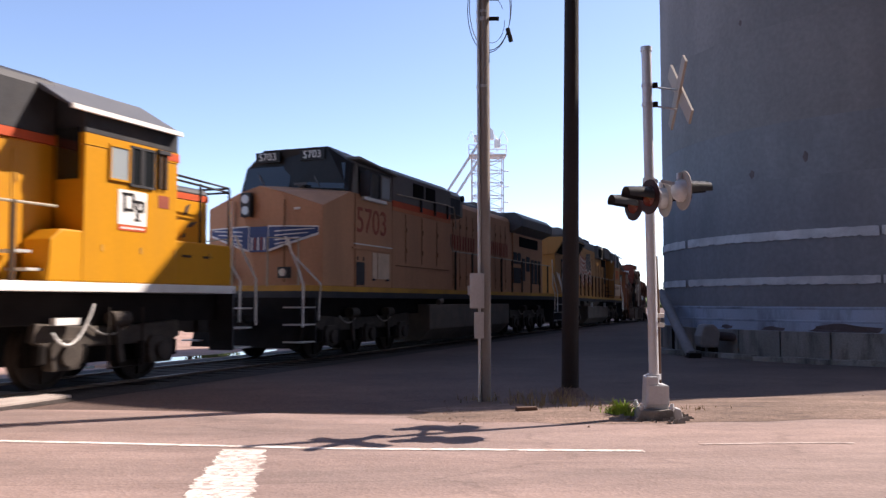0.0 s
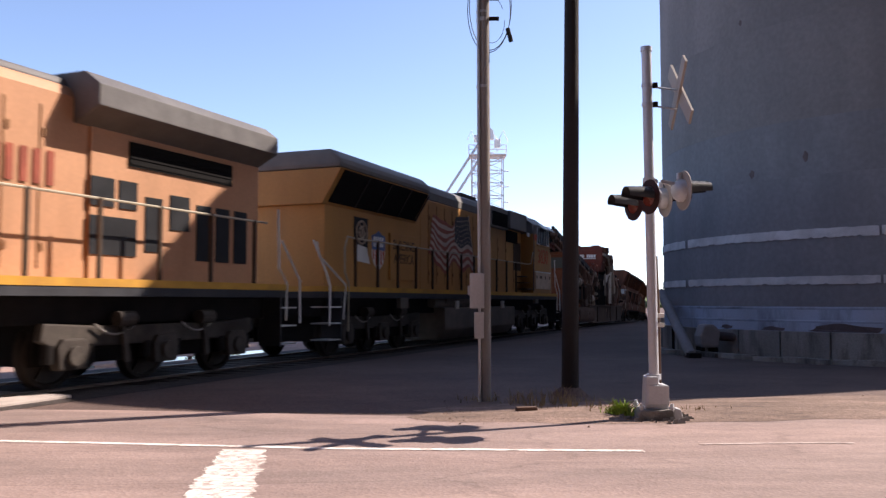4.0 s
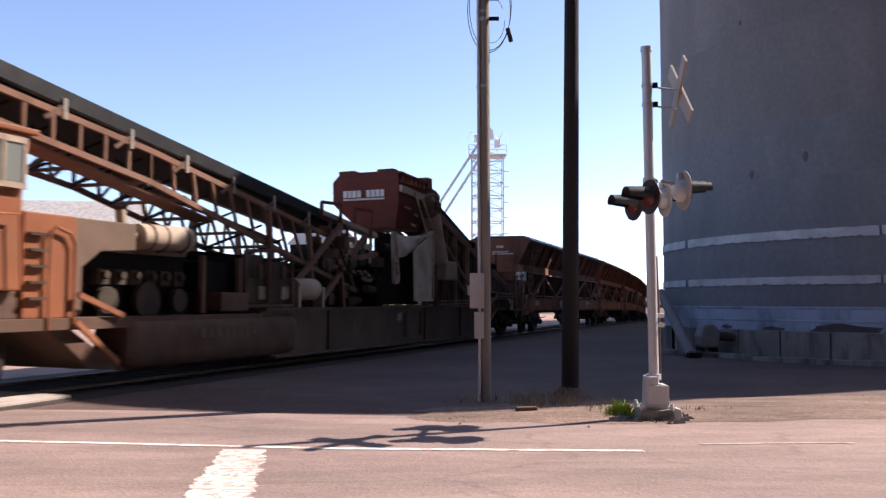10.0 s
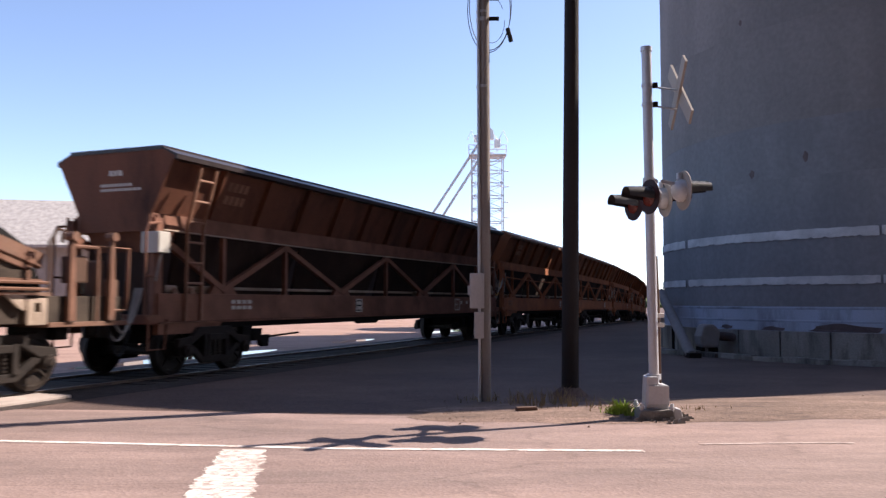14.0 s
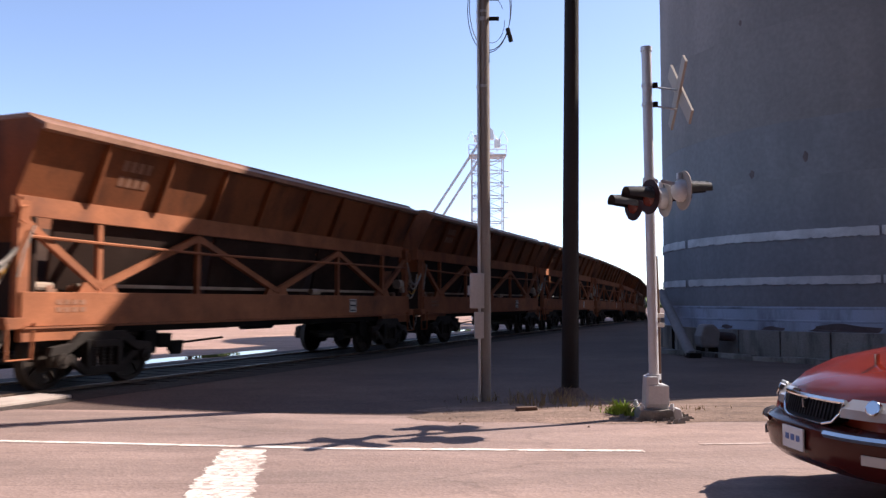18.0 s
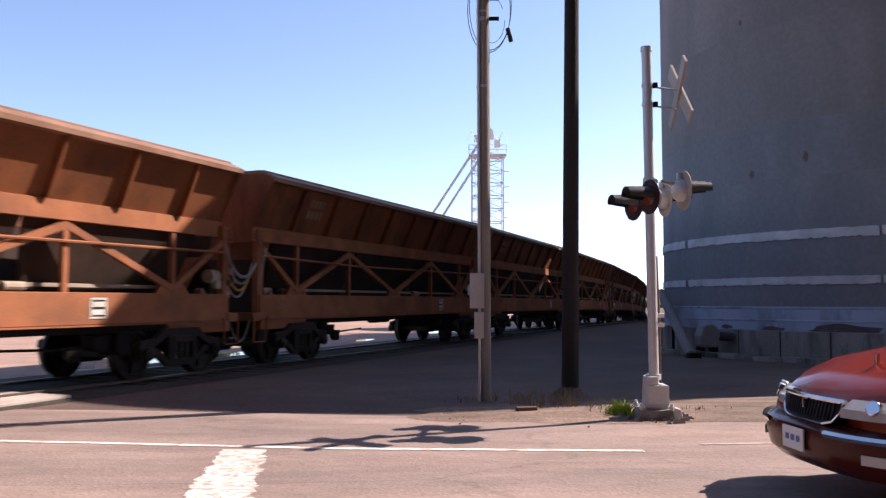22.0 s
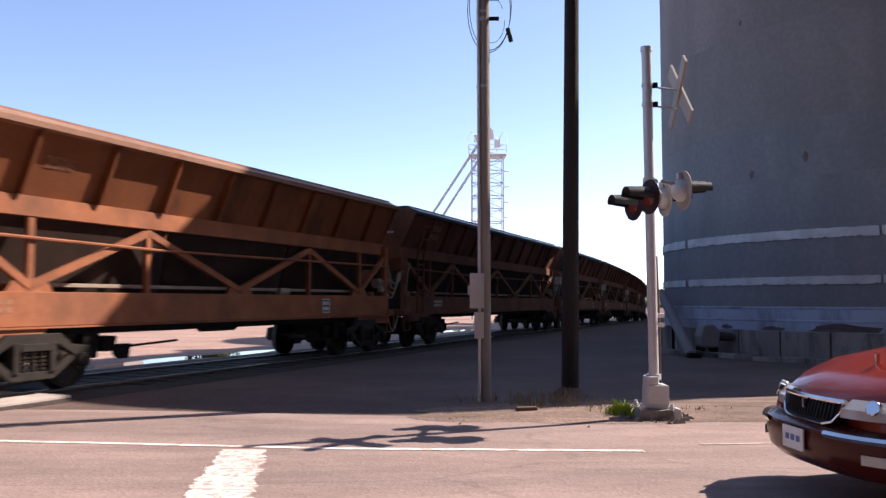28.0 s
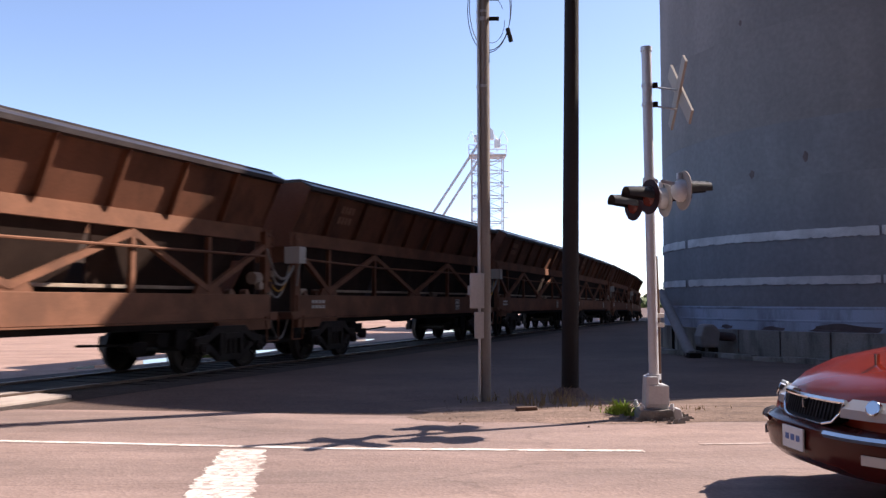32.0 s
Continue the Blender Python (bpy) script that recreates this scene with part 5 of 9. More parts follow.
    box(bm, 4.79, 8.9, -1.503, 1.503, 3.6, 3.7)
    part("stripe", bm, M_CABSTRIPE, o, "bleached orange edge of the stripe")
    bm = B()
    box(bm, 4.79, 8.9, -1.505, 1.505, 3.7, 3.86)
    part("stripe", bm, M_RED, o, "faded red stripe")
    bm = B()
    prism(bm, [(-1.5, 3.86), (1.5, 3.86), (1.5, 4.56), (1.25, 4.72), (-1.25, 4.72), (-1.5, 4.56)], 4.79, 8.94, "x")
    part("cabinet_top", bm, M_GREY, o, "grey upper cabinet", bevel=0.012)
    for x0, x1 in ((6.1, 6.8), (7.0, 7.65)):
        grille(o, x0, x1, 4.1, 4.46, -1.5, 5)
    bm = B()
    prism(bm, [(-1.2, 3.88), (1.2, 3.88), (1.35, 3.94), (1.35, 4.54), (1.15, 4.72), (-1.15, 4.72), (-1.35, 4.54), (-1.35, 3.94)], 8.95, 10.38, "x")
    part("intake_housing", bm, M_PALEROOF, o, "pale grey intake housing over the hood", bevel=0.015)
    plate(o, "intake_screen", 9.0, 10.1, 3.97, 4.44, -1.35, 0.02, M_BLACK, "black intake screen")
    bm = B()
    rod(bm, (10.28, -1.3, 4.5), (10.28, -1.42, 4.52), 0.1, 12)
    part("beacon", bm, M_BLACK, o, "round black lamp on the housing", bevel=0.01)
    rail_tube(o, [(4.93, -1.56, 4.02), (8.48, -1.56, 4.11), (9.05, -1.56, 4.09), (9.4, -1.5, 3.5)], M_RAILING, 0.018, "pale grab rail")
    for x in (6.6, 7.6, 8.6):
        bm = B()
        bar(bm, (x, -1.53, 3.72), (x, -1.53, 4.12), 0.05, 0.06)
        part("bracket", bm, M_DKGREY, o)
    seams(o, [5.6, 6.7, 7.8], 2.3, 3.55, -1.5, M_YSEAM)
    bm = B()
    box(bm, 5.0, 8.75, -1.525, -1.5, 2.18, 2.21)
    part("drip_strip", bm, M_YSEAM, o)
    # hood
    hood(o, "engine_hood", 8.91, 16.9, 1.0, 1.62, 4.55, Y, 0.22, "faded yellow engine hood with door panels")
    hood(o, "hood_roof", 10.4, 16.9, 0.84, 4.45, 4.66, M_GREY, 0.12, "pale grey hood roof")
    seams(o, [9.8 + 0.62 * i for i in range(11)], 1.75, 4.1, -1.0, M_YSEAM)
    stroke_bars(o, 9.97, 12.55, 2.94, 3.4, -1.016, 5, M_FADERED, "faded red painted bars on the hood")
    stroke_bars(o, 13.09, 16.35, 2.95, 3.45, -1.016, 7, M_FADERED, "faded red painted bars on the hood")
    bm = B()
    box(bm, 14.1, 15.2, -0.45, 0.45, 4.6, 4.88)
    part("exhaust_box", bm, M_GREY, o, "boxy exhaust stack", bevel=0.03)
    for i, x in enumerate((12.5, 12.8, 13.1)):
        bm = B()
        rod(bm, (x, -0.35 + 0.25 * i, 4.84), (x - 0.3, -0.35 + 0.25 * i, 4.84), 0.03, 10, 0.1)
        rod(bm, (x - 0.1, -0.35 + 0.25 * i, 4.6), (x - 0.1, -0.35 + 0.25 * i, 4.84), 0.02, 6)
        part("horn", bm, M_BLACK, o, "black air horn", smooth=True)
    # radiator end
    hood(o, "radiator_hood", 16.91, 21.3, 1.05, 1.62, 4.3, Y, 0.05, "faded yellow radiator compartment")
    bm = B()
    prism(bm, [(-1.05, 3.95), (-1.5, 4.18), (-1.5, 4.5), (-1.2, 4.72), (1.2, 4.72), (1.5, 4.5), (1.5, 4.18), (1.05, 3.95)], 16.6, 21.3, "x")
    part("radiator_wing", bm, M_GREY, o, "overhanging grey radiator wing", bevel=0.015)
    grille(o, 17.7, 20.4, 3.45, 3.85, -1.06, 4)
    for x0, x1, z0, z1 in ((16.9, 17.4, 2.75, 3.2), (17.5, 17.9, 2.75, 3.2), (16.9, 17.9, 2.0, 2.6), (18.1, 18.5, 2.1, 3.0), (18.7, 19.2, 2.5, 3.1), (19.4, 19.8, 2.0, 3.0), (19.95, 20.35, 2.0, 3.0), (20.5, 20.9, 2.0, 3.0)):
        plate(o, "vent_panel", x0, x1, z0, z1, -1.055, 0.015, M_BLACK, "black vent panel")
    walkway_rail(o, 9.2, 21.0, 9, 2.8, xs=(9.45, 10.98, 12.54, 14.11, 15.4, 16.7, 18.0, 19.3, 20.6))
    rail_tube(o, [(9.2, -1.46, 2.8), (9.0, -1.48, 3.0), (8.95, -1.5, 3.3)], M_RAILING, 0.02)
    bm = B()
    prism(bm, [(-1.46, 0.5), (-1.46, 1.2), (1.46, 1.2), (1.46, 0.5), (1.1, 0.16), (-1.1, 0.16)], 7.4, 15.0, "x")
    part("fuel_tank", bm, M_TANK, o, "dusty grey fuel tank", bevel=0.04)
    for x in (8.0, 11.0):
        bm = B()
        rod(bm, (x, -1.48, 1.26), (x + 0.25, -1.48, 1.3), 0.08, 10)
        part("filler", bm, M_TANK, o)
    loco_truck(o, 4.0)
    loco_truck(o, 18.4)
    end_steps(o, 0.95, -1)
    end_steps(o, 21.5, 1)
    bm = B()
    prism(bm, [(0.72, 1.5), (0.72, 0.9), (0.5, 0.3), (0.62, 0.3), (0.95, 0.9), (0.95, 1.5)], -1.35, 1.35)
    part("pilot_plow", bm, M_DARK, o, "dark pilot plow", bevel=0.01)
    rail_tube(o, [(0.75, -1.2, 1.55), (0.72, -1.2, 2.6), (0.72, -0.45, 2.65), (0.72, -0.45, 1.6)], M_RAILING, 0.022)
    rail_tube(o, [(0.75, 1.2, 1.55), (0.72, 1.2, 2.6), (0.72, 0.45, 2.65), (0.72, 0.45, 1.6)], M_RAILING, 0.022)
    rail_tube(o, sag((0.5, -0.4, 1.3), (-0.1, -0.3, 1.2), 0.4), M_RUBBER, 0.03, "", "air_hose")
    coupler(o, 0.1, 1)
    coupler(o, 22.2, -1)
    rolling(o, 18.5, 22.3)


loco_a()


# ---- yellow locomotive with flag ----
def flag_decal(o, y):
    """A waving striped flag in thin plates: u runs from the fly end to the hoist, v upwards."""
    n = 30

    def glide(knots, u):
        for (u0, z0), (u1, z1) in zip(knots, knots[1:]):
            if u <= u1:
                f = (u - u0) / (u1 - u0)
                return z0 + (z1 - z0) * (0.5 - 0.5 * math.cos(math.pi * f))
        return knots[-1][1]

    foot = ((0, 2.71), (0.18, 2.34), (0.33, 2.12), (0.5, 2.56), (0.7, 2.22), (0.86, 2.42), (1.0, 2.12))
    crest = ((0, 3.88), (0.25, 3.77), (0.48, 3.66), (0.62, 4.0), (0.8, 4.04), (1.0, 4.1))

    def at(u, v):
        x = (7.47 + 0.4 * v) * (1 - u) + (11.62 - 0.57 * v) * u + 0.05 * math.sin(6 * v + 4 * u)
        lo, hi = glide(foot, u), glide(crest, u)
        return x, lo + (hi - lo) * v + 0.05 * math.sin(13.0 * u + 2.6 * v) * math.sin(3.14 * v)
    for k in range(13):
        ub = 1.0 if k < 6 else 0.57
        bm = B()
        lo = [at(ub * i / n, k / 13) for i in range(n + 1)]
        hi = [at(ub * i / n, (k + 0.98) / 13) for i in range(n + 1)]
        prism(bm, lo + hi[::-1], y - 0.006, y - 0.001)
        part("flag_stripe", bm, M_FLAGRED if k % 2 == 0 else M_FLAGWHITE, o, "faded flag stripe")
    bm = B()
    lo = [at(0.56 + 0.44 * i / n, 0.46) for i in range(n + 1)]
    hi = [at(0.56 + 0.44 * i / n, 1.0) for i in range(n + 1)]
    prism(bm, lo + hi[::-1], y - 0.007, y - 0.001)
    c = part("flag_canton", bm, M_FLAGBLUE, o, "dark blue flag canton with pale stars")
    for r in range(6):
        for i in range(7):
            x, z = at(0.6 + 0.37 * (i + 0.5 * (r % 2)) / 7, 0.51 + 0.45 * r / 5.5)
            bm = B()
            pts = [(x + q * math.cos(a), z + q * math.sin(a)) for a, q in ((math.pi / 2 + j * math.pi / 5, 0.045 if j % 2 == 0 else 0.018) for j in range(10))]
            prism(bm, pts, y - 0.011, y - 0.0075)
            part("star", bm, M_FLAGWHITE, c)
    bm = B()
    bar(bm, (10.98, y - 0.006, 4.12), (11.66, y - 0.006, 2.1), 0.04, 0.008, up=(1, 0, 0))
    part("flag_pole_decal", bm, M_FLAGWHITE, o)


def loco_b():
    o = thing("locomotive", "yellow road locomotive with waving flag decal and flared radiators", "locomotive", group="locomotives")
    Y = M_YELLOW
    bm = B()
    box(bm, 0.9, 21.3, -1.5, 1.5, 1.36, 1.5)
    part("sill", bm, M_DKGREY, o)
    bm = B()
    box(bm, 0.92, 21.28, -1.51, 1.51, 1.5, 1.62)
    part("sill_stripe", bm, M_SILL, o, "orange-yellow sill stripe")
    bm = B()
    box(bm, 1.0, 21.2, -1.1, 1.1, 0.95, 1.36)
    part("underframe", bm, M_DARK, o)
    # radiator end
    hood(o, "radiator_hood", 1.3, 6.9, 1.0, 1.62, 4.3, Y, 0.05, "yellow radiator compartment")
    bm = B()
    loft(bm, [[(1.15, -1.02, 3.5), (1.15, 1.02, 3.5), (1.15, 1.5, 4.3), (1.15, -1.5, 4.3)], [(6.55, -1.02, 3.5), (6.55, 1.02, 3.5), (6.35, 1.5, 4.3), (6.35, -1.5, 4.3)]])
    part("flared_radiator", bm, Y, o, "flared radiator housing", bevel=0.01)
    for i in range(4):
        a, b = 1.35 + i * 1.24, 1.35 + i * 1.24 + 1.2
        bm = B()
        ring = [(a, -1.06, 3.56), (b, -1.06, 3.56), (b, -1.49, 4.27), (a, -1.49, 4.27)]
        loft(bm, [ring, [(x, y - 0.025, z - 0.015) for x, y, z in ring]])
        rp = part("radiator_panel", bm, M_SCREEN, o, "black radiator screen")
        for k in range(11):
            f = (k + 0.5) / 11
            bm = B()
            bar(bm, (a + 0.03, -1.088 - 0.43 * f, 3.547 + 0.71 * f), (b - 0.03, -1.088 - 0.43 * f, 3.547 + 0.71 * f), 0.006, 0.004)
            part("slat", bm, M_SCREEN, rp)
        bm = B()
        bar(bm, (b + 0.02, -1.1, 3.53), (b + 0.02, -1.54, 4.24), 0.03, 0.03, up=(1, 0, 0))
        part("panel_divider", bm, M_DKGREY, o, "thin divider between the screens")
    bm = B()
    prism(bm, [(-1.52, 4.3), (1.52, 4.3), (1.5, 4.52), (1.25, 4.74), (-1.25, 4.74), (-1.5, 4.52)], 1.1, 6.45, "x")
    part("radiator_roof", bm, M_ROOFLT, o, "pale grey rounded radiator roof", bevel=0.1)
    # fan opening
    bm = B()
    box(bm, 2.75, 3.5, -1.012, -1.0, 2.4, 3.35)
    fb = part("fan_opening", bm, M_BLACK, o, "dark opening with a wheel inside")
    for r in (0.28, 0.14):
        bm = B()
        n = 20
        tube(bm, [(3.12 + r * math.cos(a), -1.03, 2.98 + r * math.sin(a)) for a in [2 * math.pi * i / n for i in range(n + 1)]], 0.03, 5)
        part("fan_ring", bm, M_TAN, fb)
    for i in range(6):
        a = i * math.pi / 3
        bm = B()
        bar(bm, (3.12, -1.03, 2.98), (3.12 + 0.28 * math.cos(a), -1.03, 2.98 + 0.28 * math.sin(a)), 0.03, 0.03)
        part("fan_spoke", bm, M_TAN, fb)
    bm = B()
    prism(bm, [(2.75, 2.28), (3.55, 2.22), (3.35, 2.62), (2.85, 2.68)], -1.05, -1.02)
    part("notice", bm, M_WHITE, o, "white notice plate")
    # shield
    bm = B()
    sh = [(3.75, 2.95), (3.95, 3.0), (4.12, 3.08), (4.3, 3.0), (4.5, 2.95), (4.5, 2.45), (4.4, 2.25), (4.12, 2.05), (3.85, 2.25), (3.75, 2.45)]
    prism(bm, sh, -1.008, -1.001)
    se = part("shield_emblem", bm, M_WHITE, o, "shield emblem with blue top and red stripes")
    bm = B()
    prism(bm, [(3.74, 2.96), (3.95, 3.01), (4.12, 3.1), (4.3, 3.01), (4.51, 2.96), (4.51, 2.6), (3.74, 2.6)], -1.013, -1.0085)
    part("shield_top", bm, M_SHIELDBLUE, se)
    for z in (2.84, 2.68):
        word_bars(o, 3.82, 4.42, z, z + 0.1, -1.0135, 5, M_WHITE, "pale lettering on the shield", 0.3)
    for i in range(5):
        x = 3.8 + i * 0.145
        plate(se, "shield_stripe", x, x + 0.07, 2.22 if 0 < i < 4 else 2.36, 2.6, -1.0085, 0.004, M_RED)
    # slogan on a raised panel
    bm = B()
    box(bm, 4.75, 6.45, -1.06, -1.0, 1.85, 3.1)
    part("access_door", bm, Y, o, "raised yellow access panel", bevel=0.02)
    for i, w in enumerate(("BUILDING", "AMERICA")):
        writing(o, w, 5.62, 2.78 - 0.36 * i, -1.062, 0.38, M_POSTDK, "dark painted slogan", 0.84)
    # hood with flag
    hood(o, "engine_hood", 6.91, 17.35, 1.0, 1.62, 4.3, Y, 0.04, "yellow engine hood with door panels")
    hood(o, "hood_roof", 6.5, 17.35, 1.0, 4.3, 4.82, M_ROOFLT, 0.3, "pale grey hood roof")
    for x in (6.95, 7.35, 7.6):
        bm = B()
        rod(bm, (x, -0.3, 4.8), (x, -0.3, 4.93), 0.07, 10)
        part("roof_vent", bm, M_BLACK, o, "small dark roof vent", bevel=0.012)
    seams(o, [7.5 + 0.66 * i for i in range(8)], 1.8, 4.15, -1.0, M_YSEAM)
    seams(o, [13.2, 14.2, 15.2, 16.2], 1.8, 3.6, -1.0, M_YSEAM)
    flag_decal(o, -1.018)
    bm = B()
    box(bm, 11.2, 12.7, -0.7, 0.7, 4.8, 4.96)
    part("exhaust_hatch", bm, M_DKGREY, o, "dark roof hatch", bevel=0.03)
    for x in (7.0, 7.6, 13.3, 15.0):
        bm = B()
        rod(bm, (x, -0.5, 4.7), (x, -0.5, 4.9), 0.025, 8)
        box(bm, x - 0.06, x + 0.06, -0.55, -0.45, 4.85, 4.92)
        part("lifting_eye", bm, M_BLACK, o)
    bm = B()
    box(bm, 12.85, 14.9, -1.2, 1.2, 3.95, 4.7)
    part("dynamic_brake", bm, M_PALEROOF, o, "pale grey dynamic brake housing", bevel=0.02)
    grille(o, 13.0, 14.8, 4.02, 4.52, -1.2, 6)
    bm = B()
    box(bm, 15.05, 17.3, -1.25, 1.25, 4.05, 4.72)
    part("blower_housing", bm, M_PALEROOF, o, "pale grey blower housing", bevel=0.02)
    grille(o, 15.2, 16.7, 3.55, 4.0, -1.02, 6)
    # cab
    bm = B()
    prism(bm, [(-1.5, 1.62), (1.5, 1.62), (1.5, 4.0), (-1.5, 4.0)], 17.36, 20.0, "x")
    part("cab", bm, Y, o, "yellow cab", bevel=0.015)
    bm = B()
    r0 = [(17.36, -1.5, 4.0), (17.36, 1.5, 4.0), (17.36, 1.46, 4.4), (17.36, 0.9, 4.8), (17.36, -0.9, 4.8), (17.36, -1.46, 4.4)]
    r1 = [(20.05, -1.5, 4.0), (20.05, 1.5, 4.0), (19.86, 1.46, 4.4), (19.8, 0.9, 4.8), (19.8, -0.9, 4.8), (19.86, -1.46, 4.4)]
    loft(bm, [r0, r1])
    part("upper_cab", bm, M_PALEROOF, o, "grey upper cab", bevel=0.02)
    bm = B()
    box(bm, 17.37, 18.0, -1.508, -1.5, 3.75, 3.98)
    part("stripe", bm, M_RED, o, "red stripe")
    bm = B()
    loft(bm, [[(20.0, -1.48, 1.62), (20.0, 1.48, 1.62), (20.0, 1.48, 3.98), (20.0, -1.48, 3.98)], [(20.25, -1.45, 1.62), (20.25, 1.45, 1.62), (20.25, 1.45, 3.4), (20.25, -1.45, 3.4)], [(20.85, -1.35, 1.62), (20.85, 1.35, 1.62), (20.85, 1.35, 3.3), (20.85, -1.35, 3.3)], [(21.0, -1.2, 1.62), (21.0, 1.2, 1.62), (21.0, 1.2, 3.1), (21.0, -1.2, 3.1)]])
    part("nose", bm, Y, o, "yellow nose", bevel=0.03)
    window(o, "cab_window", 17.95, 18.25, 3.66, 4.28, -1.5, M_ALU)
    window(o, "cab_window", 18.42, 18.82, 3.66, 4.22, -1.5, M_DKGREY)
    window(o, "cab_window", 18.88, 19.25, 3.66, 4.22, -1.5, M_DKGREY, M_GLASS2)
    window(o, "cab_window", 19.42, 19.72, 3.66, 4.26, -1.5, M_ALU)
    bm = B()
    prism(bm, [(-1.75, 4.22), (-1.48, 4.42), (-1.46, 4.46), (-1.77, 4.26)], 18.2, 19.8, "x")
    part("sunshade", bm, M_WHITE, o, "pale sunshade over the windows")
    bm = B()
    box(bm, 17.9, 19.85, -1.56, -1.5, 3.55, 3.6)
    part("armrest", bm, Y, o, "window ledge")
    writing(o, "3830", 18.85, 3.1, -1.505, 0.82, M_RED, "red road number", 1.0)
    bm = B()
    box(bm, 17.5, 19.9, -1.56, -1.5, 1.78, 2.46)
    bb = part("battery_box", bm, M_PALEYEL, o, "pale battery box along the cab side", bevel=0.02)
    for x in (17.62, 18.15, 18.35, 18.95, 19.65):
        plate(bb, "latch", x, x + 0.08, 2.2, 2.32, -1.56, 0.015, M_BROWN)
    plate(bb, "lid_edge", 17.5, 19.9, 2.46, 2.5, -1.52, 0.06, M_WHITE)
    # recess behind the cab, its shade painted as a dark flush plate, and door steps
    plate(o, "doorway", 16.2, 17.2, 2.5, 3.6, -1.005, 0.01, M_POSTDK, "flush plate coloured as the shaded recess behind the cab")
    for i in range(3):
        plate(o, "cab_step", 16.5, 17.3, 1.75 + 0.25 * i, 1.79 + 0.25 * i, -1.02, 0.45 - 0.1 * i, M_BROWN)
    plate(o, "mirror", 16.75, 17.05, 3.85, 4.0, -1.4, 0.04, M_WHITE)
    rail_tube(o, [(17.3, -1.55, 4.3), (17.3, -1.55, 3.7), (17.3, -1.52, 1.7)], M_GREY, 0.02)
    walkway_rail(o, 1.9, 16.6, 11, 2.74, xs=[1.96 + 1.19 * k for k in range(12)])
    rail_tube(o, [(16.6, -1.46, 2.74), (17.0, -1.5, 2.78), (17.25, -1.52, 3.25)], M_RAILING, 0.02)
    rail_tube(o, [(1.9, -1.46, 2.74), (1.55, -1.47, 2.76), (1.4, -1.48, 2.5), (1.4, -1.48, 1.95), (1.55, -1.5, 1.7), (1.55, -1.5, 0.6)], M_RAILING, 0.022, "pale grab rail")
    bm = B()
    prism(bm, [(-1.46, 0.45), (-1.46, 1.1), (1.46, 1.1), (1.46, 0.45), (1.15, 0.14), (-1.15, 0.14)], 7.7, 14.9, "x")
    part("fuel_tank", bm, M_TANK, o, "dusty grey fuel tank", bevel=0.05)
    bm = B()
    rod(bm, (7.98, -1.3, 1.33), (11.8, -1.3, 1.33), 0.13, 16)
    part("air_reservoir", bm, M_TANK, o, "long grey air reservoir", bevel=0.02, smooth=True)
    bm = B()
    rod(bm, (7.2, -1.22, 1.24), (11.6, -1.22, 1.24), 0.14, 16)
    part("air_reservoir", bm, M_TANK, o, "grey air reservoir", smooth=True)
    for x in (8.6, 13.2):
        bm = B()
        rod(bm, (x, -1.5, 1.05), (x, -1.5, 1.3), 0.07, 10)
        part("filler", bm, M_WHITE, o)
    bm = B()
    box(bm, 17.6, 18.05, -1.52, -1.4, 1.2, 1.38)
    part("jacking_pad", bm, M_TANK, o, bevel=0.01)
    bm = B()
    box(bm, 4.4, 4.9, -1.52, -1.4, 1.1, 1.38)
    part("jacking_pad", bm, M_TANK, o, bevel=0.01)
    loco_truck(o, 3.9)
    loco_truck(o, 18.1)
    end_steps(o, 1.2, -1)
    end_steps(o, 21.1, 1)
    coupler(o, 0.1, 1)
    coupler(o, 21.95, -1)
    rolling(o, 41.1, 22.05)


loco_b()


# ---- conveyor machine ----
def truss_boom(o, top0, top1, bot0, bot1, y, n, m, thick=0.07, lattice=True):
    """One side of a lattice boom: chords, posts and diagonals, each a part."""
    t0, t1, b0, b1 = [Vector((p[0], y, p[1])) for p in (top0, top1, bot0, bot1)]
    for a, b, nm in ((t0, t1, "top_chord"), (b0, b1, "bottom_chord")):
        bm = B()
        bar(bm, a, b, thick * 1.5, thick)
        part(nm, bm, m, o, "dusty brown boom chord")
    for i in range(n + 1):
        f = i / n
        bm = B()
        bar(bm, b0.lerp(b1, f), t0.lerp(t1, f), thick * 0.8, thick * 0.8)
        part("boom_post", bm, m, o)
        if i < n and lattice:
            bm = B()
            g = (i + 1) / n
            bar(bm, b0.lerp(b1, f), t0.lerp(t1, g), thick * 0.7, thick * 0.7)
            part("boom_diagonal", bm, m, o)


def boom_low(x):
    return 4.0 - (x - 1.3) * 0.149 if x < 6.0 else 3.3 - (x - 6.0) * 0.2365


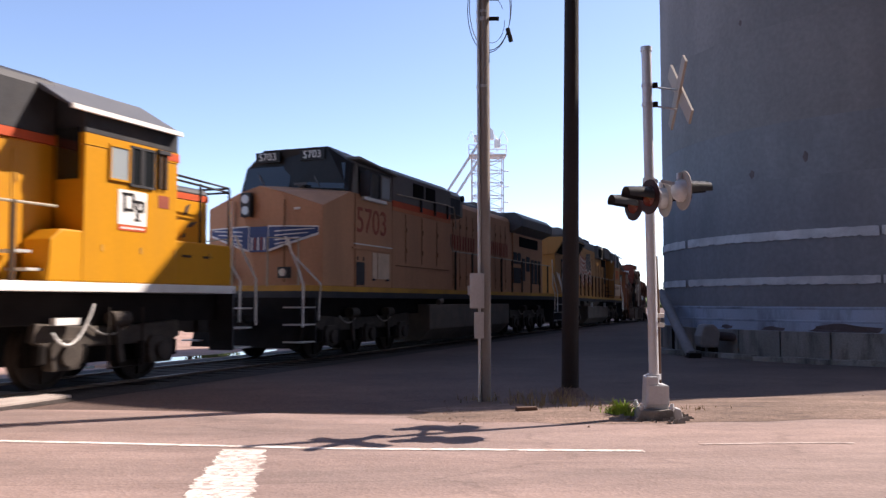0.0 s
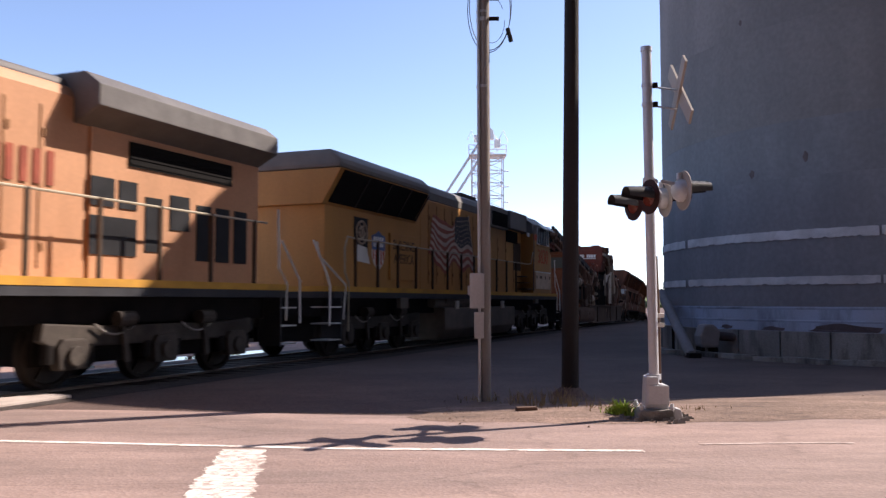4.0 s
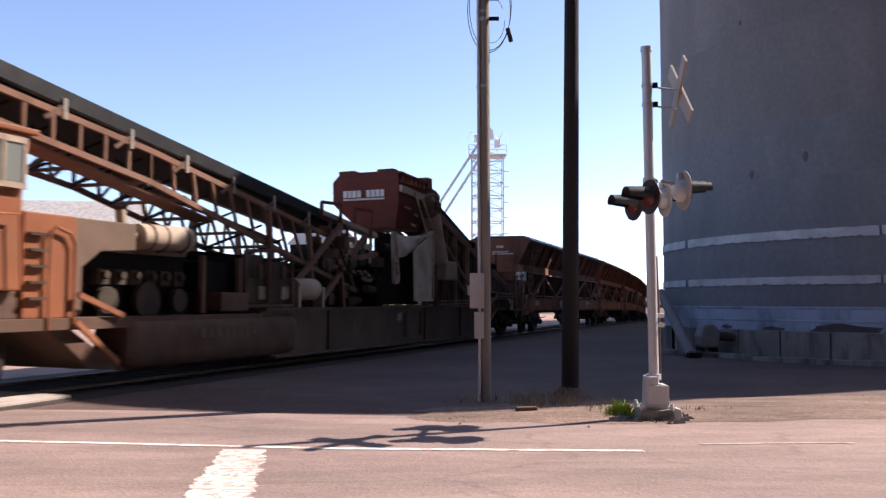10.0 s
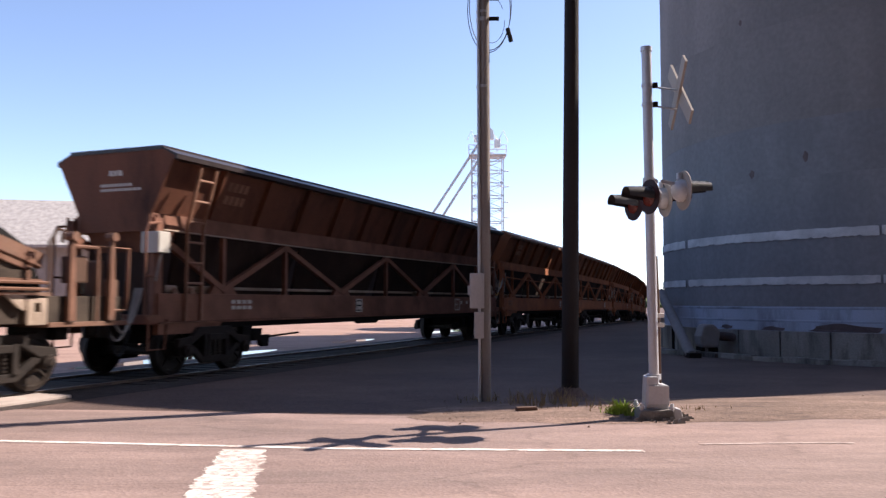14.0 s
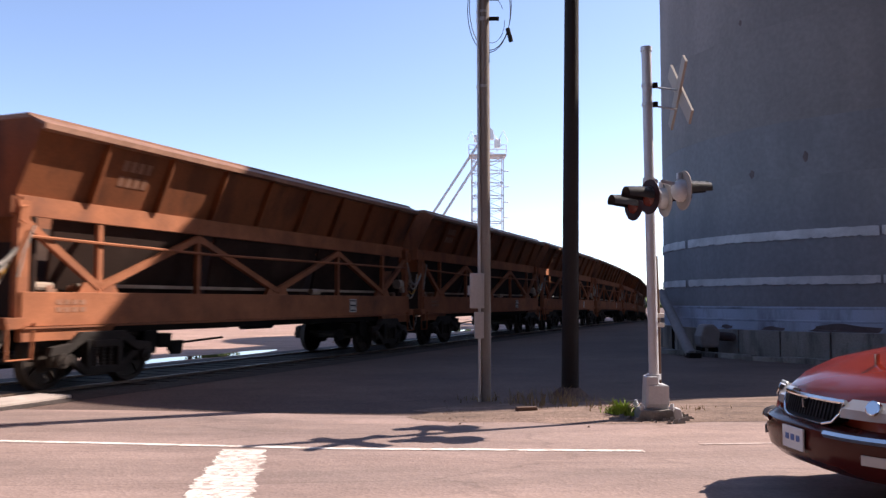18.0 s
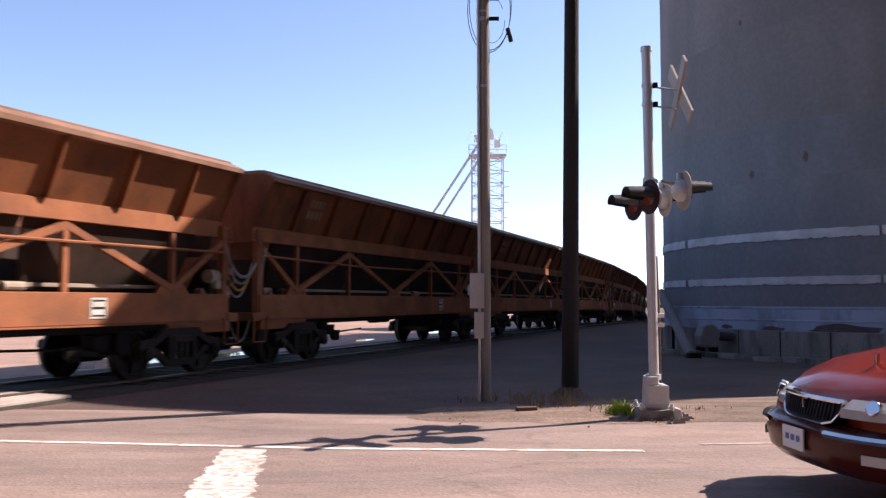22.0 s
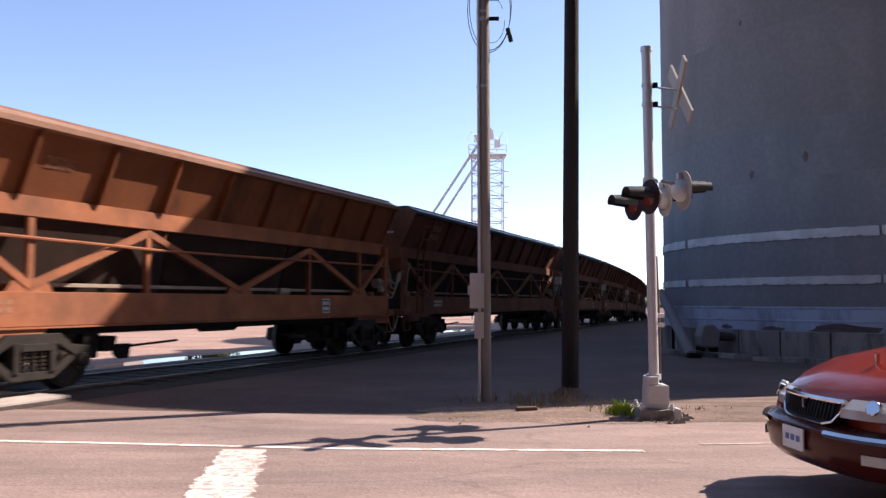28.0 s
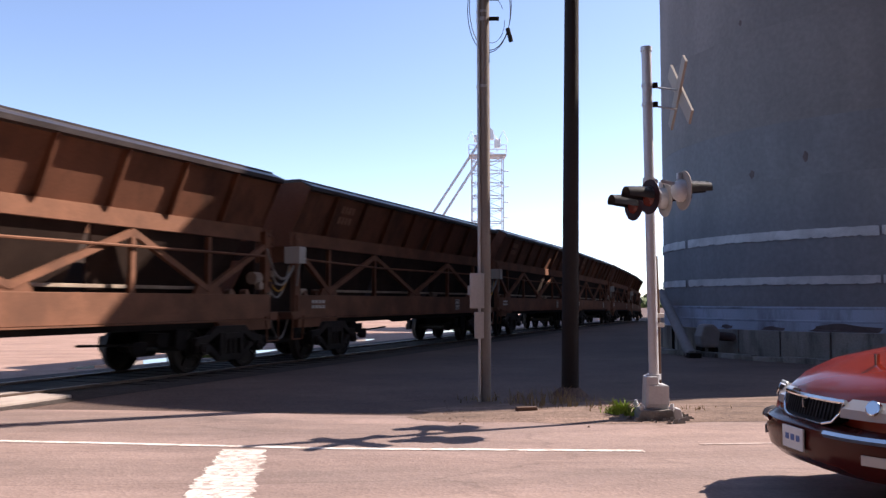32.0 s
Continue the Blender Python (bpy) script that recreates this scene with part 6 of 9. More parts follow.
def conveyor_car():
    o = thing("conveyor_car", "rust-brown unloading machine car with cab, conveyor boom and hopper", "rail car")
    # well frame
    for s in (-1, 1):
        bm = B()
        y = s * 1.32
        prism(bm, [(9.0, 0.2), (21.9, 0.2), (22.3, 0.6), (22.5, 1.1), (8.6, 1.1), (8.7, 0.4)], min(y, y - s * 0.14), max(y, y - s * 0.14))
        part("side_girder", bm, M_GIRDER, o, "deep dusty brown side girder", bevel=0.01)
        bm = B()
        box(bm, 8.6, 22.5, min(s * 1.18, s * 1.45), max(s * 1.18, s * 1.45), 1.1, 1.15)
        part("girder_flange", bm, M_GIRDER, o)
        bm = B()
        box(bm, 9.0, 21.9, min(s * 1.18, s * 1.42), max(s * 1.18, s * 1.42), 0.16, 0.2)
        part("girder_flange", bm, M_GIRDER, o)
    for x in (11.2, 16.6, 19.4):
        plate(o, "stiffener", x, x + 0.05, 0.22, 1.08, -1.32, 0.06, M_GIRDER)
    for x, w, z0, z1, m in ((14.85, 0.3, 0.75, 1.0, M_TAN), (15.2, 0.28, 0.3, 1.02, M_PANELDK), (16.25, 0.24, 0.34, 1.02, M_PANELDK), (12.6, 0.5, 0.55, 0.9, M_TANBR)):
        bm = B()
        prism(bm, [(x, z0 + 0.08), (x + w * 0.6, z0), (x + w, z0 + 0.1), (x + w * 0.94, z1), (x + 0.04, z1 - 0.05)], -1.327, -1.321)
        part("stain", bm, m, o, "stain on the side girder")
    bm = B()
    box(bm, 8.6, 22.4, -1.15, 1.15, 0.95, 1.08)
    part("deck", bm, M_BROWN, o)
    # front frame over the truck
    bm = B()
    box(bm, 0.4, 8.6, -1.4, 1.4, 0.88, 1.05)
    part("front_frame", bm, M_BROWN, o, bevel=0.01)
    bm = B()
    prism(bm, [(3.4, 1.0), (4.3, 0.3), (5.0, 0.22), (9.0, 0.22), (9.0, 0.4), (5.0, 0.45), (4.5, 0.55), (3.7, 1.05)], -1.25, 1.25)
    part("gooseneck", bm, M_BROWN, o, bevel=0.01)
    for x0, z0, x1, z1 in ((0.35, 1.05, 0.35, 2.3), (0.35, 2.3, 0.7, 2.3), (0.7, 2.3, 0.7, 1.05)):
        rail_tube(o, [(x0, -1.42, z0), (x1, -1.42, z1)], M_RUST2, 0.035, "rust-brown rail")
    # cab
    bm = B()
    loft(bm, [[(1.45, -1.45, 1.42), (2.9, -1.45, 1.42), (2.9, 1.45, 1.42), (1.45, 1.45, 1.42)], [(1.45, -1.45, 2.75), (2.9, -1.45, 2.75), (2.9, 1.45, 2.75), (1.45, 1.45, 2.75)], [(1.25, -1.5, 3.5), (2.95, -1.5, 3.5), (2.95, 1.5, 3.5), (1.25, 1.5, 3.5)]])
    cab = part("operator_cab", bm, M_CABRUST, o, "rust-orange operator cab", bevel=0.03)
    bm = B()
    box(bm, 1.15, 3.05, -1.56, 1.56, 3.5, 3.58)
    part("cab_roof", bm, M_CABRUST, o, bevel=0.02)
    for i in range(4):
        x = 1.52 + 0.34 * i
        f = plate(cab, "side_window", x, x + 0.29, 2.85, 3.38, -1.485, 0.03, M_GLASS2, "dusty cab window")
        for a, b in ((x - 0.04, x), (x + 0.29, x + 0.33)):
            plate(cab, "window_frame", a, b, 2.8, 3.43, -1.485, 0.05, M_TAN)
    for z in (2.8, 3.4):
        plate(cab, "window_rail", 1.48, 2.88, z - 0.04, z + 0.04, -1.485, 0.05, M_TAN)
    for y0, y1 in ((-1.25, -0.2), (0.0, 1.2)):
        bm = B()
        ring = [(1.41, y0, 2.85), (1.41, y1, 2.85), (1.28, y1, 3.35), (1.28, y0, 3.35)]
        loft(bm, [ring, [(x - 0.02, y, z) for x, y, z in ring]])
        part("front_window", bm, M_GLASS2, cab, "dusty front window")
    plate(cab, "emblem", 1.75, 1.87, 2.45, 2.6, -1.45, 0.006, M_WHITE, "small white emblem")
    for i, w in enumerate((0.34, 0.4, 0.28)):
        plate(cab, "lettering_bar", 1.9, 1.9 + w, 2.55 - 0.06 * i, 2.58 - 0.06 * i, -1.45, 0.005, M_WHITE, "white lettering")
    rail_tube(o, [(2.3, -1.5, 2.3), (2.3, -1.58, 2.4), (2.75, -1.58, 2.42), (2.8, -1.58, 1.5)], M_RUST2, 0.02, "grab rail")
    # platform and engine housing
    bm = B()
    box(bm, 0.6, 3.0, -1.3, 1.3, 1.05, 1.42)
    part("cab_base", bm, M_BROWN, o, bevel=0.02)
    bm = B()
    box(bm, 3.02, 3.93, -1.35, 1.35, 1.05, 2.5)
    part("access_cabinet", bm, M_CABRUST, o, "rust-brown cabinet behind the cab", bevel=0.02)
    for i in range(5):
        plate(o, "ladder_rung", 3.06, 3.34, 1.3 + 0.22 * i, 1.34 + 0.22 * i, -1.36, 0.07, M_PANELDK)
    rail_tube(o, [(3.4, -1.42, 0.9), (3.4, -1.42, 2.2), (3.5, -1.42, 2.32), (3.76, -1.42, 2.24), (3.84, -1.42, 2.1), (3.84, -1.42, 0.9)], M_RUST2, 0.025, "rust-brown grab rail")
    bm = B()
    prism(bm, [(3.95, 1.08), (4.1, 1.08), (4.1, 1.78), (4.46, 2.03), (5.2, 2.08), (5.2, 2.5), (3.95, 2.5)], -1.3, 1.2)
    part("engine_end", bm, M_TANBR, o, "dusty tan end of the engine housing", bevel=0.02)
    bm = B()
    prism(bm, [(5.2, 2.06), (6.95, 2.06), (7.05, 2.2), (7.0, 2.48), (5.2, 2.5)], -0.85, 1.2)
    hd = part("engine_hood", bm, M_TANBR, o, "dusty tan engine housing roof", bevel=0.02)
    for x in (5.6, 6.2, 6.8):
        plate(hd, "roof_rib", x, x + 0.06, 2.1, 2.46, -0.85, 0.03, M_BROWN)
    for x in (6.98, 8.05):
        bm = B()
        bar(bm, (x, -1.2, 1.08), (x, -1.2, 2.1), 0.1, 0.08)
        part("bay_post", bm, M_BROWN, o, "brown post of the engine bay")
    # engine block in near-black, which holds the shade of the open bay
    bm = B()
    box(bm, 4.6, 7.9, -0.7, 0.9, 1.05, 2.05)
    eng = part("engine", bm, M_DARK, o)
    for i in range(6):
        x = 4.85 + 0.36 * i
        bm = B()
        box(bm, x, x + 0.26, -0.86, -0.7, 1.55, 1.8)
        rod(bm, (x + 0.13, -0.85, 1.7), (x + 0.13, -0.95, 1.7), 0.07, 8)
        part("cylinder_head", bm, M_PANELDK, eng, bevel=0.012)
    for x, r in ((5.0, 0.22), (5.9, 0.3), (6.7, 0.2)):
        bm = B()
        rod(bm, (x, -0.86, 1.3), (x, -0.96, 1.3), r, 16)
        part("pulley", bm, M_PANELDK, eng, bevel=0.01)
    bm = B()
    box(bm, 7.1, 8.0, -1.0, -0.4, 1.45, 2.0)
    part("radiator_core", bm, M_SCREEN, o, "dark radiator core", bevel=0.01)
    bm = B()
    rod(bm, (5.42, -1.1, 2.33), (6.66, -1.1, 2.36), 0.215, 20)
    mu = part("muffler", bm, M_TAN, o, "tan cylindrical muffler", bevel=0.03, smooth=True)
    for x in (5.62, 5.95, 6.45):
        bm = B()
        rod(bm, (x, -1.1, 2.34), (x + 0.05, -1.1, 2.34), 0.226, 20)
        part("strap", bm, M_BROWN, mu)
    rail_tube(o, [(5.45, -1.1, 2.33), (5.25, -1.12, 2.33), (5.1, -1.14, 2.38), (5.03, -1.15, 2.5), (5.0, -1.15, 2.72)], M_TAN, 0.085, "bent exhaust pipe", "exhaust_pipe")
    bm = B()
    rings = []
    for x, k in ((4.95, 0.8), (5.02, 0.93), (5.15, 1.0), (9.55, 1.0), (9.72, 0.95), (9.8, 0.82)):
        ring = []
        for i in range(28):
            c, d = math.cos(2 * math.pi * i / 28), math.sin(2 * math.pi * i / 28)
            ring.append((x, -1.06 + 0.42 * k * math.copysign(abs(c) ** 0.6, c), 0.63 + 0.42 * k * math.copysign(abs(d) ** 0.6, d)))
        rings.append(ring)
    loft(bm, rings)
    ft = part("fuel_tank", bm, M_BROWN, o, "rounded dusty brown fuel tank", smooth=True)
    word_bars(ft, 6.6, 8.3, 0.66, 0.84, -1.485, 8, M_TANBR, "faint pale lettering on the tank", 0.3)
    for a, b in (((3.85, 1.0), (4.7, 0.36)), ((3.9, 1.38), (4.8, 1.06))):
        bm = B()
        bar(bm, (a[0], -1.45, a[1]), (b[0], -1.45, b[1]), 0.08, 0.06)
        part("brace", bm, M_RUST2, o)
    # mesh-sided control box
    bm = B()
    box(bm, 8.3, 9.7, -1.1, 0.6, 1.15, 2.15)
    part("control_cabinet", bm, M_DARK, o)
    for a, b in (((8.2, 1.14), (8.2, 2.25)), ((8.2, 2.25), (9.3, 2.3)), ((9.3, 2.3), (9.85, 2.15)), ((9.85, 2.15), (9.85, 1.14)), ((9.0, 1.14), (9.0, 2.28)), ((8.2, 1.2), (9.85, 1.2))):
        bm = B()
        bar(bm, (a[0], -1.25, a[1]), (b[0], -1.25, b[1]), 0.07, 0.05)
        part("cage_frame", bm, M_BROWN, o, "brown cage frame")
    for x0, x1, z1 in ((8.25, 8.97, 2.2), (9.03, 9.8, 2.08)):
        dw = plate(o, "control_panel", x0, x1, 1.25, z1, -1.12, 0.01, M_CAGE, "grimy control panel behind the cage with shade in its colour")
        for k in range(4):
            u = x0 + 0.08 + (x1 - x0 - 0.3) * (k % 2)
            v = 1.32 + 0.42 * (k // 2)
            plate(dw, "panel_box", u, u + 0.2 + 0.05 * (k % 3), v, v + 0.26, -1.13, 0.05, (M_BROWN, M_TAN, M_PANELDK, M_BROWN)[k], bevel=0.01)
        for i in range(7):
            rail_tube(o, [(x0 + (x1 - x0) * (i + 0.5) / 7, -1.25, 1.22), (x0 + (x1 - x0) * (i + 0.5) / 7, -1.25, z1)], M_BROWN, 0.006, "", "cage_wire")
    bm = B()
    box(bm, 7.4, 8.25, -1.3, -0.6, 1.1, 1.45)
    part("tool_box", bm, M_BROWN, o, "brown tool box", bevel=0.02)
    # discharge boom
    for y in (-0.85, 0.85):
        truss_boom(o, (1.3, 4.42), (6.0, 3.83), (1.3, 4.0), (6.0, 3.3), y, 9, M_BOOM, 0.065, y > 0)
        truss_boom(o, (6.0, 3.83), (12.6, 2.72), (6.0, 3.3), (13.4, 1.55), y, 12, M_BOOM, 0.065, y > 0)
    for i in range(13):
        f = i / 13
        bm = B()
        x = 1.3 + 12.1 * f
        z = boom_low(x)
        bar(bm, (x, -0.85, z), (x, 0.85, z), 0.06, 0.06)
        part("cross_tie", bm, M_BOOM, o)
        bm = B()
        x2 = 1.3 + 12.1 * (f + 1 / 13)
        z2 = boom_low(x2)
        bar(bm, (x, -0.85, z), (x2, 0.85, z2), 0.045, 0.045)
        part("cross_brace", bm, M_DARK, o)
        for y0, y1 in ((-0.8, 0.3), (0.8, -0.3)):
            bm = B()
            bar(bm, (x, y0, z + 0.02), ((x + x2) / 2, y1, z + 0.5), 0.04, 0.04)
            part("web_strut", bm, M_DARK, o)
    bm = B()
    prism(bm, [(3.0, boom_low(3.0) - 0.05), (7.8, boom_low(7.8) - 0.05), (7.8, boom_low(7.8) - 0.09), (3.0, boom_low(3.0) - 0.09)], -0.8, -0.35)
    part("belly_pan", bm, M_BOOM, o, "brown sheet under the boom")
    # dark blocks added to fill sky gaps, standing for machinery behind the boom
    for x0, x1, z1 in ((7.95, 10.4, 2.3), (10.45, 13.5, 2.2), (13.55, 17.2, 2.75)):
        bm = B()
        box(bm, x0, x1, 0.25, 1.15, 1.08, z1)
        part("machine_housing", bm, M_DARK, o, "added dark block filling the gaps behind the boom", bevel=0.02)
    # belt loop
    bm = B()
    up = [(12.9, 3.16), (8.0, 3.86), (4.0, 4.42), (1.3, 4.78)]
    head = [(1.05 + 0.29 * math.cos(a), 4.42 + 0.29 * math.sin(a)) for a in [radians(v) for v in range(75, 300, 25)]]
    low = [(1.4, 4.36), (4.0, 4.24), (8.0, 3.68), (12.9, 2.97)]
    prism(bm, up + head + low, -0.66, 0.66)
    part("belt", bm, M_RUBBER, o, "black rubber conveyor belt", bevel=0.02)
    for s in (-1, 1):
        bm = B()
        prism(bm, [(12.9, 3.02), (1.3, 4.6), (1.3, 4.84), (12.9, 3.24)], min(s * 0.74, s * 0.86), max(s * 0.74, s * 0.86))
        part("belt_skirt", bm, M_BLACK, o, "dark belt edge guard")
    for i in range(8):
        x = 2.7 + i * 1.4
        z = 4.7 - (x - 1.3) * 0.146
        bm = B()
        bar(bm, (x, -0.89, z - 0.3), (x, -0.89, z + 0.02), 0.065, 0.03)
        part("idler_bracket", bm, M_HOSE, o, "tan idler bracket")
        bm = B()
        bar(bm, (x - 0.05, -0.88, z - 0.12), (x - 0.36, -0.88, z - 0.34), 0.06, 0.03)
        part("idler_stay", bm, M_BROWN, o)
    bm = B()
    rod(bm, (1.05, -0.74, 4.42), (1.05, 0.74, 4.42), 0.275, 24)
    part("head_pulley", bm, M_RUBBER, o, "large head pulley", smooth=True)
    bm = B()
    box(bm, 1.2, 1.62, -0.93, -0.74, 4.2, 4.66)
    rod(bm, (1.12, -0.74, 4.42), (1.12, -0.98, 4.42), 0.17, 14)
    rod(bm, (1.12, -0.98, 4.42), (1.12, -1.06, 4.42), 0.09, 10)
    bar(bm, (1.1, -0.86, 4.1), (1.75, -0.86, 4.72), 0.1, 0.06)
    part("head_bearing", bm, M_BOOM, o, "pulley bearing block", bevel=0.02)
    bm = B()
    prism(bm, [(0.55, 4.0), (1.5, 4.1), (1.6, 3.98), (0.7, 3.9)], -0.8, 0.8)
    part("scraper_tray", bm, M_MAROON, o)
    for y in (-0.85, 0.85):
        truss_boom(o, (0.1, 3.98), (1.3, 3.98), (0.3, 3.8), (1.5, 3.7), y, 3, M_MAROON, 0.045)
    bm = B()
    rod(bm, (0.06, -0.95, 3.96), (0.06, 0.95, 3.96), 0.05, 8)
    part("spray_bar", bm, M_DARK, o)
    # boom supports
    for x, zt in ((9.6, 2.45), (11.2, 2.2), (12.6, 1.9)):
        for s in (-1, 1):
            bm = B()
            bar(bm, (x, s * 0.95, 1.1), (x - 0.2, s * 0.95, zt + 0.7), 0.1, 0.1)
            part("boom_support", bm, M_BOOM, o)
    for a, b in (((10.0, 1.4), (12.4, 3.1)), ((11.5, 1.3), (13.6, 2.9)), ((12.2, 2.2), (14.3, 2.5))):
        bm = B()
        bar(bm, (a[0], -1.0, a[1]), (b[0], -1.0, b[1]), 0.12, 0.08)
        part("brace", bm, M_BOOM, o)
    for x in (11.56, 13.15):
        for p, q in (((x, 3.2), (x, 3.56)), ((x, 3.56), (x + 0.9, 3.6)), ((x + 0.9, 3.6), (x + 0.9, 2.86))):
            bm = B()
            bar(bm, (p[0], -0.95, p[1]), (q[0], -0.95, q[1]), 0.07, 0.06)
            part("guard_rail", bm, M_MAROON, o, "maroon guard rail")
    # return idlers under the loading stretch of the belt
    for i in range(6):
        x = 11.9 + 0.42 * i
        bm = B()
        bar(bm, (x, -0.95, 2.55 - 0.06 * i), (x + 0.05, -0.95, 3.2 - 0.06 * i), 0.07, 0.05)
        rod(bm, (x, -1.0, 2.98 - 0.06 * i), (x, -0.7, 2.98 - 0.06 * i), 0.07, 10)
        part("loading_idler", bm, M_TAN if i % 2 else M_BROWN, o, "dusty loading idler")
    bm = B()
    prism(bm, [(11.6, 3.3), (14.6, 2.92), (14.6, 3.06), (11.6, 3.42)], -0.9, -0.6)
    part("spilled_ballast", bm, M_TAN, o, "dusty stone lying on the belt", bevel=0.03)
    bm = B()
    rod(bm, (10.3, -0.95, 1.55), (11.2, -0.95, 1.55), 0.24, 16)
    part("hydraulic_tank", bm, M_TAN, o, "tan round tank", bevel=0.02, smooth=True)
    for x in (10.25, 11.25):
        bm = B()
        box(bm, x - 0.05, x + 0.05, -1.2, -0.7, 1.15, 1.6)
        part("tank_stand", bm, M_TAN, o)
    # drive clutter
    rnd = random.Random(8)
    for i in range(34):
        x, z, y = rnd.uniform(11.4, 15.0), rnd.uniform(1.2, 2.7), rnd.uniform(-1.1, -0.4)
        bm = B()
        k = rnd.random()
        if k < 0.5:
            rod(bm, (x, y, z), (x + rnd.uniform(0.2, 0.5), y, z + rnd.uniform(-0.05, 0.05)), rnd.uniform(0.08, 0.16), 12)
        else:
            w, h = rnd.uniform(0.12, 0.3), rnd.uniform(0.1, 0.3)
            box(bm, x, x + w, y - 0.15, y + 0.15, z, z + h)
        part("drive_unit", bm, rnd.choice((M_TAN, M_BROWN, M_PANELDK, M_PANELDK, M_BROWN)), o, bevel=0.015)
    for i in range(7):
        x = 11.8 + 0.45 * i
        rail_tube(o, sag((x, -1.05, 2.6 - 0.1 * i), (x + 1.0, -1.05, 2.0), 0.25), M_RUBBER, 0.022, "", "hydraulic_hose")
    # receiving hopper
    bm = B()
    loft(bm, [[(15.72, -0.86, 3.3), (17.2, -0.86, 3.3), (17.2, 0.3, 3.3), (15.72, 0.3, 3.3)], [(15.58, -1.02, 4.0), (17.6, -1.02, 4.0), (17.6, 1.02, 4.0), (15.58, 1.02, 4.0)],
              [(15.56, -1.03, 4.62), (17.6, -1.03, 4.62), (17.6, 1.03, 4.62), (15.56, 1.03, 4.62)], [(15.62, -0.96, 4.88), (17.5, -0.96, 4.78), (17.5, 0.8, 4.78), (15.62, 0.8, 4.88)]])
    rh = part("receiving_hopper", bm, M_MAROON, o, "maroon receiving hopper", bevel=0.02)
    bm = B()
    prism(bm, [(15.58, 4.28), (17.6, 4.16), (17.6, 4.33), (15.58, 4.46)], -1.13, -1.035)
    part("hopper_rail", bm, M_TAN, rh, "tan side rail")
    for i in range(7):
        x = 15.62 + 0.28 * i
        bm = B()
        prism(bm, [(x, 4.54), (x + 0.25, 4.53), (x + 0.125, 4.76)], -1.1, -1.035)
        part("gusset", bm, M_RUST2, rh)
    bm = B()
    prism(bm, [(15.58, 4.78), (17.55, 4.7), (17.55, 4.76), (15.58, 4.84)], -1.1, -0.94)
    part("hopper_lip", bm, M_MAROON, rh)
    for x, z, l, w in ((15.95, 3.9, 0.34, 0.05), (16.6, 3.75, 0.2, 0.08), (16.4, 3.45, 0.26, 0.07)):
        bm = B()
        bar(bm, (x, -1.03, z), (x + l, -1.05, z - 0.04), w, 0.02)
        part("scraped_patch", bm, M_TAN, rh, "scraped pale patch")
    for z, h, n in ((4.17, 0.19, 9), (4.09, 0.045, 14)):
        for i in range(n):
            w = 1.3 / n
            y = 0.68 - i * w
            if z > 4.1 and i == 4:
                continue
            bm = B()
            box(bm, 15.545, 15.6, y - w * 0.8, y, z, z + h)
            part("lettering_bar", bm, M_WHITE, rh, "white lettering on the hopper")
    for y in (-0.9, 0.3):
        bm = B()
        box(bm, 15.68, 16.0, y + 0.1, y + 0.6, 4.84, 4.95)
        part("lid_hinge", bm, M_MAROON, rh, bevel=0.02)
    bm = B()
    box(bm, 17.3, 17.65, -1.15, -0.75, 4.55, 4.9)
    part("motor", bm, M_BROWN, o, bevel=0.03)
    # canvas skirts with their folds, and the slotted arm
    def fold(u, v, k):
        return 0.035 * math.sin(7.0 * u + 5.0 * v + k) + 0.022 * math.sin(17.0 * u - 6.0 * v + 2 * k) + 0.012 * math.sin(31.0 * u + 23.0 * v)
    bm = B()
    rows = []
    for k in range(13):
        v = k / 12
        row = []
        for i in range(29):
            u = i / 28
            x = 14.92 + 2.36 * u
            top = 3.1 + 0.22 * u - 0.12 * math.sin(math.pi * u)
            low = 2.38 + 0.1 * min(u / 0.3, 1) + 0.82 * max(u - 0.3, 0) / 0.7
            row.append((x, -1.16 - fold(u, v + 0.8 * u, 1) - 0.05 * math.sin(math.pi * v) - 0.1 * u, top + (low - top) * v + 0.02 * math.sin(9 * u) * v))
        rows.append(row)
    loft(bm, rows, closed=False)
    part("canvas_apron", bm, M_CANVAS, o, "sagging crumpled pale canvas apron", smooth=True)
    bm = B()
    rows = []
    for k in range(13):
        v = k / 12
        row = []
        for i in range(25):
            u = i / 24
            cut = 0.09 * max(0, 1 - min(u, 1 - u) / 0.06) ** 2
            top, low = 2.64 + 0.68 * u, 1.29 + cut
            row.append((15.9 + 1.4 * u + 0.02 * math.sin(5 * v), -1.31 - 0.6 * fold(1.3 * u, 0.12 * v, 2), top + (low - top) * v))
        rows.append(row)
    loft(bm, rows, closed=False)
    cc = part("canvas_curtain", bm, M_CANVAS, o, "pale dusty canvas curtain with upright folds", smooth=True)
    bm = B()
    tube(bm, [(15.88, -1.33, 2.64), (15.92, -1.33, 1.42), (16.0, -1.33, 1.3), (17.24, -1.33, 1.3), (17.31, -1.33, 1.4), (17.31, -1.33, 3.3), (16.6, -1.35, 2.98), (15.88, -1.33, 2.64)], 0.022, 6)
    part("hem", bm, M_CANVAS, cc, "rolled hem", smooth=True)
    arm = None
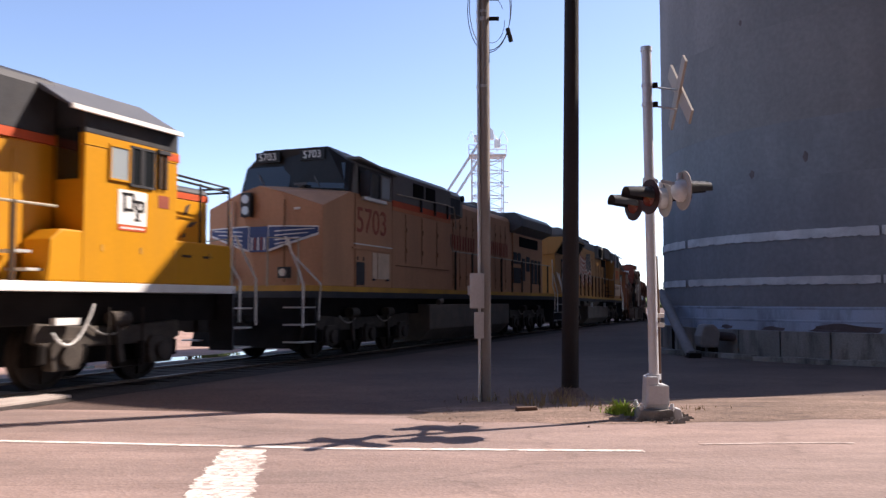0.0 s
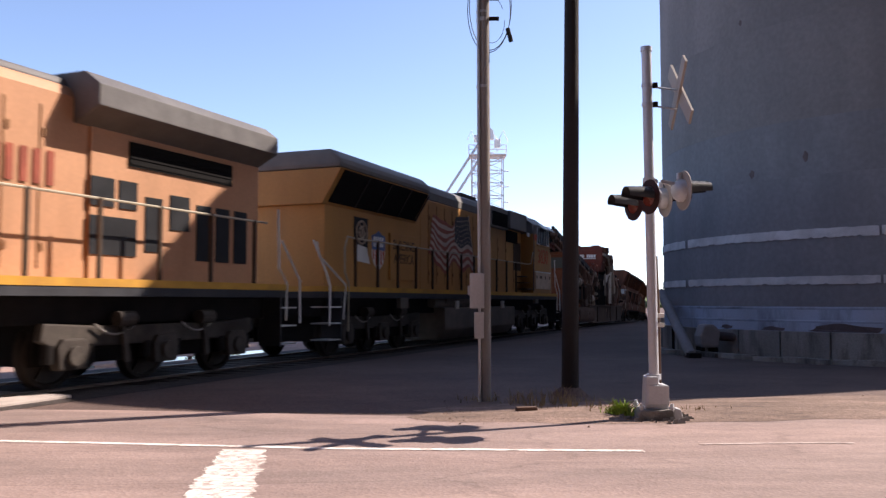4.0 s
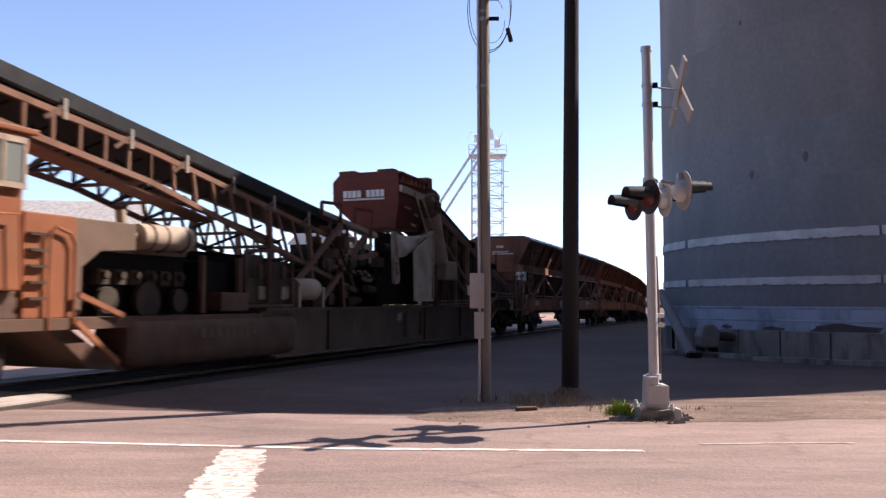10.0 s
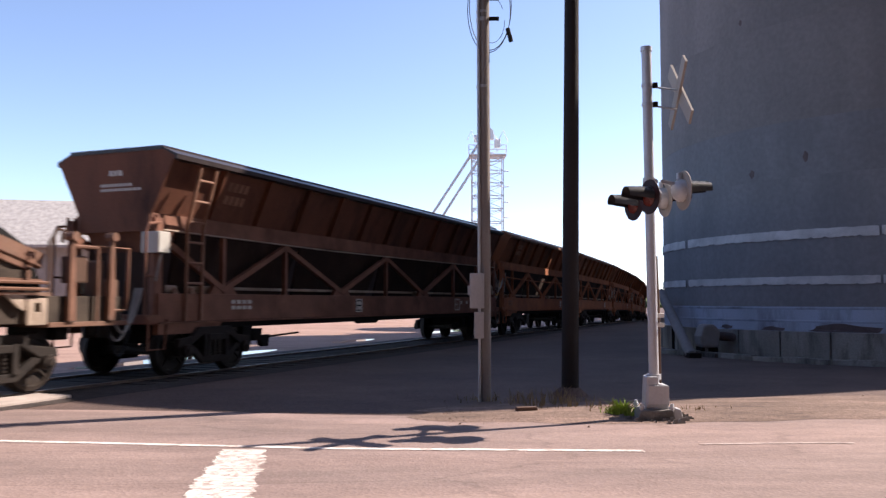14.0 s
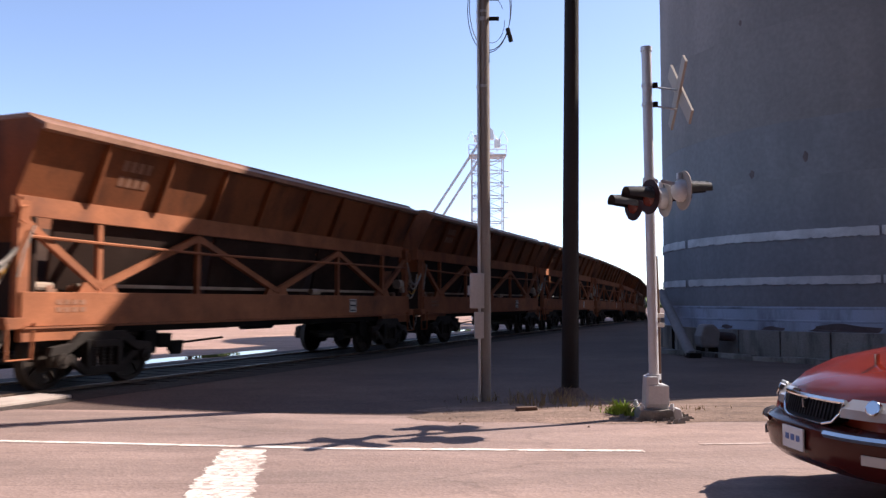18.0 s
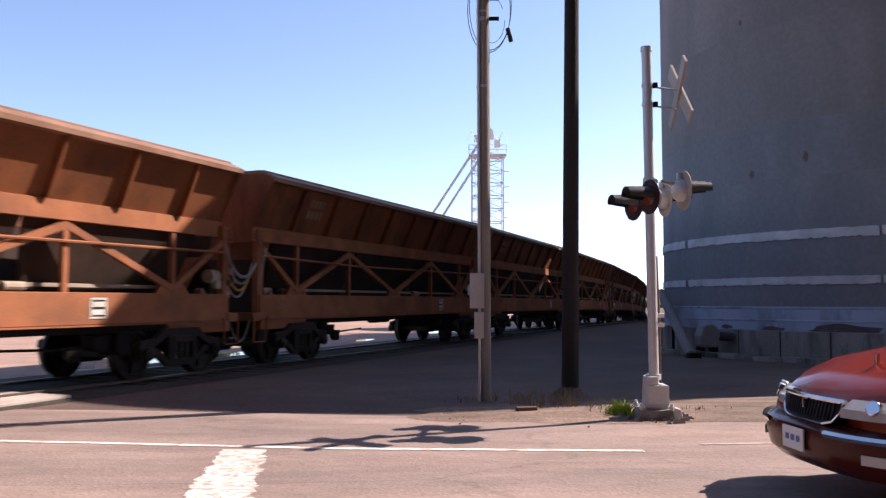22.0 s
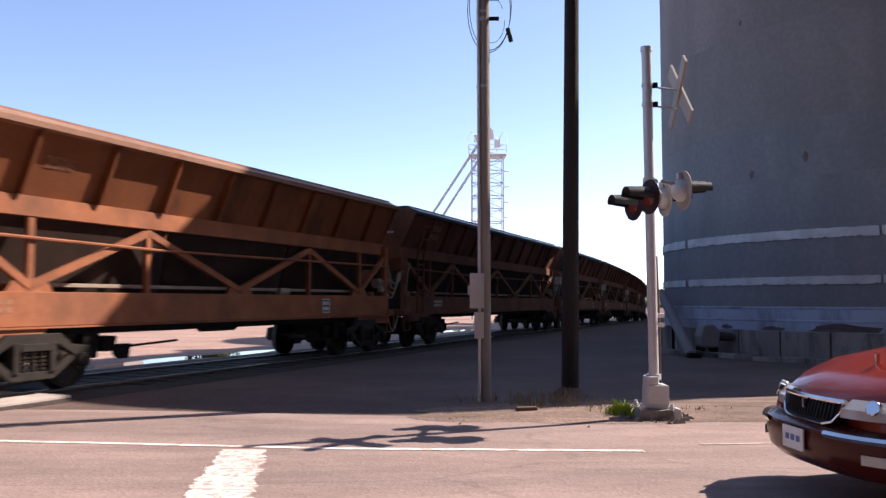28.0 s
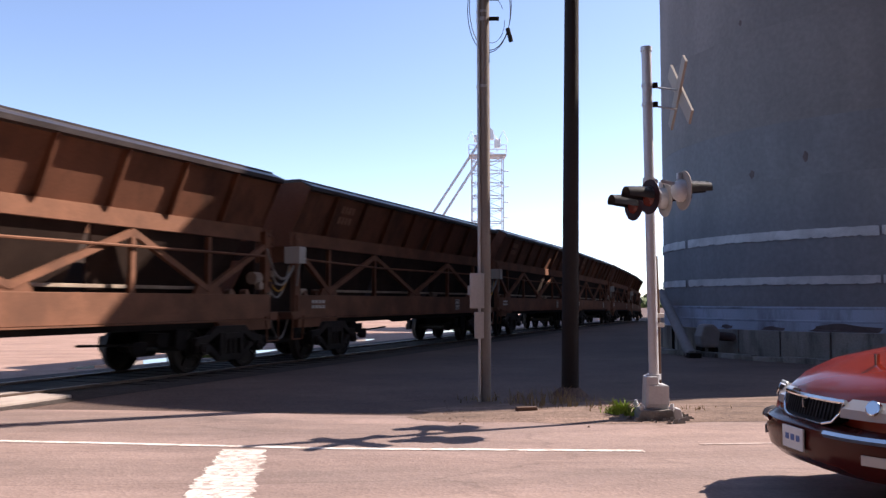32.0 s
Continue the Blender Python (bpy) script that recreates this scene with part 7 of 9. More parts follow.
    for name, pts in (("slotted_arm", [(14.6, 3.1), (14.84, 3.1), (14.84, 2.87), (14.6, 2.87)]), ("arm_side", [(14.6, 2.87), (14.66, 2.87), (14.74, 1.98), (14.67, 1.98)]), ("arm_side", [(14.81, 2.87), (14.85, 2.87), (15.01, 1.98), (14.95, 1.98)]),
                      ("arm_bridge", [(14.69, 2.42), (14.88, 2.42), (14.89, 2.32), (14.7, 2.32)]), ("arm_foot", [(14.67, 1.98), (15.01, 1.98), (15.02, 1.84), (14.92, 1.74), (14.76, 1.73), (14.67, 1.8)])):
        bm = B()
        prism(bm, pts, -1.33, -1.25)
        if arm is None:
            arm = part(name, bm, M_TAN, o, "tan arm with two long slots", bevel=0.01)
        else:
            part(name, bm, M_TAN, arm)
    # plain near-black sheet behind the canvas
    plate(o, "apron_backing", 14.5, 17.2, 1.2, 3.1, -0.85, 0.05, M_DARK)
    rail_tube(o, [(16.1, -1.2, 3.0), (17.4, -1.25, 3.4)], M_BROWN, 0.03)
    for a, b in (((16.1, 4.3), (16.9, 3.2)), ((16.6, 4.2), (17.3, 3.4))):
        bm = B()
        bar(bm, (a[0], -1.28, a[1]), (b[0], -1.3, b[1]), 0.05, 0.04)
        part("tie_bar", bm, M_TAN, o)
    # rear incline
    bm = B()
    prism(bm, [(17.2, 4.52), (18.0, 4.44), (24.6, 2.28), (25.2, 1.95), (25.2, 1.88), (24.4, 2.22), (18.0, 4.3), (17.2, 4.4)], -0.95, 0.95)
    part("feed_conveyor", bm, M_RUBBER, o, "dark inclined feed conveyor", bevel=0.01)
    for s in (-1, 1):
        bm = B()
        bar(bm, (17.2, s * 1.0, 4.3), (25.2, s * 1.0, 1.85), 0.22, 0.08)
        part("incline_rail", bm, M_BOOM, o, "rust-brown inclined side rail")
    xs = [17.5, 18.3, 19.1, 19.87, 20.7, 21.0, 21.84, 22.7]
    for i, x in enumerate(xs):
        zt = 4.2 - (x - 17.2) * 0.306
        w = 0.16 if i % 2 else 0.09
        bm = B()
        bar(bm, (x, -1.0, 1.15), (x, -1.0, zt), w, 0.1)
        part("post", bm, M_BOOM if i % 2 else M_BROWN, o, "rust-brown support post")
        bm = B()
        bar(bm, (x, 1.0, 1.15), (x, 1.0, zt), w, 0.1)
        part("post", bm, M_PANELDK, o)
    # plates with torn holes between the posts
    for x0, x1, h0, h1, z0, z1 in ((17.55, 18.25, 17.7, 17.98, 3.5, 3.68), (18.35, 19.05, 18.55, 18.92, 3.2, 3.52), (19.15, 19.82, 19.25, 19.76, 3.0, 3.36),
                                   (19.92, 20.65, 20.3, 20.6, 2.6, 2.9), (21.05, 21.8, 21.1, 21.52, 2.34, 2.62), (21.9, 22.65, 22.15, 22.3, 1.9, 2.05)):
        bm = B()

        def zt(x):
            return 4.12 - (x - 17.2) * 0.306
        prism(bm, [(x0, 1.2), (x1, 1.2), (x1, z0), (h1, z0), (h0, z0 + 0.06), (x0, z0)], -0.9, -0.88)
        prism(bm, [(x0, z0), (h0, z0 + 0.06), (h0, z1), (x0, z1)], -0.9, -0.88)
        prism(bm, [(h1, z0), (x1, z0), (x1, z1), (h1, z1 - 0.1)], -0.9, -0.88)
        prism(bm, [(x0, z1), (h0, z1), (h1, z1 - 0.1), (x1, z1), (x1, max(zt(x1), z1 + 0.02)), (x0, zt(x0))], -0.9, -0.88)
        part("side_panel", bm, M_PANELDK, o, "torn sooty side panel")
    bm = B()
    prism(bm, [(21.9, 1.3), (22.75, 2.48), (23.3, 2.42), (25.25, 1.75), (25.4, 1.3)], -0.86, 0.86)
    part("tail_housing", bm, M_DARK, o, "dark housing under the tail of the incline", bevel=0.02)
    bm = B()
    prism(bm, [(17.2, 4.58), (19.12, 4.0), (20.8, 3.46), (22.77, 2.68), (22.77, 2.6), (20.8, 3.34), (17.2, 4.42)], -0.9, 0.9)
    part("incline_belt", bm, M_RUBBER, o, "black belt on the incline", bevel=0.01)
    for a, b, w in (((18.3, 3.4), (22.0, 1.3), 0.1), ((18.0, 3.1), (21.4, 1.2), 0.08), ((20.9, 1.3), (23.0, 2.4), 0.3), ((21.2, 1.15), (22.9, 2.1), 0.08)):
        bm = B()
        bar(bm, (a[0], -1.03, a[1]), (b[0], -1.03, b[1]), w, 0.06)
        part("brace", bm, M_BROWN if w > 0.2 else M_BOOM, o, "diagonal brace")
    for x in (18.2, 21.3, 23.4):
        z = 4.42 - (x - 17.2) * 0.306
        bm = B()
        rod(bm, (x, -1.05, z), (x + 0.16, -1.05, z + 0.02), 0.11, 10)
        bar(bm, (x + 0.08, -1.0, z - 0.25), (x + 0.1, -1.0, z + 0.1), 0.09, 0.05)
        part("idler_roller", bm, M_DARK, o, "dark idler roller", bevel=0.01)
    bm = B()
    rod(bm, (17.5, -1.2, 3.8), (18.2, -1.2, 2.45), 0.25, 14, 0.22)
    part("dust_chute", bm, M_TAN, o, "tan dust chute", smooth=True)
    bm = B()
    rod(bm, (17.42, -0.95, 4.06), (17.42, -1.34, 4.06), 0.38, 18)
    gb = part("drive_gearbox", bm, M_BOOM, o, "dusty rust-brown gearbox", bevel=0.03)
    for i in range(8):
        a = i * math.pi / 4 + 0.2
        bm = B()
        rod(bm, (17.42 + 0.28 * math.cos(a), -1.34, 4.06 + 0.28 * math.sin(a)), (17.42 + 0.28 * math.cos(a), -1.4, 4.06 + 0.28 * math.sin(a)), 0.07, 8)
        part("gear_lobe", bm, M_TAN if i % 3 == 0 else M_BOOM, gb, bevel=0.012)
    bm = B()
    rod(bm, (17.42, -1.34, 4.06), (17.42, -1.44, 4.06), 0.14, 12)
    part("gear_hub", bm, M_BROWN, gb, bevel=0.012)
    bm = B()
    prism(bm, [(17.6, 4.5), (18.5, 4.36), (18.7, 4.5), (18.4, 4.62), (17.6, 4.72)], -0.98, -0.6)
    part("head_guard", bm, M_MAROON, o, "maroon guard at the head of the incline", bevel=0.02)
    bm = B()
    box(bm, 18.25, 19.2, -1.35, -0.95, 1.92, 2.5)
    part("chute_box", bm, M_TAN, o, "tan chute box", bevel=0.06)
    for x in (18.35, 18.6, 18.85):
        bm = B()
        bar(bm, (x, -1.15, 1.15), (x, -1.15, 1.95), 0.1, 0.1)
        part("chute_leg", bm, M_BROWN, o)
    rail_tube(o, [(24.3, -0.9, 2.3), (24.3, -0.9, 3.05)], M_DARK, 0.025, "", "antenna_post")
    # framed side of the tail housing
    for q in (-1, 1):
        y = q * 1.06
        for name, p0, p1, w in (("tail_frame", (23.22, 1.6), (23.22, 2.3), 0.07), ("tail_frame", (24.06, 1.6), (24.06, 2.02), 0.06), ("tail_frame", (24.92, 1.6), (24.92, 1.76), 0.06),
                                ("tail_frame", (23.2, 2.3), (24.95, 1.74), 0.07), ("tail_frame", (22.9, 2.5), (25.15, 1.79), 0.06), ("tail_frame", (23.2, 1.61), (25.15, 1.57), 0.05), ("tail_frame", (22.95, 1.5), (22.95, 2.3), 0.16)):
            bm = B()
            bar(bm, (p0[0], y, p0[1]), (p1[0], y, p1[1]), w, 0.06)
            part(name, bm, M_BOOM, o, "tan-brown frame of the tail panel")
        plate(o, "tail_panel", 23.2, 24.95, 1.58, 1.72, y, 0.012, M_PANELDK)
        bm = B()
        prism(bm, [(23.24, 1.6), (24.94, 1.6), (24.94, 1.74), (23.24, 2.28)], min(y * 0.97, y * 0.985), max(y * 0.97, y * 0.985))
        part("tail_panel", bm, M_PANELDK, o, "dark panel of the tail housing")
    # rear frame: dark web between worn flanges that swoop down before the truck
    bm = B()
    prism(bm, [(22.0, 1.1), (22.69, 1.2), (22.96, 1.36), (26.55, 1.36), (26.55, 0.98), (23.25, 0.98), (22.69, 0.74), (22.3, 0.55)], -1.24, 1.24)
    part("rear_frame", bm, M_PANELDK, o, "dark web of the rear frame", bevel=0.01)
    for q in (-1, 1):
        y0, y1 = sorted((q * 1.18, q * 1.32))
        bm = B()
        prism(bm, [(22.0, 1.08), (22.69, 1.2), (22.96, 1.36), (25.1, 1.36), (25.1, 1.41), (22.92, 1.41), (22.66, 1.26), (22.0, 1.14)], y0, y1)
        part("frame_flange", bm, M_BOOM, o, "worn upper flange of the frame")
        bm = B()
        prism(bm, [(22.3, 0.5), (22.69, 0.7), (23.25, 0.98), (24.2, 0.98), (24.2, 1.03), (23.22, 1.03), (22.66, 0.76), (22.3, 0.56)], y0, y1)
        part("frame_flange", bm, M_BOOM, o, "worn lower flange of the frame")
        for x in (23.25, 24.2):
            bm = B()
            box(bm, x - 0.025, x + 0.025, y0, y1, 1.04, 1.36)
            part("web_stiffener", bm, M_BOOM, o)
        y = q * 1.33
        bm = B()
        prism(bm, [(24.34, 1.38), (24.66, 1.38), (24.66, 1.16), (24.56, 1.2)], min(y, y * 0.97), max(y, y * 0.97))
        part("gusset", bm, M_TAN, o, "pale gusset plate")
        bm = B()
        box(bm, 24.7, 24.82, min(y, y * 0.96), max(y, y * 0.96), 0.96, 1.33)
        box(bm, 24.92, 25.03, min(y, y * 0.96), max(y, y * 0.96), 0.96, 1.33)
        box(bm, 24.82, 24.92, min(y, y * 0.96), max(y, y * 0.96), 0.96, 1.14)
        box(bm, 24.82, 24.92, min(y, y * 0.96), max(y, y * 0.96), 1.26, 1.33)
        part("jacking_bracket", bm, M_TAN, o, "pale jacking bracket with a slot", bevel=0.012)
    for k in range(2):
        z = 1.24 + 0.09 * k
        rail_tube(o, [(17.5, -1.42, z - 0.05), (22.4, -1.42, z), (22.9, -1.42, z + 0.22), (24.95, -1.4, z + 0.21)], M_BOOM, 0.024, "brown pipe run", "pipe")
    # end platform with its posts, hand rails and hose brackets
    bm = B()
    box(bm, 25.1, 26.62, -1.3, 1.3, 0.92, 0.99)
    part("end_platform", bm, M_BOOM, o, "worn tan end platform", bevel=0.01)
    rail_tube(o, [(25.07, -1.3, 1.38), (25.07, -1.3, 2.1), (25.2, -1.3, 2.3), (25.3, -1.3, 2.3), (25.3, -1.3, 2.12)], M_BROWN, 0.028, "brown rail post", "end_rail")
    for x, z in ((25.47, 2.28), (26.24, 2.32)):
        bm = B()
        loft(bm, [[(x - 0.07, -1.34, 1.0), (x + 0.07, -1.34, 1.0), (x + 0.07, -1.26, 1.0), (x - 0.07, -1.26, 1.0)], [(x - 0.035, -1.33, z), (x + 0.035, -1.33, z), (x + 0.035, -1.27, z), (x - 0.035, -1.27, z)]])
        part("end_post", bm, M_BOOM, o, "tapered tan end post", bevel=0.01)
        bm = B()
        rod(bm, (x, -1.38, z - 0.06), (x, -1.22, z - 0.06), 0.07, 10)
        part("post_cap", bm, M_BOOM, o)
    rail_tube(o, [(25.97, -1.3, 1.0), (25.97, -1.3, 2.1), (26.6, -1.3, 2.1), (26.57, -1.3, 1.15), (26.2, -1.3, 1.15)], M_BOOM, 0.03, "tan framed end rail", "end_rail")
    rail_tube(o, [(25.5, -1.3, 2.08), (25.95, -1.3, 2.08)], M_BOOM, 0.028, "", "end_rail")
    for x0, x1, z0, z1 in ((25.6, 25.86, 1.55, 1.95), (26.06, 26.18, 1.3, 1.9), (26.34, 26.5, 1.2, 1.62)):
        bm = B()
        box(bm, x0, x1, -1.22, -0.95, z0, z1)
        part("brake_stand", bm, M_BROWN, o, "grimy brake stand", bevel=0.03)
    for i in range(3):
        rail_tube(o, sag((26.5, -1.15 + 0.12 * i, 1.35 - 0.1 * i), (27.3, -0.95 + 0.06 * i, 1.5), 0.5 + 0.08 * i, 12), M_HOSE, 0.022, "sagging grey hose", "hose")
    rail_tube(o, sag((26.4, -1.1, 0.95), (27.1, -0.9, 0.9), 0.5, 10), M_RUBBER, 0.025, "", "air_hose")
    freight_truck(o, 1.95)
    freight_truck(o, 24.4)
    coupler(o, 0.05, 1)
    coupler(o, 26.5, -1)
    rolling(o, 63.2, 26.6)


conveyor_car()


# ---- hopper cars ----
def hopper_car(L, ladder, label, marks=None, bar_marks=False, brown=False):
    body, chassis, rim = [(M_RUST, M_RUST2, M_RIM), (M_DKBROWN, M_DKBROWN2, M_DKRIM), (M_DKRED, M_DKRED2, M_DKRIM)][int(brown)]
    o = thing("hopper_car", label, "hopper car", group="hopper cars of the train")
    e0, e1 = 0.55, L - 0.55
    wt, wc, zt, zc = 1.285, 0.79, 3.74, 2.78
    wr, zr = 0.98, 3.90
    # flared top body: sides lean out, then a narrow band leans in to the rim; ends are upright
    prof = [(wc, zc), (wt - 0.085, zt - 0.02), (wr, zr)]
    for s in (-1, 1):
        bm = B()
        ring = [(s * y, z) for y, z in prof] + [(s * (y - 0.05), z - 0.01) for y, z in reversed(prof)]
        prism(bm, ring, e0, e1, "x")
        part("flared_side", bm, body, o, "rust-brown flared body side")
        bm = B()
        bar(bm, (e0 - 0.03, s * wr, zr), (e1 + 0.03, s * wr, zr), 0.07, 0.09)
        part("top_rim", bm, rim, o, "worn top chord")
        bm = B()
        prism(bm, [(s * (wt - 0.1), zt - 0.06), (s * (wt + 0.04), zt - 0.05), (s * (wt + 0.045), zt + 0.03), (s * (wr + 0.05), zr - 0.0), (s * (wr + 0.03), zr - 0.06)], e0 - 0.02, e1 + 0.02, "x")
        part("rim_band", bm, rim, o, "paler worn band under the rim")
    for x in (e0, e1):
        bm = B()
        prism(bm, [(-wc, zc - 0.3), (wc, zc - 0.3), (wc, zc), (wt, zt), (wr, zr), (-wr, zr), (-wt, zt), (-wc, zc)], x - 0.025, x + 0.025, "x")
        part("end_sheet", bm, body, o, "rust-brown end sheet with clipped top corners")
        bm = B()
        bar(bm, (x, -wr, zr), (x, wr, zr), 0.07, 0.08)
        part("end_rim", bm, rim, o)
    # vertical strip under the flare
    for s in (-1, 1):
        bm = B()
        y = s * wc
        box(bm, e0 - 0.03, e1 + 0.03, min(y - s * 0.02, y + s * 0.05), max(y - s * 0.02, y + s * 0.05), 2.5, zc + 0.01)
        part("side_plate", bm, chassis, o, "lighter rust-brown side plate", bevel=0.006)
        n = 8 if L < 16 else 3
        xs = [e0 + 1.3 + (L - 3.6) * i / 7 for i in range(8)] if L < 16 else [e0 + 1.45 + (L - 4.0) * i / 10 for i in range(11)]
        for x in xs:
            bm = B()
            ring = [(x - 0.03, y, zc + 0.02), (x + 0.03, y, zc + 0.02), (x + 0.03, s * (wt - 0.1), zt - 0.04), (x - 0.03, s * (wt - 0.1), zt - 0.04)]
            out = [(x - 0.03, y + s * 0.13, zc + 0.02), (x + 0.03, y + s * 0.13, zc + 0.02), (x + 0.03, s * (wt + 0.01), zt - 0.03), (x - 0.03, s * (wt + 0.01), zt - 0.03)]
            loft(bm, [ring, out])
            part("rib", bm, body, o)
    # end sheets down to the sill
    for x, d in ((e0, 1), (e1, -1)):
        bm = B()
        loft(bm, [[(x - 0.02, -wc + 0.03, zc - 0.1), (x - 0.02, wc - 0.03, zc - 0.1), (x + 0.02, wc - 0.03, zc - 0.1), (x + 0.02, -wc + 0.03, zc - 0.1)], [(x + d * 0.75 - 0.02, -0.5, 1.3), (x + d * 0.75 - 0.02, 0.5, 1.3), (x + d * 0.75 + 0.02, 0.5, 1.3), (x + d * 0.75 + 0.02, -0.5, 1.3)]])
        part("end_slope", bm, body, o)
    # slope sheets of the lower hoppers, in pockets; their colour holds the inner shade
    k = 3 if L < 16 else 4
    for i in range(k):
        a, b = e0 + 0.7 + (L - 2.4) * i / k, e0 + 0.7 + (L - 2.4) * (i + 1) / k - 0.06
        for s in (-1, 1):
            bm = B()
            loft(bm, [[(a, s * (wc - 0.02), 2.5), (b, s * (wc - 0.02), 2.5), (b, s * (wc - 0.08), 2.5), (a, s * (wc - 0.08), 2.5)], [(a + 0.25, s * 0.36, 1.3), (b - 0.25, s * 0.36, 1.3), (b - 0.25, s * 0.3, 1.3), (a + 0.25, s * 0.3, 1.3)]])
            part("slope_sheet", bm, M_RUSTSHADE, o, "sloping hopper sheet with inner shade in its colour")
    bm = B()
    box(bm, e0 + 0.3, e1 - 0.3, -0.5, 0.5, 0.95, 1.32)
    part("conveyor_trough", bm, M_RUSTSHADE, o, "conveyor trough under the hoppers with shade in its colour")
    # side sills
    for s in (-1, 1):
        bm = B()
        box(bm, e0 - 0.05, e1 + 0.05, min(s * 0.86, s * 1.0), max(s * 0.86, s * 1.0), 0.93, 1.42)
        part("side_sill", bm, chassis, o, "deep rust-brown side sill", bevel=0.012)
        bm = B()
        box(bm, e0 - 0.05, e1 + 0.05, min(s * 0.9, s * 1.06), max(s * 0.9, s * 1.06), 0.9, 0.925)
        part("sill_flange", bm, chassis, o)
        for x0, x1 in ((e0 - 0.05, e0 + 1.7), (e1 - 1.7, e1 + 0.05)):
            bm = B()
            prism(bm, [(x0, 0.9), (x1, 0.9), (x1 - (0.15 if x0 < 2 else 0), 0.72), (x0 + (0 if x0 < 2 else 0.15), 0.72)], min(s * 0.9, s * 1.02), max(s * 0.9, s * 1.02))
            part("sill_end", bm, chassis, o, "deeper end of the side sill", bevel=0.01)
        bm = B()
        box(bm, e0 + 0.4, e1 - 0.4, min(s * 0.7, s * 0.92), max(s * 0.7, s * 0.92), 0.79, 0.93)
        part("lower_channel", bm, M_DARK, o)
    # truss
    tops = [L * 0.315, L * 0.685] if L < 16 else [L * 0.24, L * 0.5, L * 0.76]
    bots = [2.0, L / 2, L - 2.0] if L < 16 else [2.4, L * 0.37, L * 0.63, L - 2.4]
    for s in (-1, 1):
        y = s * 0.9
        pts = [(e0 + 0.06, 2.4)]
        for i, b in enumerate(bots):
            pts.append((b, 1.5))
            if i < len(tops):
                pts.append((tops[i], 2.42))
        pts.append((e1 - 0.06, 2.4))
        for p, q in zip(pts, pts[1:]):
            bm = B()
            bar(bm, (p[0], y, p[1]), (q[0], y, q[1]), 0.11, 0.09)
            part("truss_diagonal", bm, chassis, o, "rust-brown truss diagonal")
        for x in tops + bots[:1] + bots[-1:]:
            bm = B()
            bar(bm, (x, y, 1.4), (x, y, 2.47), 0.1, 0.08)
            part("truss_post", bm, chassis, o)
        for x in bots:
            bm = B()
            prism(bm, [(x - 0.42, 1.4), (x + 0.42, 1.4), (x + 0.3, 1.58), (x - 0.3, 1.58)], min(y - 0.03, y + 0.04), max(y - 0.03, y + 0.04))
            part("gusset", bm, chassis, o)
        for x in (e0, e1):
            bm = B()
            bar(bm, (x, y, 0.95), (x, y, 2.7), 0.2, 0.12)
            part("corner_post", bm, chassis, o, "rust-brown corner post")
        if brown == 2:
            rail_tube(o, [(e0 + 0.1, s * 0.98, 2.5), (L * 0.34, s * 0.98, 2.45), (L * 0.7, s * 0.98, 2.47), (e1 - 0.1, s * 0.98, 2.5)], M_TAN, 0.015, "long pale horizontal pipe", "air_pipe")
        else:
            rail_tube(o, [(e0 + 0.1, s * 0.97, 2.2), (L * 0.34, s * 0.97, 2.14), (e1 - 0.1, s * 0.97, 2.2)], chassis, 0.025, "long horizontal pipe", "air_pipe")
        bm = B()
        box(bm, e0 + 1.2, e1 - 1.2, min(s * 0.6, s * 0.66), max(s * 0.6, s * 0.66), 1.5, 1.56)
        part("belt_edge", bm, M_TAN, o, "pale edge of the return belt", bevel=0.008)
        bm = B()
        rod(bm, (L * 0.45, s * 0.55, 0.83), (L * 0.45 + 1.0, s * 0.55, 0.83), 0.12, 12)
        part("air_reservoir", bm, M_DARK, o)
    # end platforms, brackets, steps
    for x, d in ((e0, -1), (e1, 1)):
        bm = B()
        box(bm, min(x, x + d * 0.32), max(x, x + d * 0.32), -1.02, 1.02, 0.9, 1.06)
        part("end_platform", bm, chassis, o, bevel=0.01)
        for s in (-1, 1):
            rail_tube(o, [(x + d * 0.3, s * 1.03, 0.98), (x + d * 0.3, s * 1.03, 0.48), (x - d * 0.1, s * 1.03, 0.48), (x - d * 0.15, s * 1.03, 0.98)], chassis, 0.022, "bent stirrup step", "stirrup_step")
            rail_tube(o, [(x + d * 0.16, s * 0.9, 2.75), (x + d * 0.18, s * 0.9, 2.5), (x + d * 0.02, s * 0.9, 2.5), (x + d * 0.0, s * 0.9, 2.75)], chassis, 0.03, "", "grab_iron")
        bm = B()
        box(bm, min(x, x + d * 0.25), max(x, x + d * 0.25), -0.35, 0.35, 0.7, 1.0)
        part("draft_gear", bm, M_DARK, o)
        # dark sheet added to close the bright gap through the end
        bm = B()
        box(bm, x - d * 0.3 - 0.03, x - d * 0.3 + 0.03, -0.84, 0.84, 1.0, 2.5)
        part("end_bulkhead", bm, M_RUSTSHADE, o, "added dark sheet closing the view through the car's end")
        # brake gear inboard of the truck
        c = x - d * 2.6
        for j, (a, z0, z1, y0, y1) in enumerate(((0.0, 0.42, 0.8, -0.95, -0.5), (0.42, 0.5, 0.74, -0.9, -0.62), (0.85, 0.36, 0.6, -0.8, -0.7))):
            bm = B()
            u = c - d * a
            prism(bm, [(u - 0.17, z0 + 0.08), (u - 0.08, z0), (u + 0.12, z0), (u + 0.17, z1), (u - 0.15, z1)], y0, y1)
            part("brake_rigging", bm, M_DARK, o, bevel=0.012)
        bm = B()
        rod(bm, (c + d * 0.6, -0.8, 0.5), (c - d * 2.2, -0.75, 0.6), 0.022, 6)
        part("brake_rod", bm, M_DARK, o)
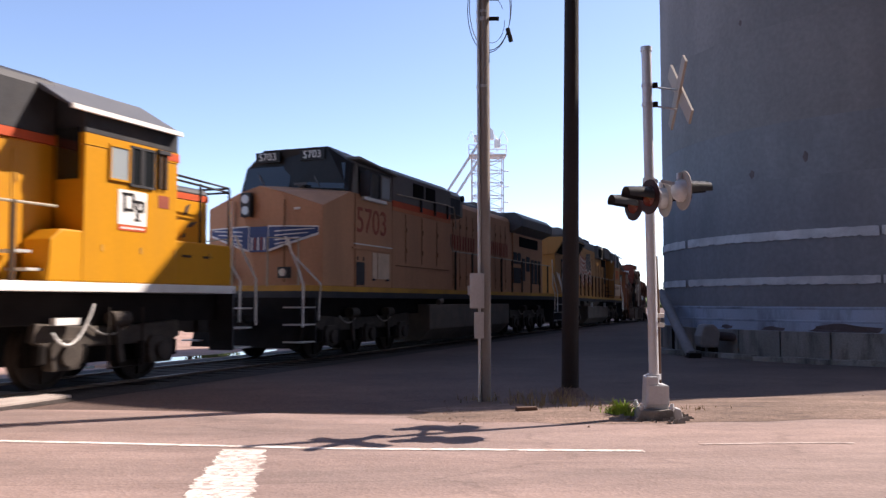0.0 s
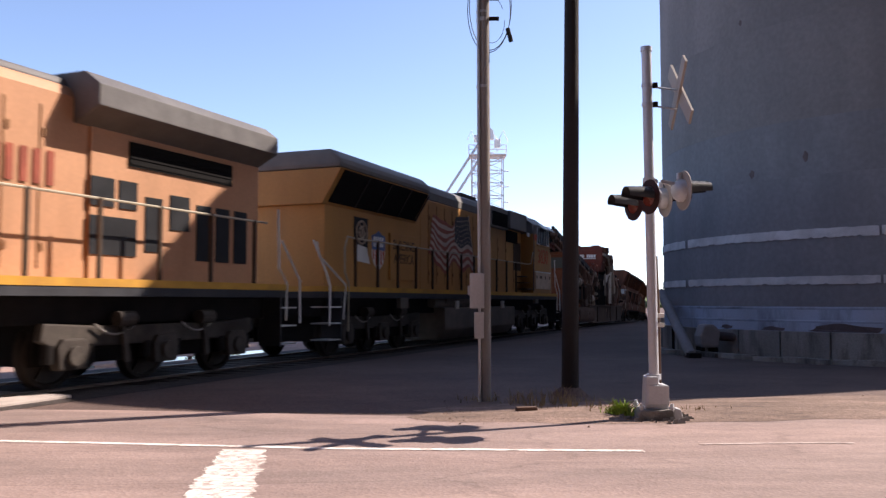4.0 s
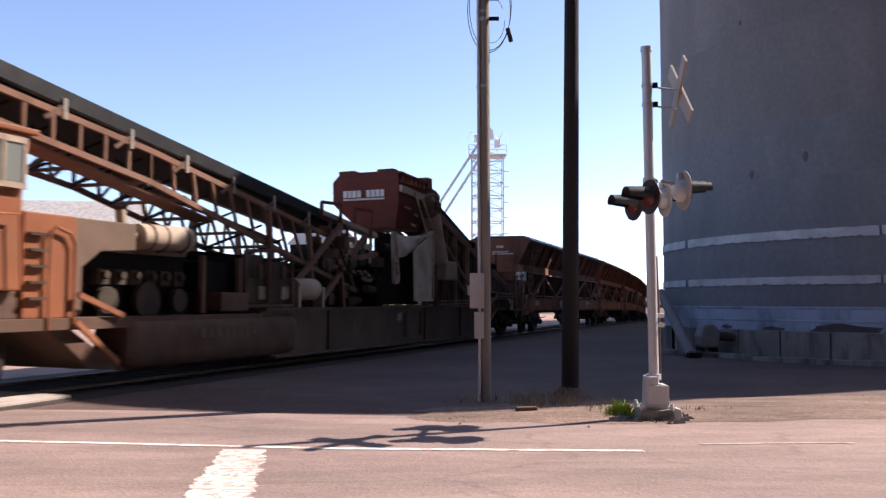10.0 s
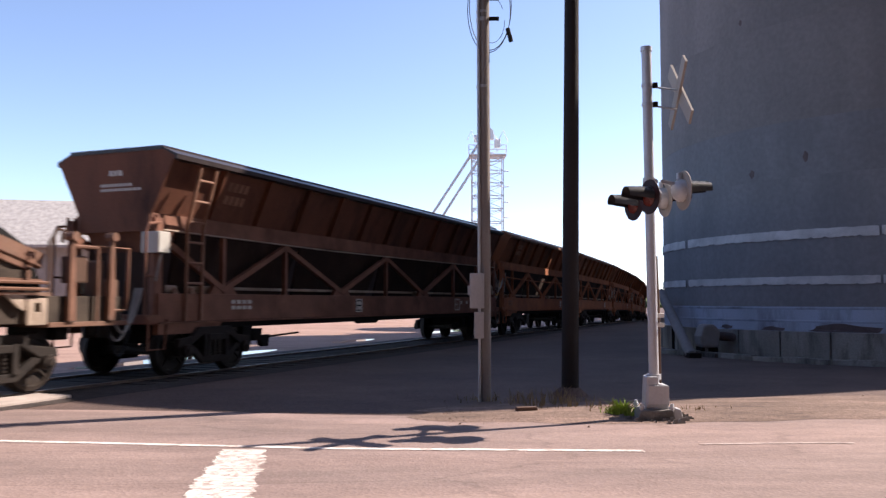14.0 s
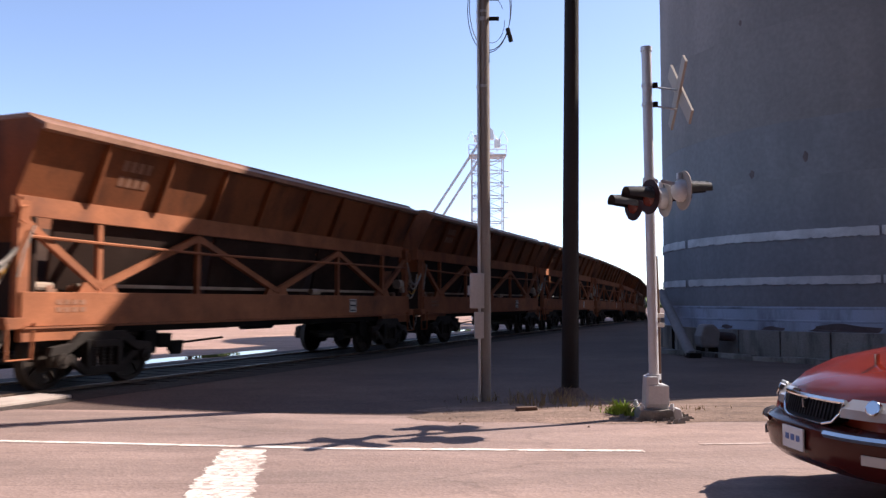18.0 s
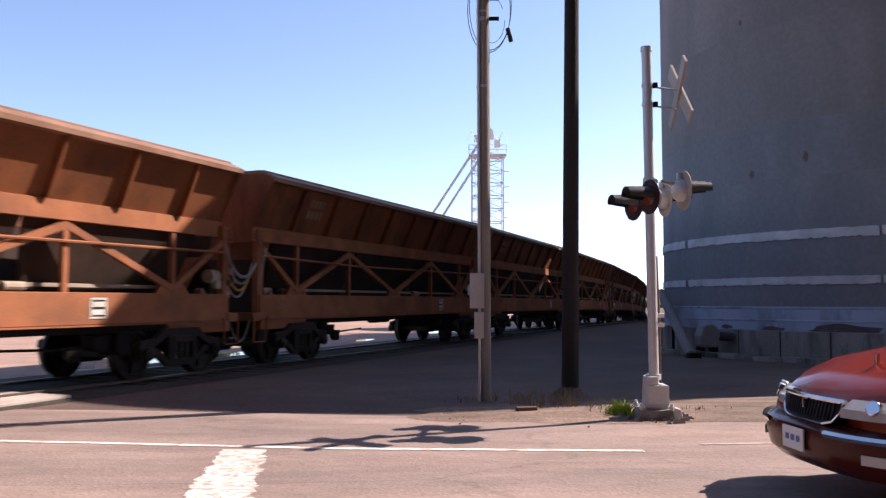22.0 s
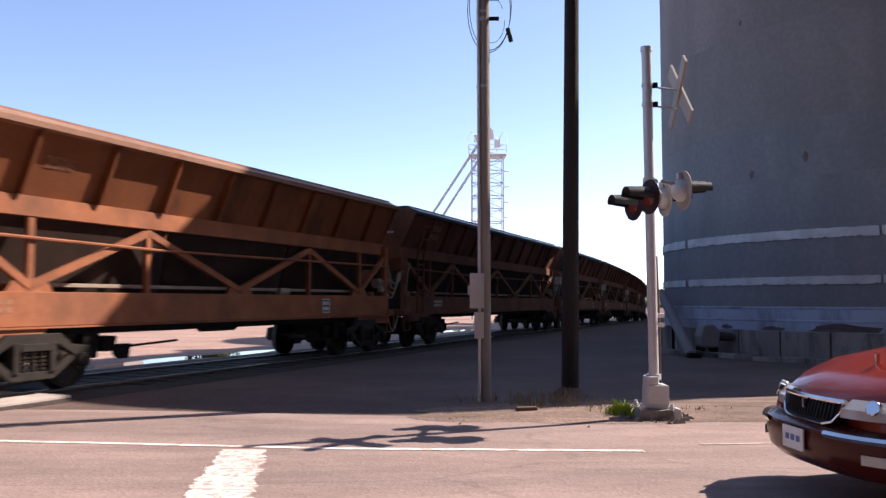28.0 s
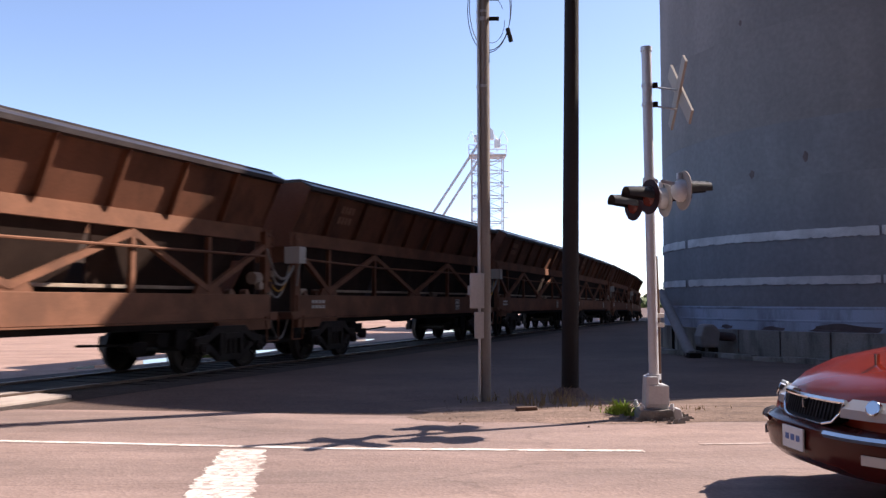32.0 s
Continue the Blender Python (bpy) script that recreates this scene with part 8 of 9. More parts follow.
    coupler(o, 0.02, 1)
    coupler(o, L - 0.02, -1)
    # hydraulic hoses looped to the next car
    for i in range(4):
        rail_tube(o, sag((e1 + 0.02, -0.95 + 0.04 * i, 2.2 - 0.05 * i), (L + 0.55, -0.93 + 0.05 * i, 2.15 - 0.03 * i), 0.42 + 0.09 * i, 12), M_HOSE if i != 2 else M_SILL, 0.022 if i else 0.03, "sagging grey hose" if i != 2 else "sagging yellow hose", "hose")
    rail_tube(o, sag((e1 + 0.2, -0.9, 0.95), (L + 0.4, -0.85, 0.95), 0.45, 10), M_HOSE, 0.02, "", "air_hose")
    for i in range(3):
        bm = B()
        box(bm, e1 - 0.02 + 0.05 * i, e1 + 0.08 + 0.05 * i, -1.0, -0.8, 1.35 + 0.22 * i, 1.47 + 0.22 * i)
        part("valve", bm, M_TAN if i != 1 else M_BROWN, o, bevel=0.015)
    bm = B()
    rod(bm, (e1 - 0.35, -0.8, 1.75), (e1 - 0.05, -0.8, 1.75), 0.13, 12)
    rod(bm, (e1 - 0.2, -0.85, 1.6), (e1 - 0.2, -0.95, 1.6), 0.09, 10)
    part("hydraulic_motor", bm, M_TAN, o, "dusty hydraulic motor", bevel=0.012)
    for x in (e0 + 0.35, e0 + 1.4, L * 0.62):
        bm = B()
        rod(bm, (x, -0.72, 1.5), (x + 0.35, -0.72, 1.5), 0.07, 10)
        part("roller_end", bm, M_TAN, o)
    # stencils and plates
    sq = plate(o, "stencil_panel", e1 - 3.4 if not ladder else L * 0.4, (e1 - 3.4 if not ladder else L * 0.4) + 0.34, 1.02, 1.34, -1.0, 0.006, M_BLACK, "small black stencil panel")
    x0 = e1 - 3.4 if not ladder else L * 0.4
    for a, b, c, d in ((0, 0.34, 0, 0.03), (0, 0.34, 0.29, 0.32), (0, 0.03, 0, 0.32), (0.31, 0.34, 0, 0.32), (0.05, 0.29, 0.18, 0.26), (0.05, 0.29, 0.06, 0.14)):
        plate(sq, "stencil_bar", x0 + a, x0 + b, 1.02 + c, 1.02 + d, -1.006, 0.004, M_STENCIL)
    for i in range(2):
        word_bars(o, e0 + (0.55 if not ladder else 2.0), e0 + (1.15 if not ladder else 2.7), 1.24 - 0.11 * i, 1.31 - 0.11 * i, -1.0, 4, M_FADEMARK if not brown else M_STENCIL, "small pale stencil marks", 0.3)
    if brown == 2:
        a, b, c, d = 14.3, 14.74, 1.0, 1.36
        for x0, x1, z0, z1 in ((a, b, c, c + 0.025), (a, b, d - 0.025, d), (a, a + 0.025, c + 0.03, d - 0.03), (b - 0.025, b, c + 0.03, d - 0.03), (14.5, 14.52, c + 0.03, d - 0.03), (a + 0.03, 14.49, 1.17, 1.195)):
            plate(o, "stencil_bar", x0, x1, z0, z1, -1.0, 0.005, M_STENCIL, "white outlined stencil square")
        for x in (14.82, 14.9, 15.3, 15.4):
            plate(o, "stencil_bar", x, x + 0.05, 1.2, 1.29, -1.0, 0.005, M_STENCIL)
    # reporting marks on the flare
    w2, z2 = wt - 0.085, zt - 0.02
    tilt = math.degrees(math.atan2(w2 - wc, z2 - zc))
    if marks:
        for i, txt in enumerate(marks):
            z = 3.54 - 0.26 * i
            y = -(wc + (w2 - wc) * (z - zc) / (z2 - zc)) - 0.006
            letters("lettering", txt, 0.27, pose(e0 + 1.85, y, z, 90 + tilt, 0, 0), M_FADEMARK, o, 0.003, "faded car number")
    else:
        for i in range(2):
            z = 3.36 - 0.24 * i
            y = -(wc + (w2 - wc) * (z - zc) / (z2 - zc)) - 0.004
            for j in range(4):
                bm = B()
                x = e0 + 1.75 + 0.17 * j
                prism(bm, [(x, z), (x + 0.12, z), (x + 0.12, z + 0.16), (x, z + 0.16)], -0.003, 0.003)
                for v in bm.verts:
                    v.co.y += y - (v.co.z - z) * (w2 - wc) / (z2 - zc)
                part("lettering_bar", bm, M_FADEMARK, o, "faded car number")
    if not ladder and brown or brown == 2:
        bm = B()
        box(bm, e0 - 0.16, e0 + 0.12, -1.1, -0.72, 2.1, 2.46)
        part("electrical_box", bm, M_PALEBOX, o, "pale grey electrical box", bevel=0.015)
    # hooked hose brackets on the corner posts
    for x, d in ((e0, -1), (e1, 1)):
        rail_tube(o, [(x, -0.98, 2.62), (x + d * 0.1, -1.0, 2.6), (x + d * 0.12, -1.0, 2.42), (x + d * 0.02, -1.0, 2.38)], chassis, 0.022, "hooked hose bracket", "hose_bracket")
        rail_tube(o, [(x - d * 0.12, -1.02, 2.35), (x + d * 0.06, -1.04, 2.0), (x + d * 0.16, -1.04, 1.62)], M_HOSE, 0.018, "grey hose on the corner post", "post_hose")
    for x in (e0 + 0.5, e0 + 1.0, e1 - 1.1, e1 - 0.6):
        bm = B()
        bar(bm, (x, -0.72, 1.36), (x + 0.28, -0.72, 1.42), 0.1, 0.08)
        rod(bm, (x + 0.12, -0.8, 1.46), (x + 0.12, -0.66, 1.46), 0.07, 10)
        part("return_roller", bm, M_RIM, o, "dusty conveyor return roller")
    if ladder:
        for s in (-1, 1):
            rail_tube(o, [(e0, s * 0.98, 2.62), (e0 - 0.3, s * 1.0, 2.58), (e0 - 0.36, s * 1.0, 2.45), (e0 - 0.36, s * 1.0, 1.02)], chassis, 0.024, "bent end rail", "end_rail")
            rail_tube(o, [(e0 - 0.36, s * 1.0, 1.7), (e0, s * 0.98, 1.7)], chassis, 0.02, "", "end_rail")
            for x in (e0 + 0.62, e0 + 1.05):
                bm = B()
                bar(bm, (x, s * 1.33, 3.62), (x, s * 1.06, 2.6), 0.05, 0.04)
                bar(bm, (x, s * 1.06, 2.62), (x, s * 1.04, 0.95), 0.05, 0.04)
                part("ladder_stile", bm, M_RIM if brown == 2 else chassis, o, "worn rust-brown ladder stile")
            for i in range(6):
                z = 3.4 - 0.36 * i
                y = s * (1.28 - (3.4 - z) * 0.27) if z > 2.6 else s * 1.06
                rail_tube(o, [(e0 + 0.6, y, z), (e0 + 1.07, y, z)], M_RIM if brown == 2 else chassis, 0.022, "", "ladder_rung")
        for z, h, y0, n in ((3.46, 0.09, 0.12, 3), (3.27, 0.05, 0.3, 7), (3.19, 0.045, 0.3, 9)):
            for i in range(n):
                bm = B()
                box(bm, e0 - 0.035, e0 - 0.026, y0 - 0.1 * (i + 1) + 0.025, y0 - 0.1 * i, z, z + h)
                part("lettering_bar", bm, M_STENCIL, o, "small white stencil marks")
    freight_truck(o, 1.95)
    freight_truck(o, L - 1.95)
    return o


def copy_car(src):
    o = copy_thing(src, Matrix())
    for a, b in zip(src.children_recursive, o.children_recursive):
        if a.name.startswith("wheelset"):
            SPIN.append((b, a.matrix_basis.translation.x, a.matrix_basis.translation.z))
    return o


RL = 13.9
plain = hopper_car(RL, False, "rust-red open hopper car with flared ribbed sides and trussed frame")
marked = hopper_car(RL, False, "rust-red open hopper car with a faded stencilled number", ("", "2506"))
rolling(hopper_car(18.95, True, "long dark reddish-brown open hopper car with side ladder and pale box", brown=2), 90.3, 18.95)
rolling(plain, 109.25, RL)
for i in range(1, 4):
    rolling(copy_car(plain), 109.25 + i * RL, RL)
rolling(marked, 109.25 + 4 * RL, RL)
rolling(hopper_car(18.2, True, "long dark brown open hopper car with a side ladder", brown=True), 178.8, 18.2)
brown = hopper_car(RL, False, "dark brown open hopper car with ribbed sides and a pale box", brown=True)
rolling(brown, 197.0, RL)
for i in range(1, 5):
    rolling(copy_car(brown), 197.0 + i * RL, RL)


# ---- distance ----
def far_things():
    # grain leg tower
    Y = 110.0
    cx, w = 5.75, 4.7
    t = thing("grain_leg_tower", "slender galvanised lattice grain leg tower with spouts", "tower", pose(cx, Y, -1.0))
    H = 24.2
    for sx in (-1, 1):
        for sy in (-1, 1):
            bm = B()
            bar(bm, (sx * w / 2 * 0.85, sy * 1.5, 0), (sx * w / 2 * 0.85, sy * 1.5, H - 3.0), 0.13, 0.13)
            part("tower_leg", bm, M_TOWER, t)
    for i in range(13):
        z = i * 1.65 + 1
        for sy in (-1, 1):
            bm = B()
            bar(bm, (-w / 2 * 0.85, sy * 1.5, z), (w / 2 * 0.85, sy * 1.5, z), 0.1, 0.1)
            part("tower_girt", bm, M_TOWER, t)
            bm = B()
            a, b = (-1, 1) if i % 2 else (1, -1)
            bar(bm, (a * w / 2 * 0.85, sy * 1.5, z), (b * w / 2 * 0.85, sy * 1.5, z + 1.65), 0.07, 0.07)
            part("tower_brace", bm, M_TOWER, t)
            bm = B()
            bar(bm, (b * w / 2 * 0.85, sy * 1.5, z), (a * w / 2 * 0.85, sy * 1.5, z + 1.65), 0.06, 0.06)
            part("tower_brace", bm, M_TOWER, t)
    bm = B()
    box(bm, -0.45, 0.35, -0.5, 0.5, 0, H - 0.6)
    part("leg_casing", bm, M_TOWER, t)
    bm = B()
    prism(bm, [(-0.9, H - 0.8), (0.9, H - 0.8), (0.8, H + 0.3), (0.3, H + 0.75), (-0.5, H + 0.75), (-0.9, H + 0.2)], -0.6, 0.6)
    part("head_box", bm, M_TOWER, t, bevel=0.05)
    bm = B()
    box(bm, -2.4, 2.4, -1.7, 1.7, H - 3.1, H - 2.95)
    part("platform", bm, M_TOWER, t)
    for z in (H - 2.4, H - 1.8):
        rail_tube(t, [(-2.4, -1.7, z), (2.4, -1.7, z), (2.4, 1.7, z), (-2.4, 1.7, z), (-2.4, -1.7, z)], M_TOWER, 0.04)
    for x in (-2.4, -1.2, 0, 1.2, 2.4):
        rail_tube(t, [(x, -1.7, H - 3), (x, -1.7, H - 1.8)], M_TOWER, 0.04, "", "rail_post")
    for k in range(2):
        bm = B()
        rod(bm, (-1.0 + 1.0 * k, -0.2, H - 1.2 - 0.6 * k), (-12.6 + 1.6 * k, -0.4, H - 19.0), 0.17, 10)
        part("spout", bm, M_TOWER, t, "long sloping grain spout", smooth=True)
    # head machinery: motor, gear guard, pipe rails and a davit over the platform
    for x0, x1, z0, z1, y in ((-1.7, -1.1, H - 1.2, H - 0.3, -0.4), (0.9, 1.7, H - 2.0, H - 0.9, -0.6), (-1.3, -0.9, H - 2.9, H - 1.0, -0.5)):
        bm = B()
        box(bm, x0, x1, y - 0.4, y + 0.4, z0, z1)
        part("head_drive", bm, M_TOWER, t, "pale drive casing", bevel=0.08)
    for x0, x1 in ((-2.6, -1.6), (-0.6, 1.4), (1.4, 2.6)):
        rail_tube(t, [(x0, -1.75, H - 1.2), ((x0 + x1) / 2, -1.75, H + 0.1), (x1, -1.75, H - 1.4)], M_TOWER, 0.05, "", "head_brace")
    # ladder cage
    for i in range(9):
        bm = B()
        z = 3 + i * 2
        tube(bm, [(1.9 + 0.8 * math.cos(a), -1.6 + 0.5 * math.sin(a), z) for a in [radians(v) for v in range(-90, 100, 30)]], 0.04, 5)
        part("cage_hoop", bm, M_TOWER, t)

    # house beyond the track
    h = thing("house", "far grey gabled house with pale shingle roof", "house", pose(-23.3, 50, -0.1, 0, 0, 12))
    bm = B()
    box(bm, -5, 5, -4, 4, 0, 4.6)
    part("wall", bm, M_HOUSE, h)
    bm = B()
    prism(bm, [(-4.6, 4.5), (0, 7.4), (4.6, 4.5), (4.6, 4.35), (0, 7.2), (-4.6, 4.35)], -5.5, 5.5, "x")
    part("roof", bm, M_ROOF, h)
    bm = B()
    prism(bm, [(-4, 4.6), (4, 4.6), (0, 7.1)], -5.0, 5.0, "x")
    part("gable", bm, M_HOUSE, h)
    for x in (-3, 0, 3):
        bm = B()
        box(bm, x - 0.5, x + 0.5, -4.05, -4.0, 1.4, 2.8)
        win = part("window", bm, M_GLASS, h)
        bm = B()
        box(bm, x - 0.6, x + 0.6, -4.1, -4.0, 1.3, 1.4)
        part("sill", bm, M_WHITE, win)
    # far tank roof seen over the cars
    b = thing("storage_building", "far storage building with a pale curved metal roof", "building", pose(-11.6, 88, -0.6))
    bm = B()
    box(bm, -3.2, 3.2, -5, 5, 0, 7.6)
    part("wall", bm, M_HOUSE, b)
    bm = B()
    prism(bm, [(-3.6, 7.5), (-2.2, 8.9), (0, 9.7), (2.2, 8.9), (3.6, 7.5)], -5.4, 5.4)
    part("roof", bm, M_GALV, b)


def tree(x, y, h, r, seed):
    rnd = random.Random(seed)
    t = thing("tree", "far leafy tree with an uneven green crown", "tree", pose(x, y, -0.5), group="far trees")
    bm = B()
    rod(bm, (0, 0, 0), (0.1, 0, h * 0.5), h * 0.03, 8, h * 0.018)
    for i in range(6):
        a = rnd.uniform(0, 6.28)
        rod(bm, (0.05, 0, h * rnd.uniform(0.3, 0.5)), (r * 0.6 * math.cos(a), r * 0.6 * math.sin(a), h * rnd.uniform(0.6, 0.85)), h * 0.012, 5, 0.02)
    part("trunk", bm, M_WOODDK, t)
    vs, fs = [], []
    for i in range(1300):
        a, b = rnd.uniform(0, 6.28), rnd.uniform(-1, 1)
        k = rnd.random() ** 0.4 * (0.75 + 0.35 * math.sin(a * 3 + seed) * math.cos(b * 4))
        c = Vector((r * k * math.cos(a) * math.sqrt(1 - b * b), r * k * math.sin(a) * math.sqrt(1 - b * b), h * 0.65 + h * 0.35 * k * b))
        u = Vector((rnd.uniform(-1, 1), rnd.uniform(-1, 1), rnd.uniform(-1, 1))).normalized() * h * 0.035
        w = u.orthogonal().normalized() * h * 0.025
        n = len(vs)
        vs += [c - u, c + w, c + u, c - w]
        fs.append((n, n + 1, n + 2, n + 3))
    me = bpy.data.meshes.new("crown")
    me.from_pydata(vs, [], fs)
    me.materials.append(M_LEAF)
    ob = new("crown", me)
    ob.parent = t


def tree_line():
    far_things()
    for i, (x, y, h, r) in enumerate(((-24.5, 62, 6.5, 2.6), (-28.0, 66, 7.5, 3.2), (-20.0, 75, 6.0, 2.4), (-36, 80, 9, 4), (-45, 85, 10, 4.5))):
        tree(x, y, h, r, i + 1)
    # far wood along the horizon
    rnd = random.Random(77)
    vs, fs = [], []
    for i in range(5200):
        x = rnd.uniform(-330, 160)
        c = Vector((x, 300 + rnd.uniform(-12, 12), -1.1 + rnd.random() ** 1.3 * (6 + 3 * math.sin(x * 0.05) + 2 * math.sin(x * 0.17))))
        u = Vector((rnd.uniform(-1, 1), rnd.uniform(-1, 1), rnd.uniform(-1, 1))).normalized() * 1.5
        w = u.orthogonal().normalized() * 1.2
        n = len(vs)
        vs += [c - u, c + w, c + u, c - w]
        fs.append((n, n + 1, n + 2, n + 3))
    me = bpy.data.meshes.new("far_wood")
    me.from_pydata(vs, [], fs)
    me.materials.append(M_LEAF)
    tagged(new("far_wood", me), "distant green tree line on the horizon", "trees", kind="stuff")
    # utility post far behind
    p = thing("utility_pole", "slim far dark utility pole", "utility pole", pose(-13.6, 46, -0.3))
    bm = B()
    rod(bm, (0, 0, 0), (0, 0, 7.4), 0.12, 8, 0.09)
    part("shaft", bm, M_WOODDK, p)


tree_line()


# ---- by the bin ----
def bin_clutter():
    # sloping discharge tube against the bin
    t = thing("auger_tube", "grey steel auger tube leaning against the grain bin", "auger")
    bm = B()
    rod(bm, (6.22, 24.3, 1.6), (6.02, 20.75, 0.05), 0.13, 14)
    part("tube", bm, M_SILO, t, smooth=True)
    bm = B()
    box(bm, 5.9, 6.2, 20.5, 20.9, 0.0, 0.12)
    part("foot", bm, M_DARK, t, bevel=0.02)
    bm = B()
    rod(bm, (6.14, 22.8, 0.0), (6.14, 22.8, 0.95), 0.04, 8)
    part("stay", bm, M_DARK, t)
    b = thing("unload_motor", "grey unloading gear housing beside the bin", "machine", pose(6.62, 21.4, 0))
    bm = B()
    prism(bm, [(-0.24, 0.22), (0.2, 0.22), (0.24, 0.62), (0.08, 0.8), (-0.16, 0.78), (-0.26, 0.5)], -0.3, 0.3)
    part("housing", bm, M_SILO, b, bevel=0.06)
    bm = B()
    rod(bm, (0.22, 0, 0.5), (0.72, 0, 0.46), 0.11, 14)
    part("motor", bm, M_STAIN, b, smooth=True)
    for x in (-0.18, 0.14):
        bm = B()
        bar(bm, (x, 0, 0), (x, 0, 0.24), 0.08, 0.5)
        part("stand", bm, M_DARK, b)
    # low kerb pieces at the foot of the bin
    rnd = random.Random(5)
    k = thing("kerb", "broken low concrete kerb along the bin's apron", "kerb", kind="structure")
    a0 = radians(192)
    cx, cy, R, H = SILO
    for i in range(17):
        a = a0 + radians(6.4) * i
        r = R + 1.0 + 0.12 * math.sin(i * 1.7)
        bm = B()
        box(bm, -0.5, 0.5, -0.12, 0.12, -0.05, 0.1 + 0.03 * rnd.random())
        ob = part("kerb_block", bm, M_CONC, k, bevel=0.015)
        ob.matrix_basis = pose(cx + r * math.cos(a), cy + r * math.sin(a), 0, rnd.uniform(-2, 2), rnd.uniform(-2, 2), math.degrees(a) + 90 + rnd.uniform(-3, 3))


bin_clutter()


# ---- weeds and grit ----
def tufts():
    rnd = random.Random(12)

    def blades(name, spots, n, h, m, label, spread, wide=0.006):
        vs, fs = [], []
        for cx, cy, k in spots:
            for i in range(int(n * k)):
                a, d = rnd.uniform(0, 6.28), abs(rnd.gauss(0, spread))
                x, y = cx + d * math.cos(a), cy + d * math.sin(a) * 0.7
                z0 = 0.02
                hh = h * rnd.uniform(0.35, 1.1) * k
                lx, ly = rnd.gauss(0, 0.35) * hh, rnd.gauss(0, 0.35) * hh
                w = wide * rnd.uniform(0.6, 1.4)
                c, s = math.cos(a * 3), math.sin(a * 3)
                b = len(vs)
                vs += [(x - w * c, y - w * s, z0), (x + w * c, y + w * s, z0), (x + lx * 0.4 + w * c * 0.7, y + ly * 0.4, z0 + hh * 0.6), (x + lx * 0.4 - w * c * 0.7, y + ly * 0.4, z0 + hh * 0.6), (x + lx, y + ly, z0 + hh)]
                fs += [(b, b + 1, b + 2, b + 3), (b + 3, b + 2, b + 4)]
        me = bpy.data.meshes.new(name)
        me.from_pydata(vs, [], fs)
        me.materials.append(m)
        tagged(new(name, me), label, "grass", kind="stuff")
    blades("dry_grass", [(1.0, 11.3, 1), (1.25, 11.0, 1.1), (1.5, 11.15, 1.2), (1.75, 11.5, 0.6), (0.7, 11.6, 0.6), (0.4, 11.7, 0.6), (2.0, 10.9, 0.7), (2.8, 10.4, 0.4), (3.1, 10.5, 0.45), (3.6, 10.7, 0.3), (1.62, 10.85, 0.9), (1.15, 10.75, 0.5), (1.9, 10.55, 0.5)], 34, 0.21, M_DRYGRASS, "dry tan grass tufts in the verge", 0.16)
    blades("weed", [(2.08, 10.12, 1.0), (2.14, 10.05, 0.8), (2.02, 10.2, 0.6)], 150, 0.2, M_GREEN, "small bright green weed clump by the signal", 0.055, 0.011)
    # grit and stones along the verge
    vs, fs = [], []
    for i in range(2600):
        a = rnd.random()
        x = 0.0 + 7.5 * rnd.random()
        y = 10.6 + 0.15 * (x - 1) + rnd.gauss(0, 0.4)
        s = 0.004 + 0.014 * rnd.random() ** 3
        b = len(vs)
        z = 0.012
        vs += [(x - s, y - s, z), (x + s, y - s * 0.8, z), (x + s * 0.7, y + s, z), (x - s * 0.9, y + s * 0.8, z), (x + s * 0.1, y, z + s * 1.1)]
        fs += [(b, b + 1, b + 4), (b + 1, b + 2, b + 4), (b + 2, b + 3, b + 4), (b + 3, b, b + 4)]
    me = bpy.data.meshes.new("gravel")
    me.from_pydata(vs, [], fs)
    me.materials.append(M_DIRT)
    tagged(new("gravel", me), "loose grit and small stones on the verge", "gravel", kind="stuff")
    # broken stones at the signal's foot
    vs, fs = [], []
    for i in range(70):
        a, d = rnd.uniform(0, 6.28), rnd.uniform(0.24, 0.42)
        x, y, s = 2.46 + d * math.cos(a), 9.97 + d * math.sin(a), rnd.uniform(0.012, 0.04)
        b = len(vs)
        vs += [(x - s, y - s, 0.0), (x + s, y - s * 0.7, 0.0), (x + s * 0.8, y + s, 0.0), (x - s, y + s * 0.8, 0.0),
               (x - s * 0.6, y - s * 0.5, s + 0.02), (x + s * 0.5, y - s * 0.6, s * 1.2 + 0.02), (x + s * 0.4, y + s * 0.5, s + 0.02), (x - s * 0.5, y + s * 0.5, s * 0.9 + 0.02)]
        fs += [(b, b + 1, b + 5, b + 4), (b + 1, b + 2, b + 6, b + 5), (b + 2, b + 3, b + 7, b + 6), (b + 3, b, b + 4, b + 7), (b + 4, b + 5, b + 6, b + 7)]
    me = bpy.data.meshes.new("rubble")
    me.from_pydata(vs, [], fs)
    me.materials.append(M_CONC)
    tagged(new("rubble", me), "broken grey stones round the signal's foot", "rubble", kind="stuff")
    bm = B()
    box(bm, -0.13, 0.13, -0.05, 0.05, 0.0, 0.05)
    solo("litter_block", bm, M_BROWN, "small reddish broken brick lying on the verge", "brick", pose(1.02, 10.5, 0.03, 0, 0, 12), bevel=0.01)


tufts()


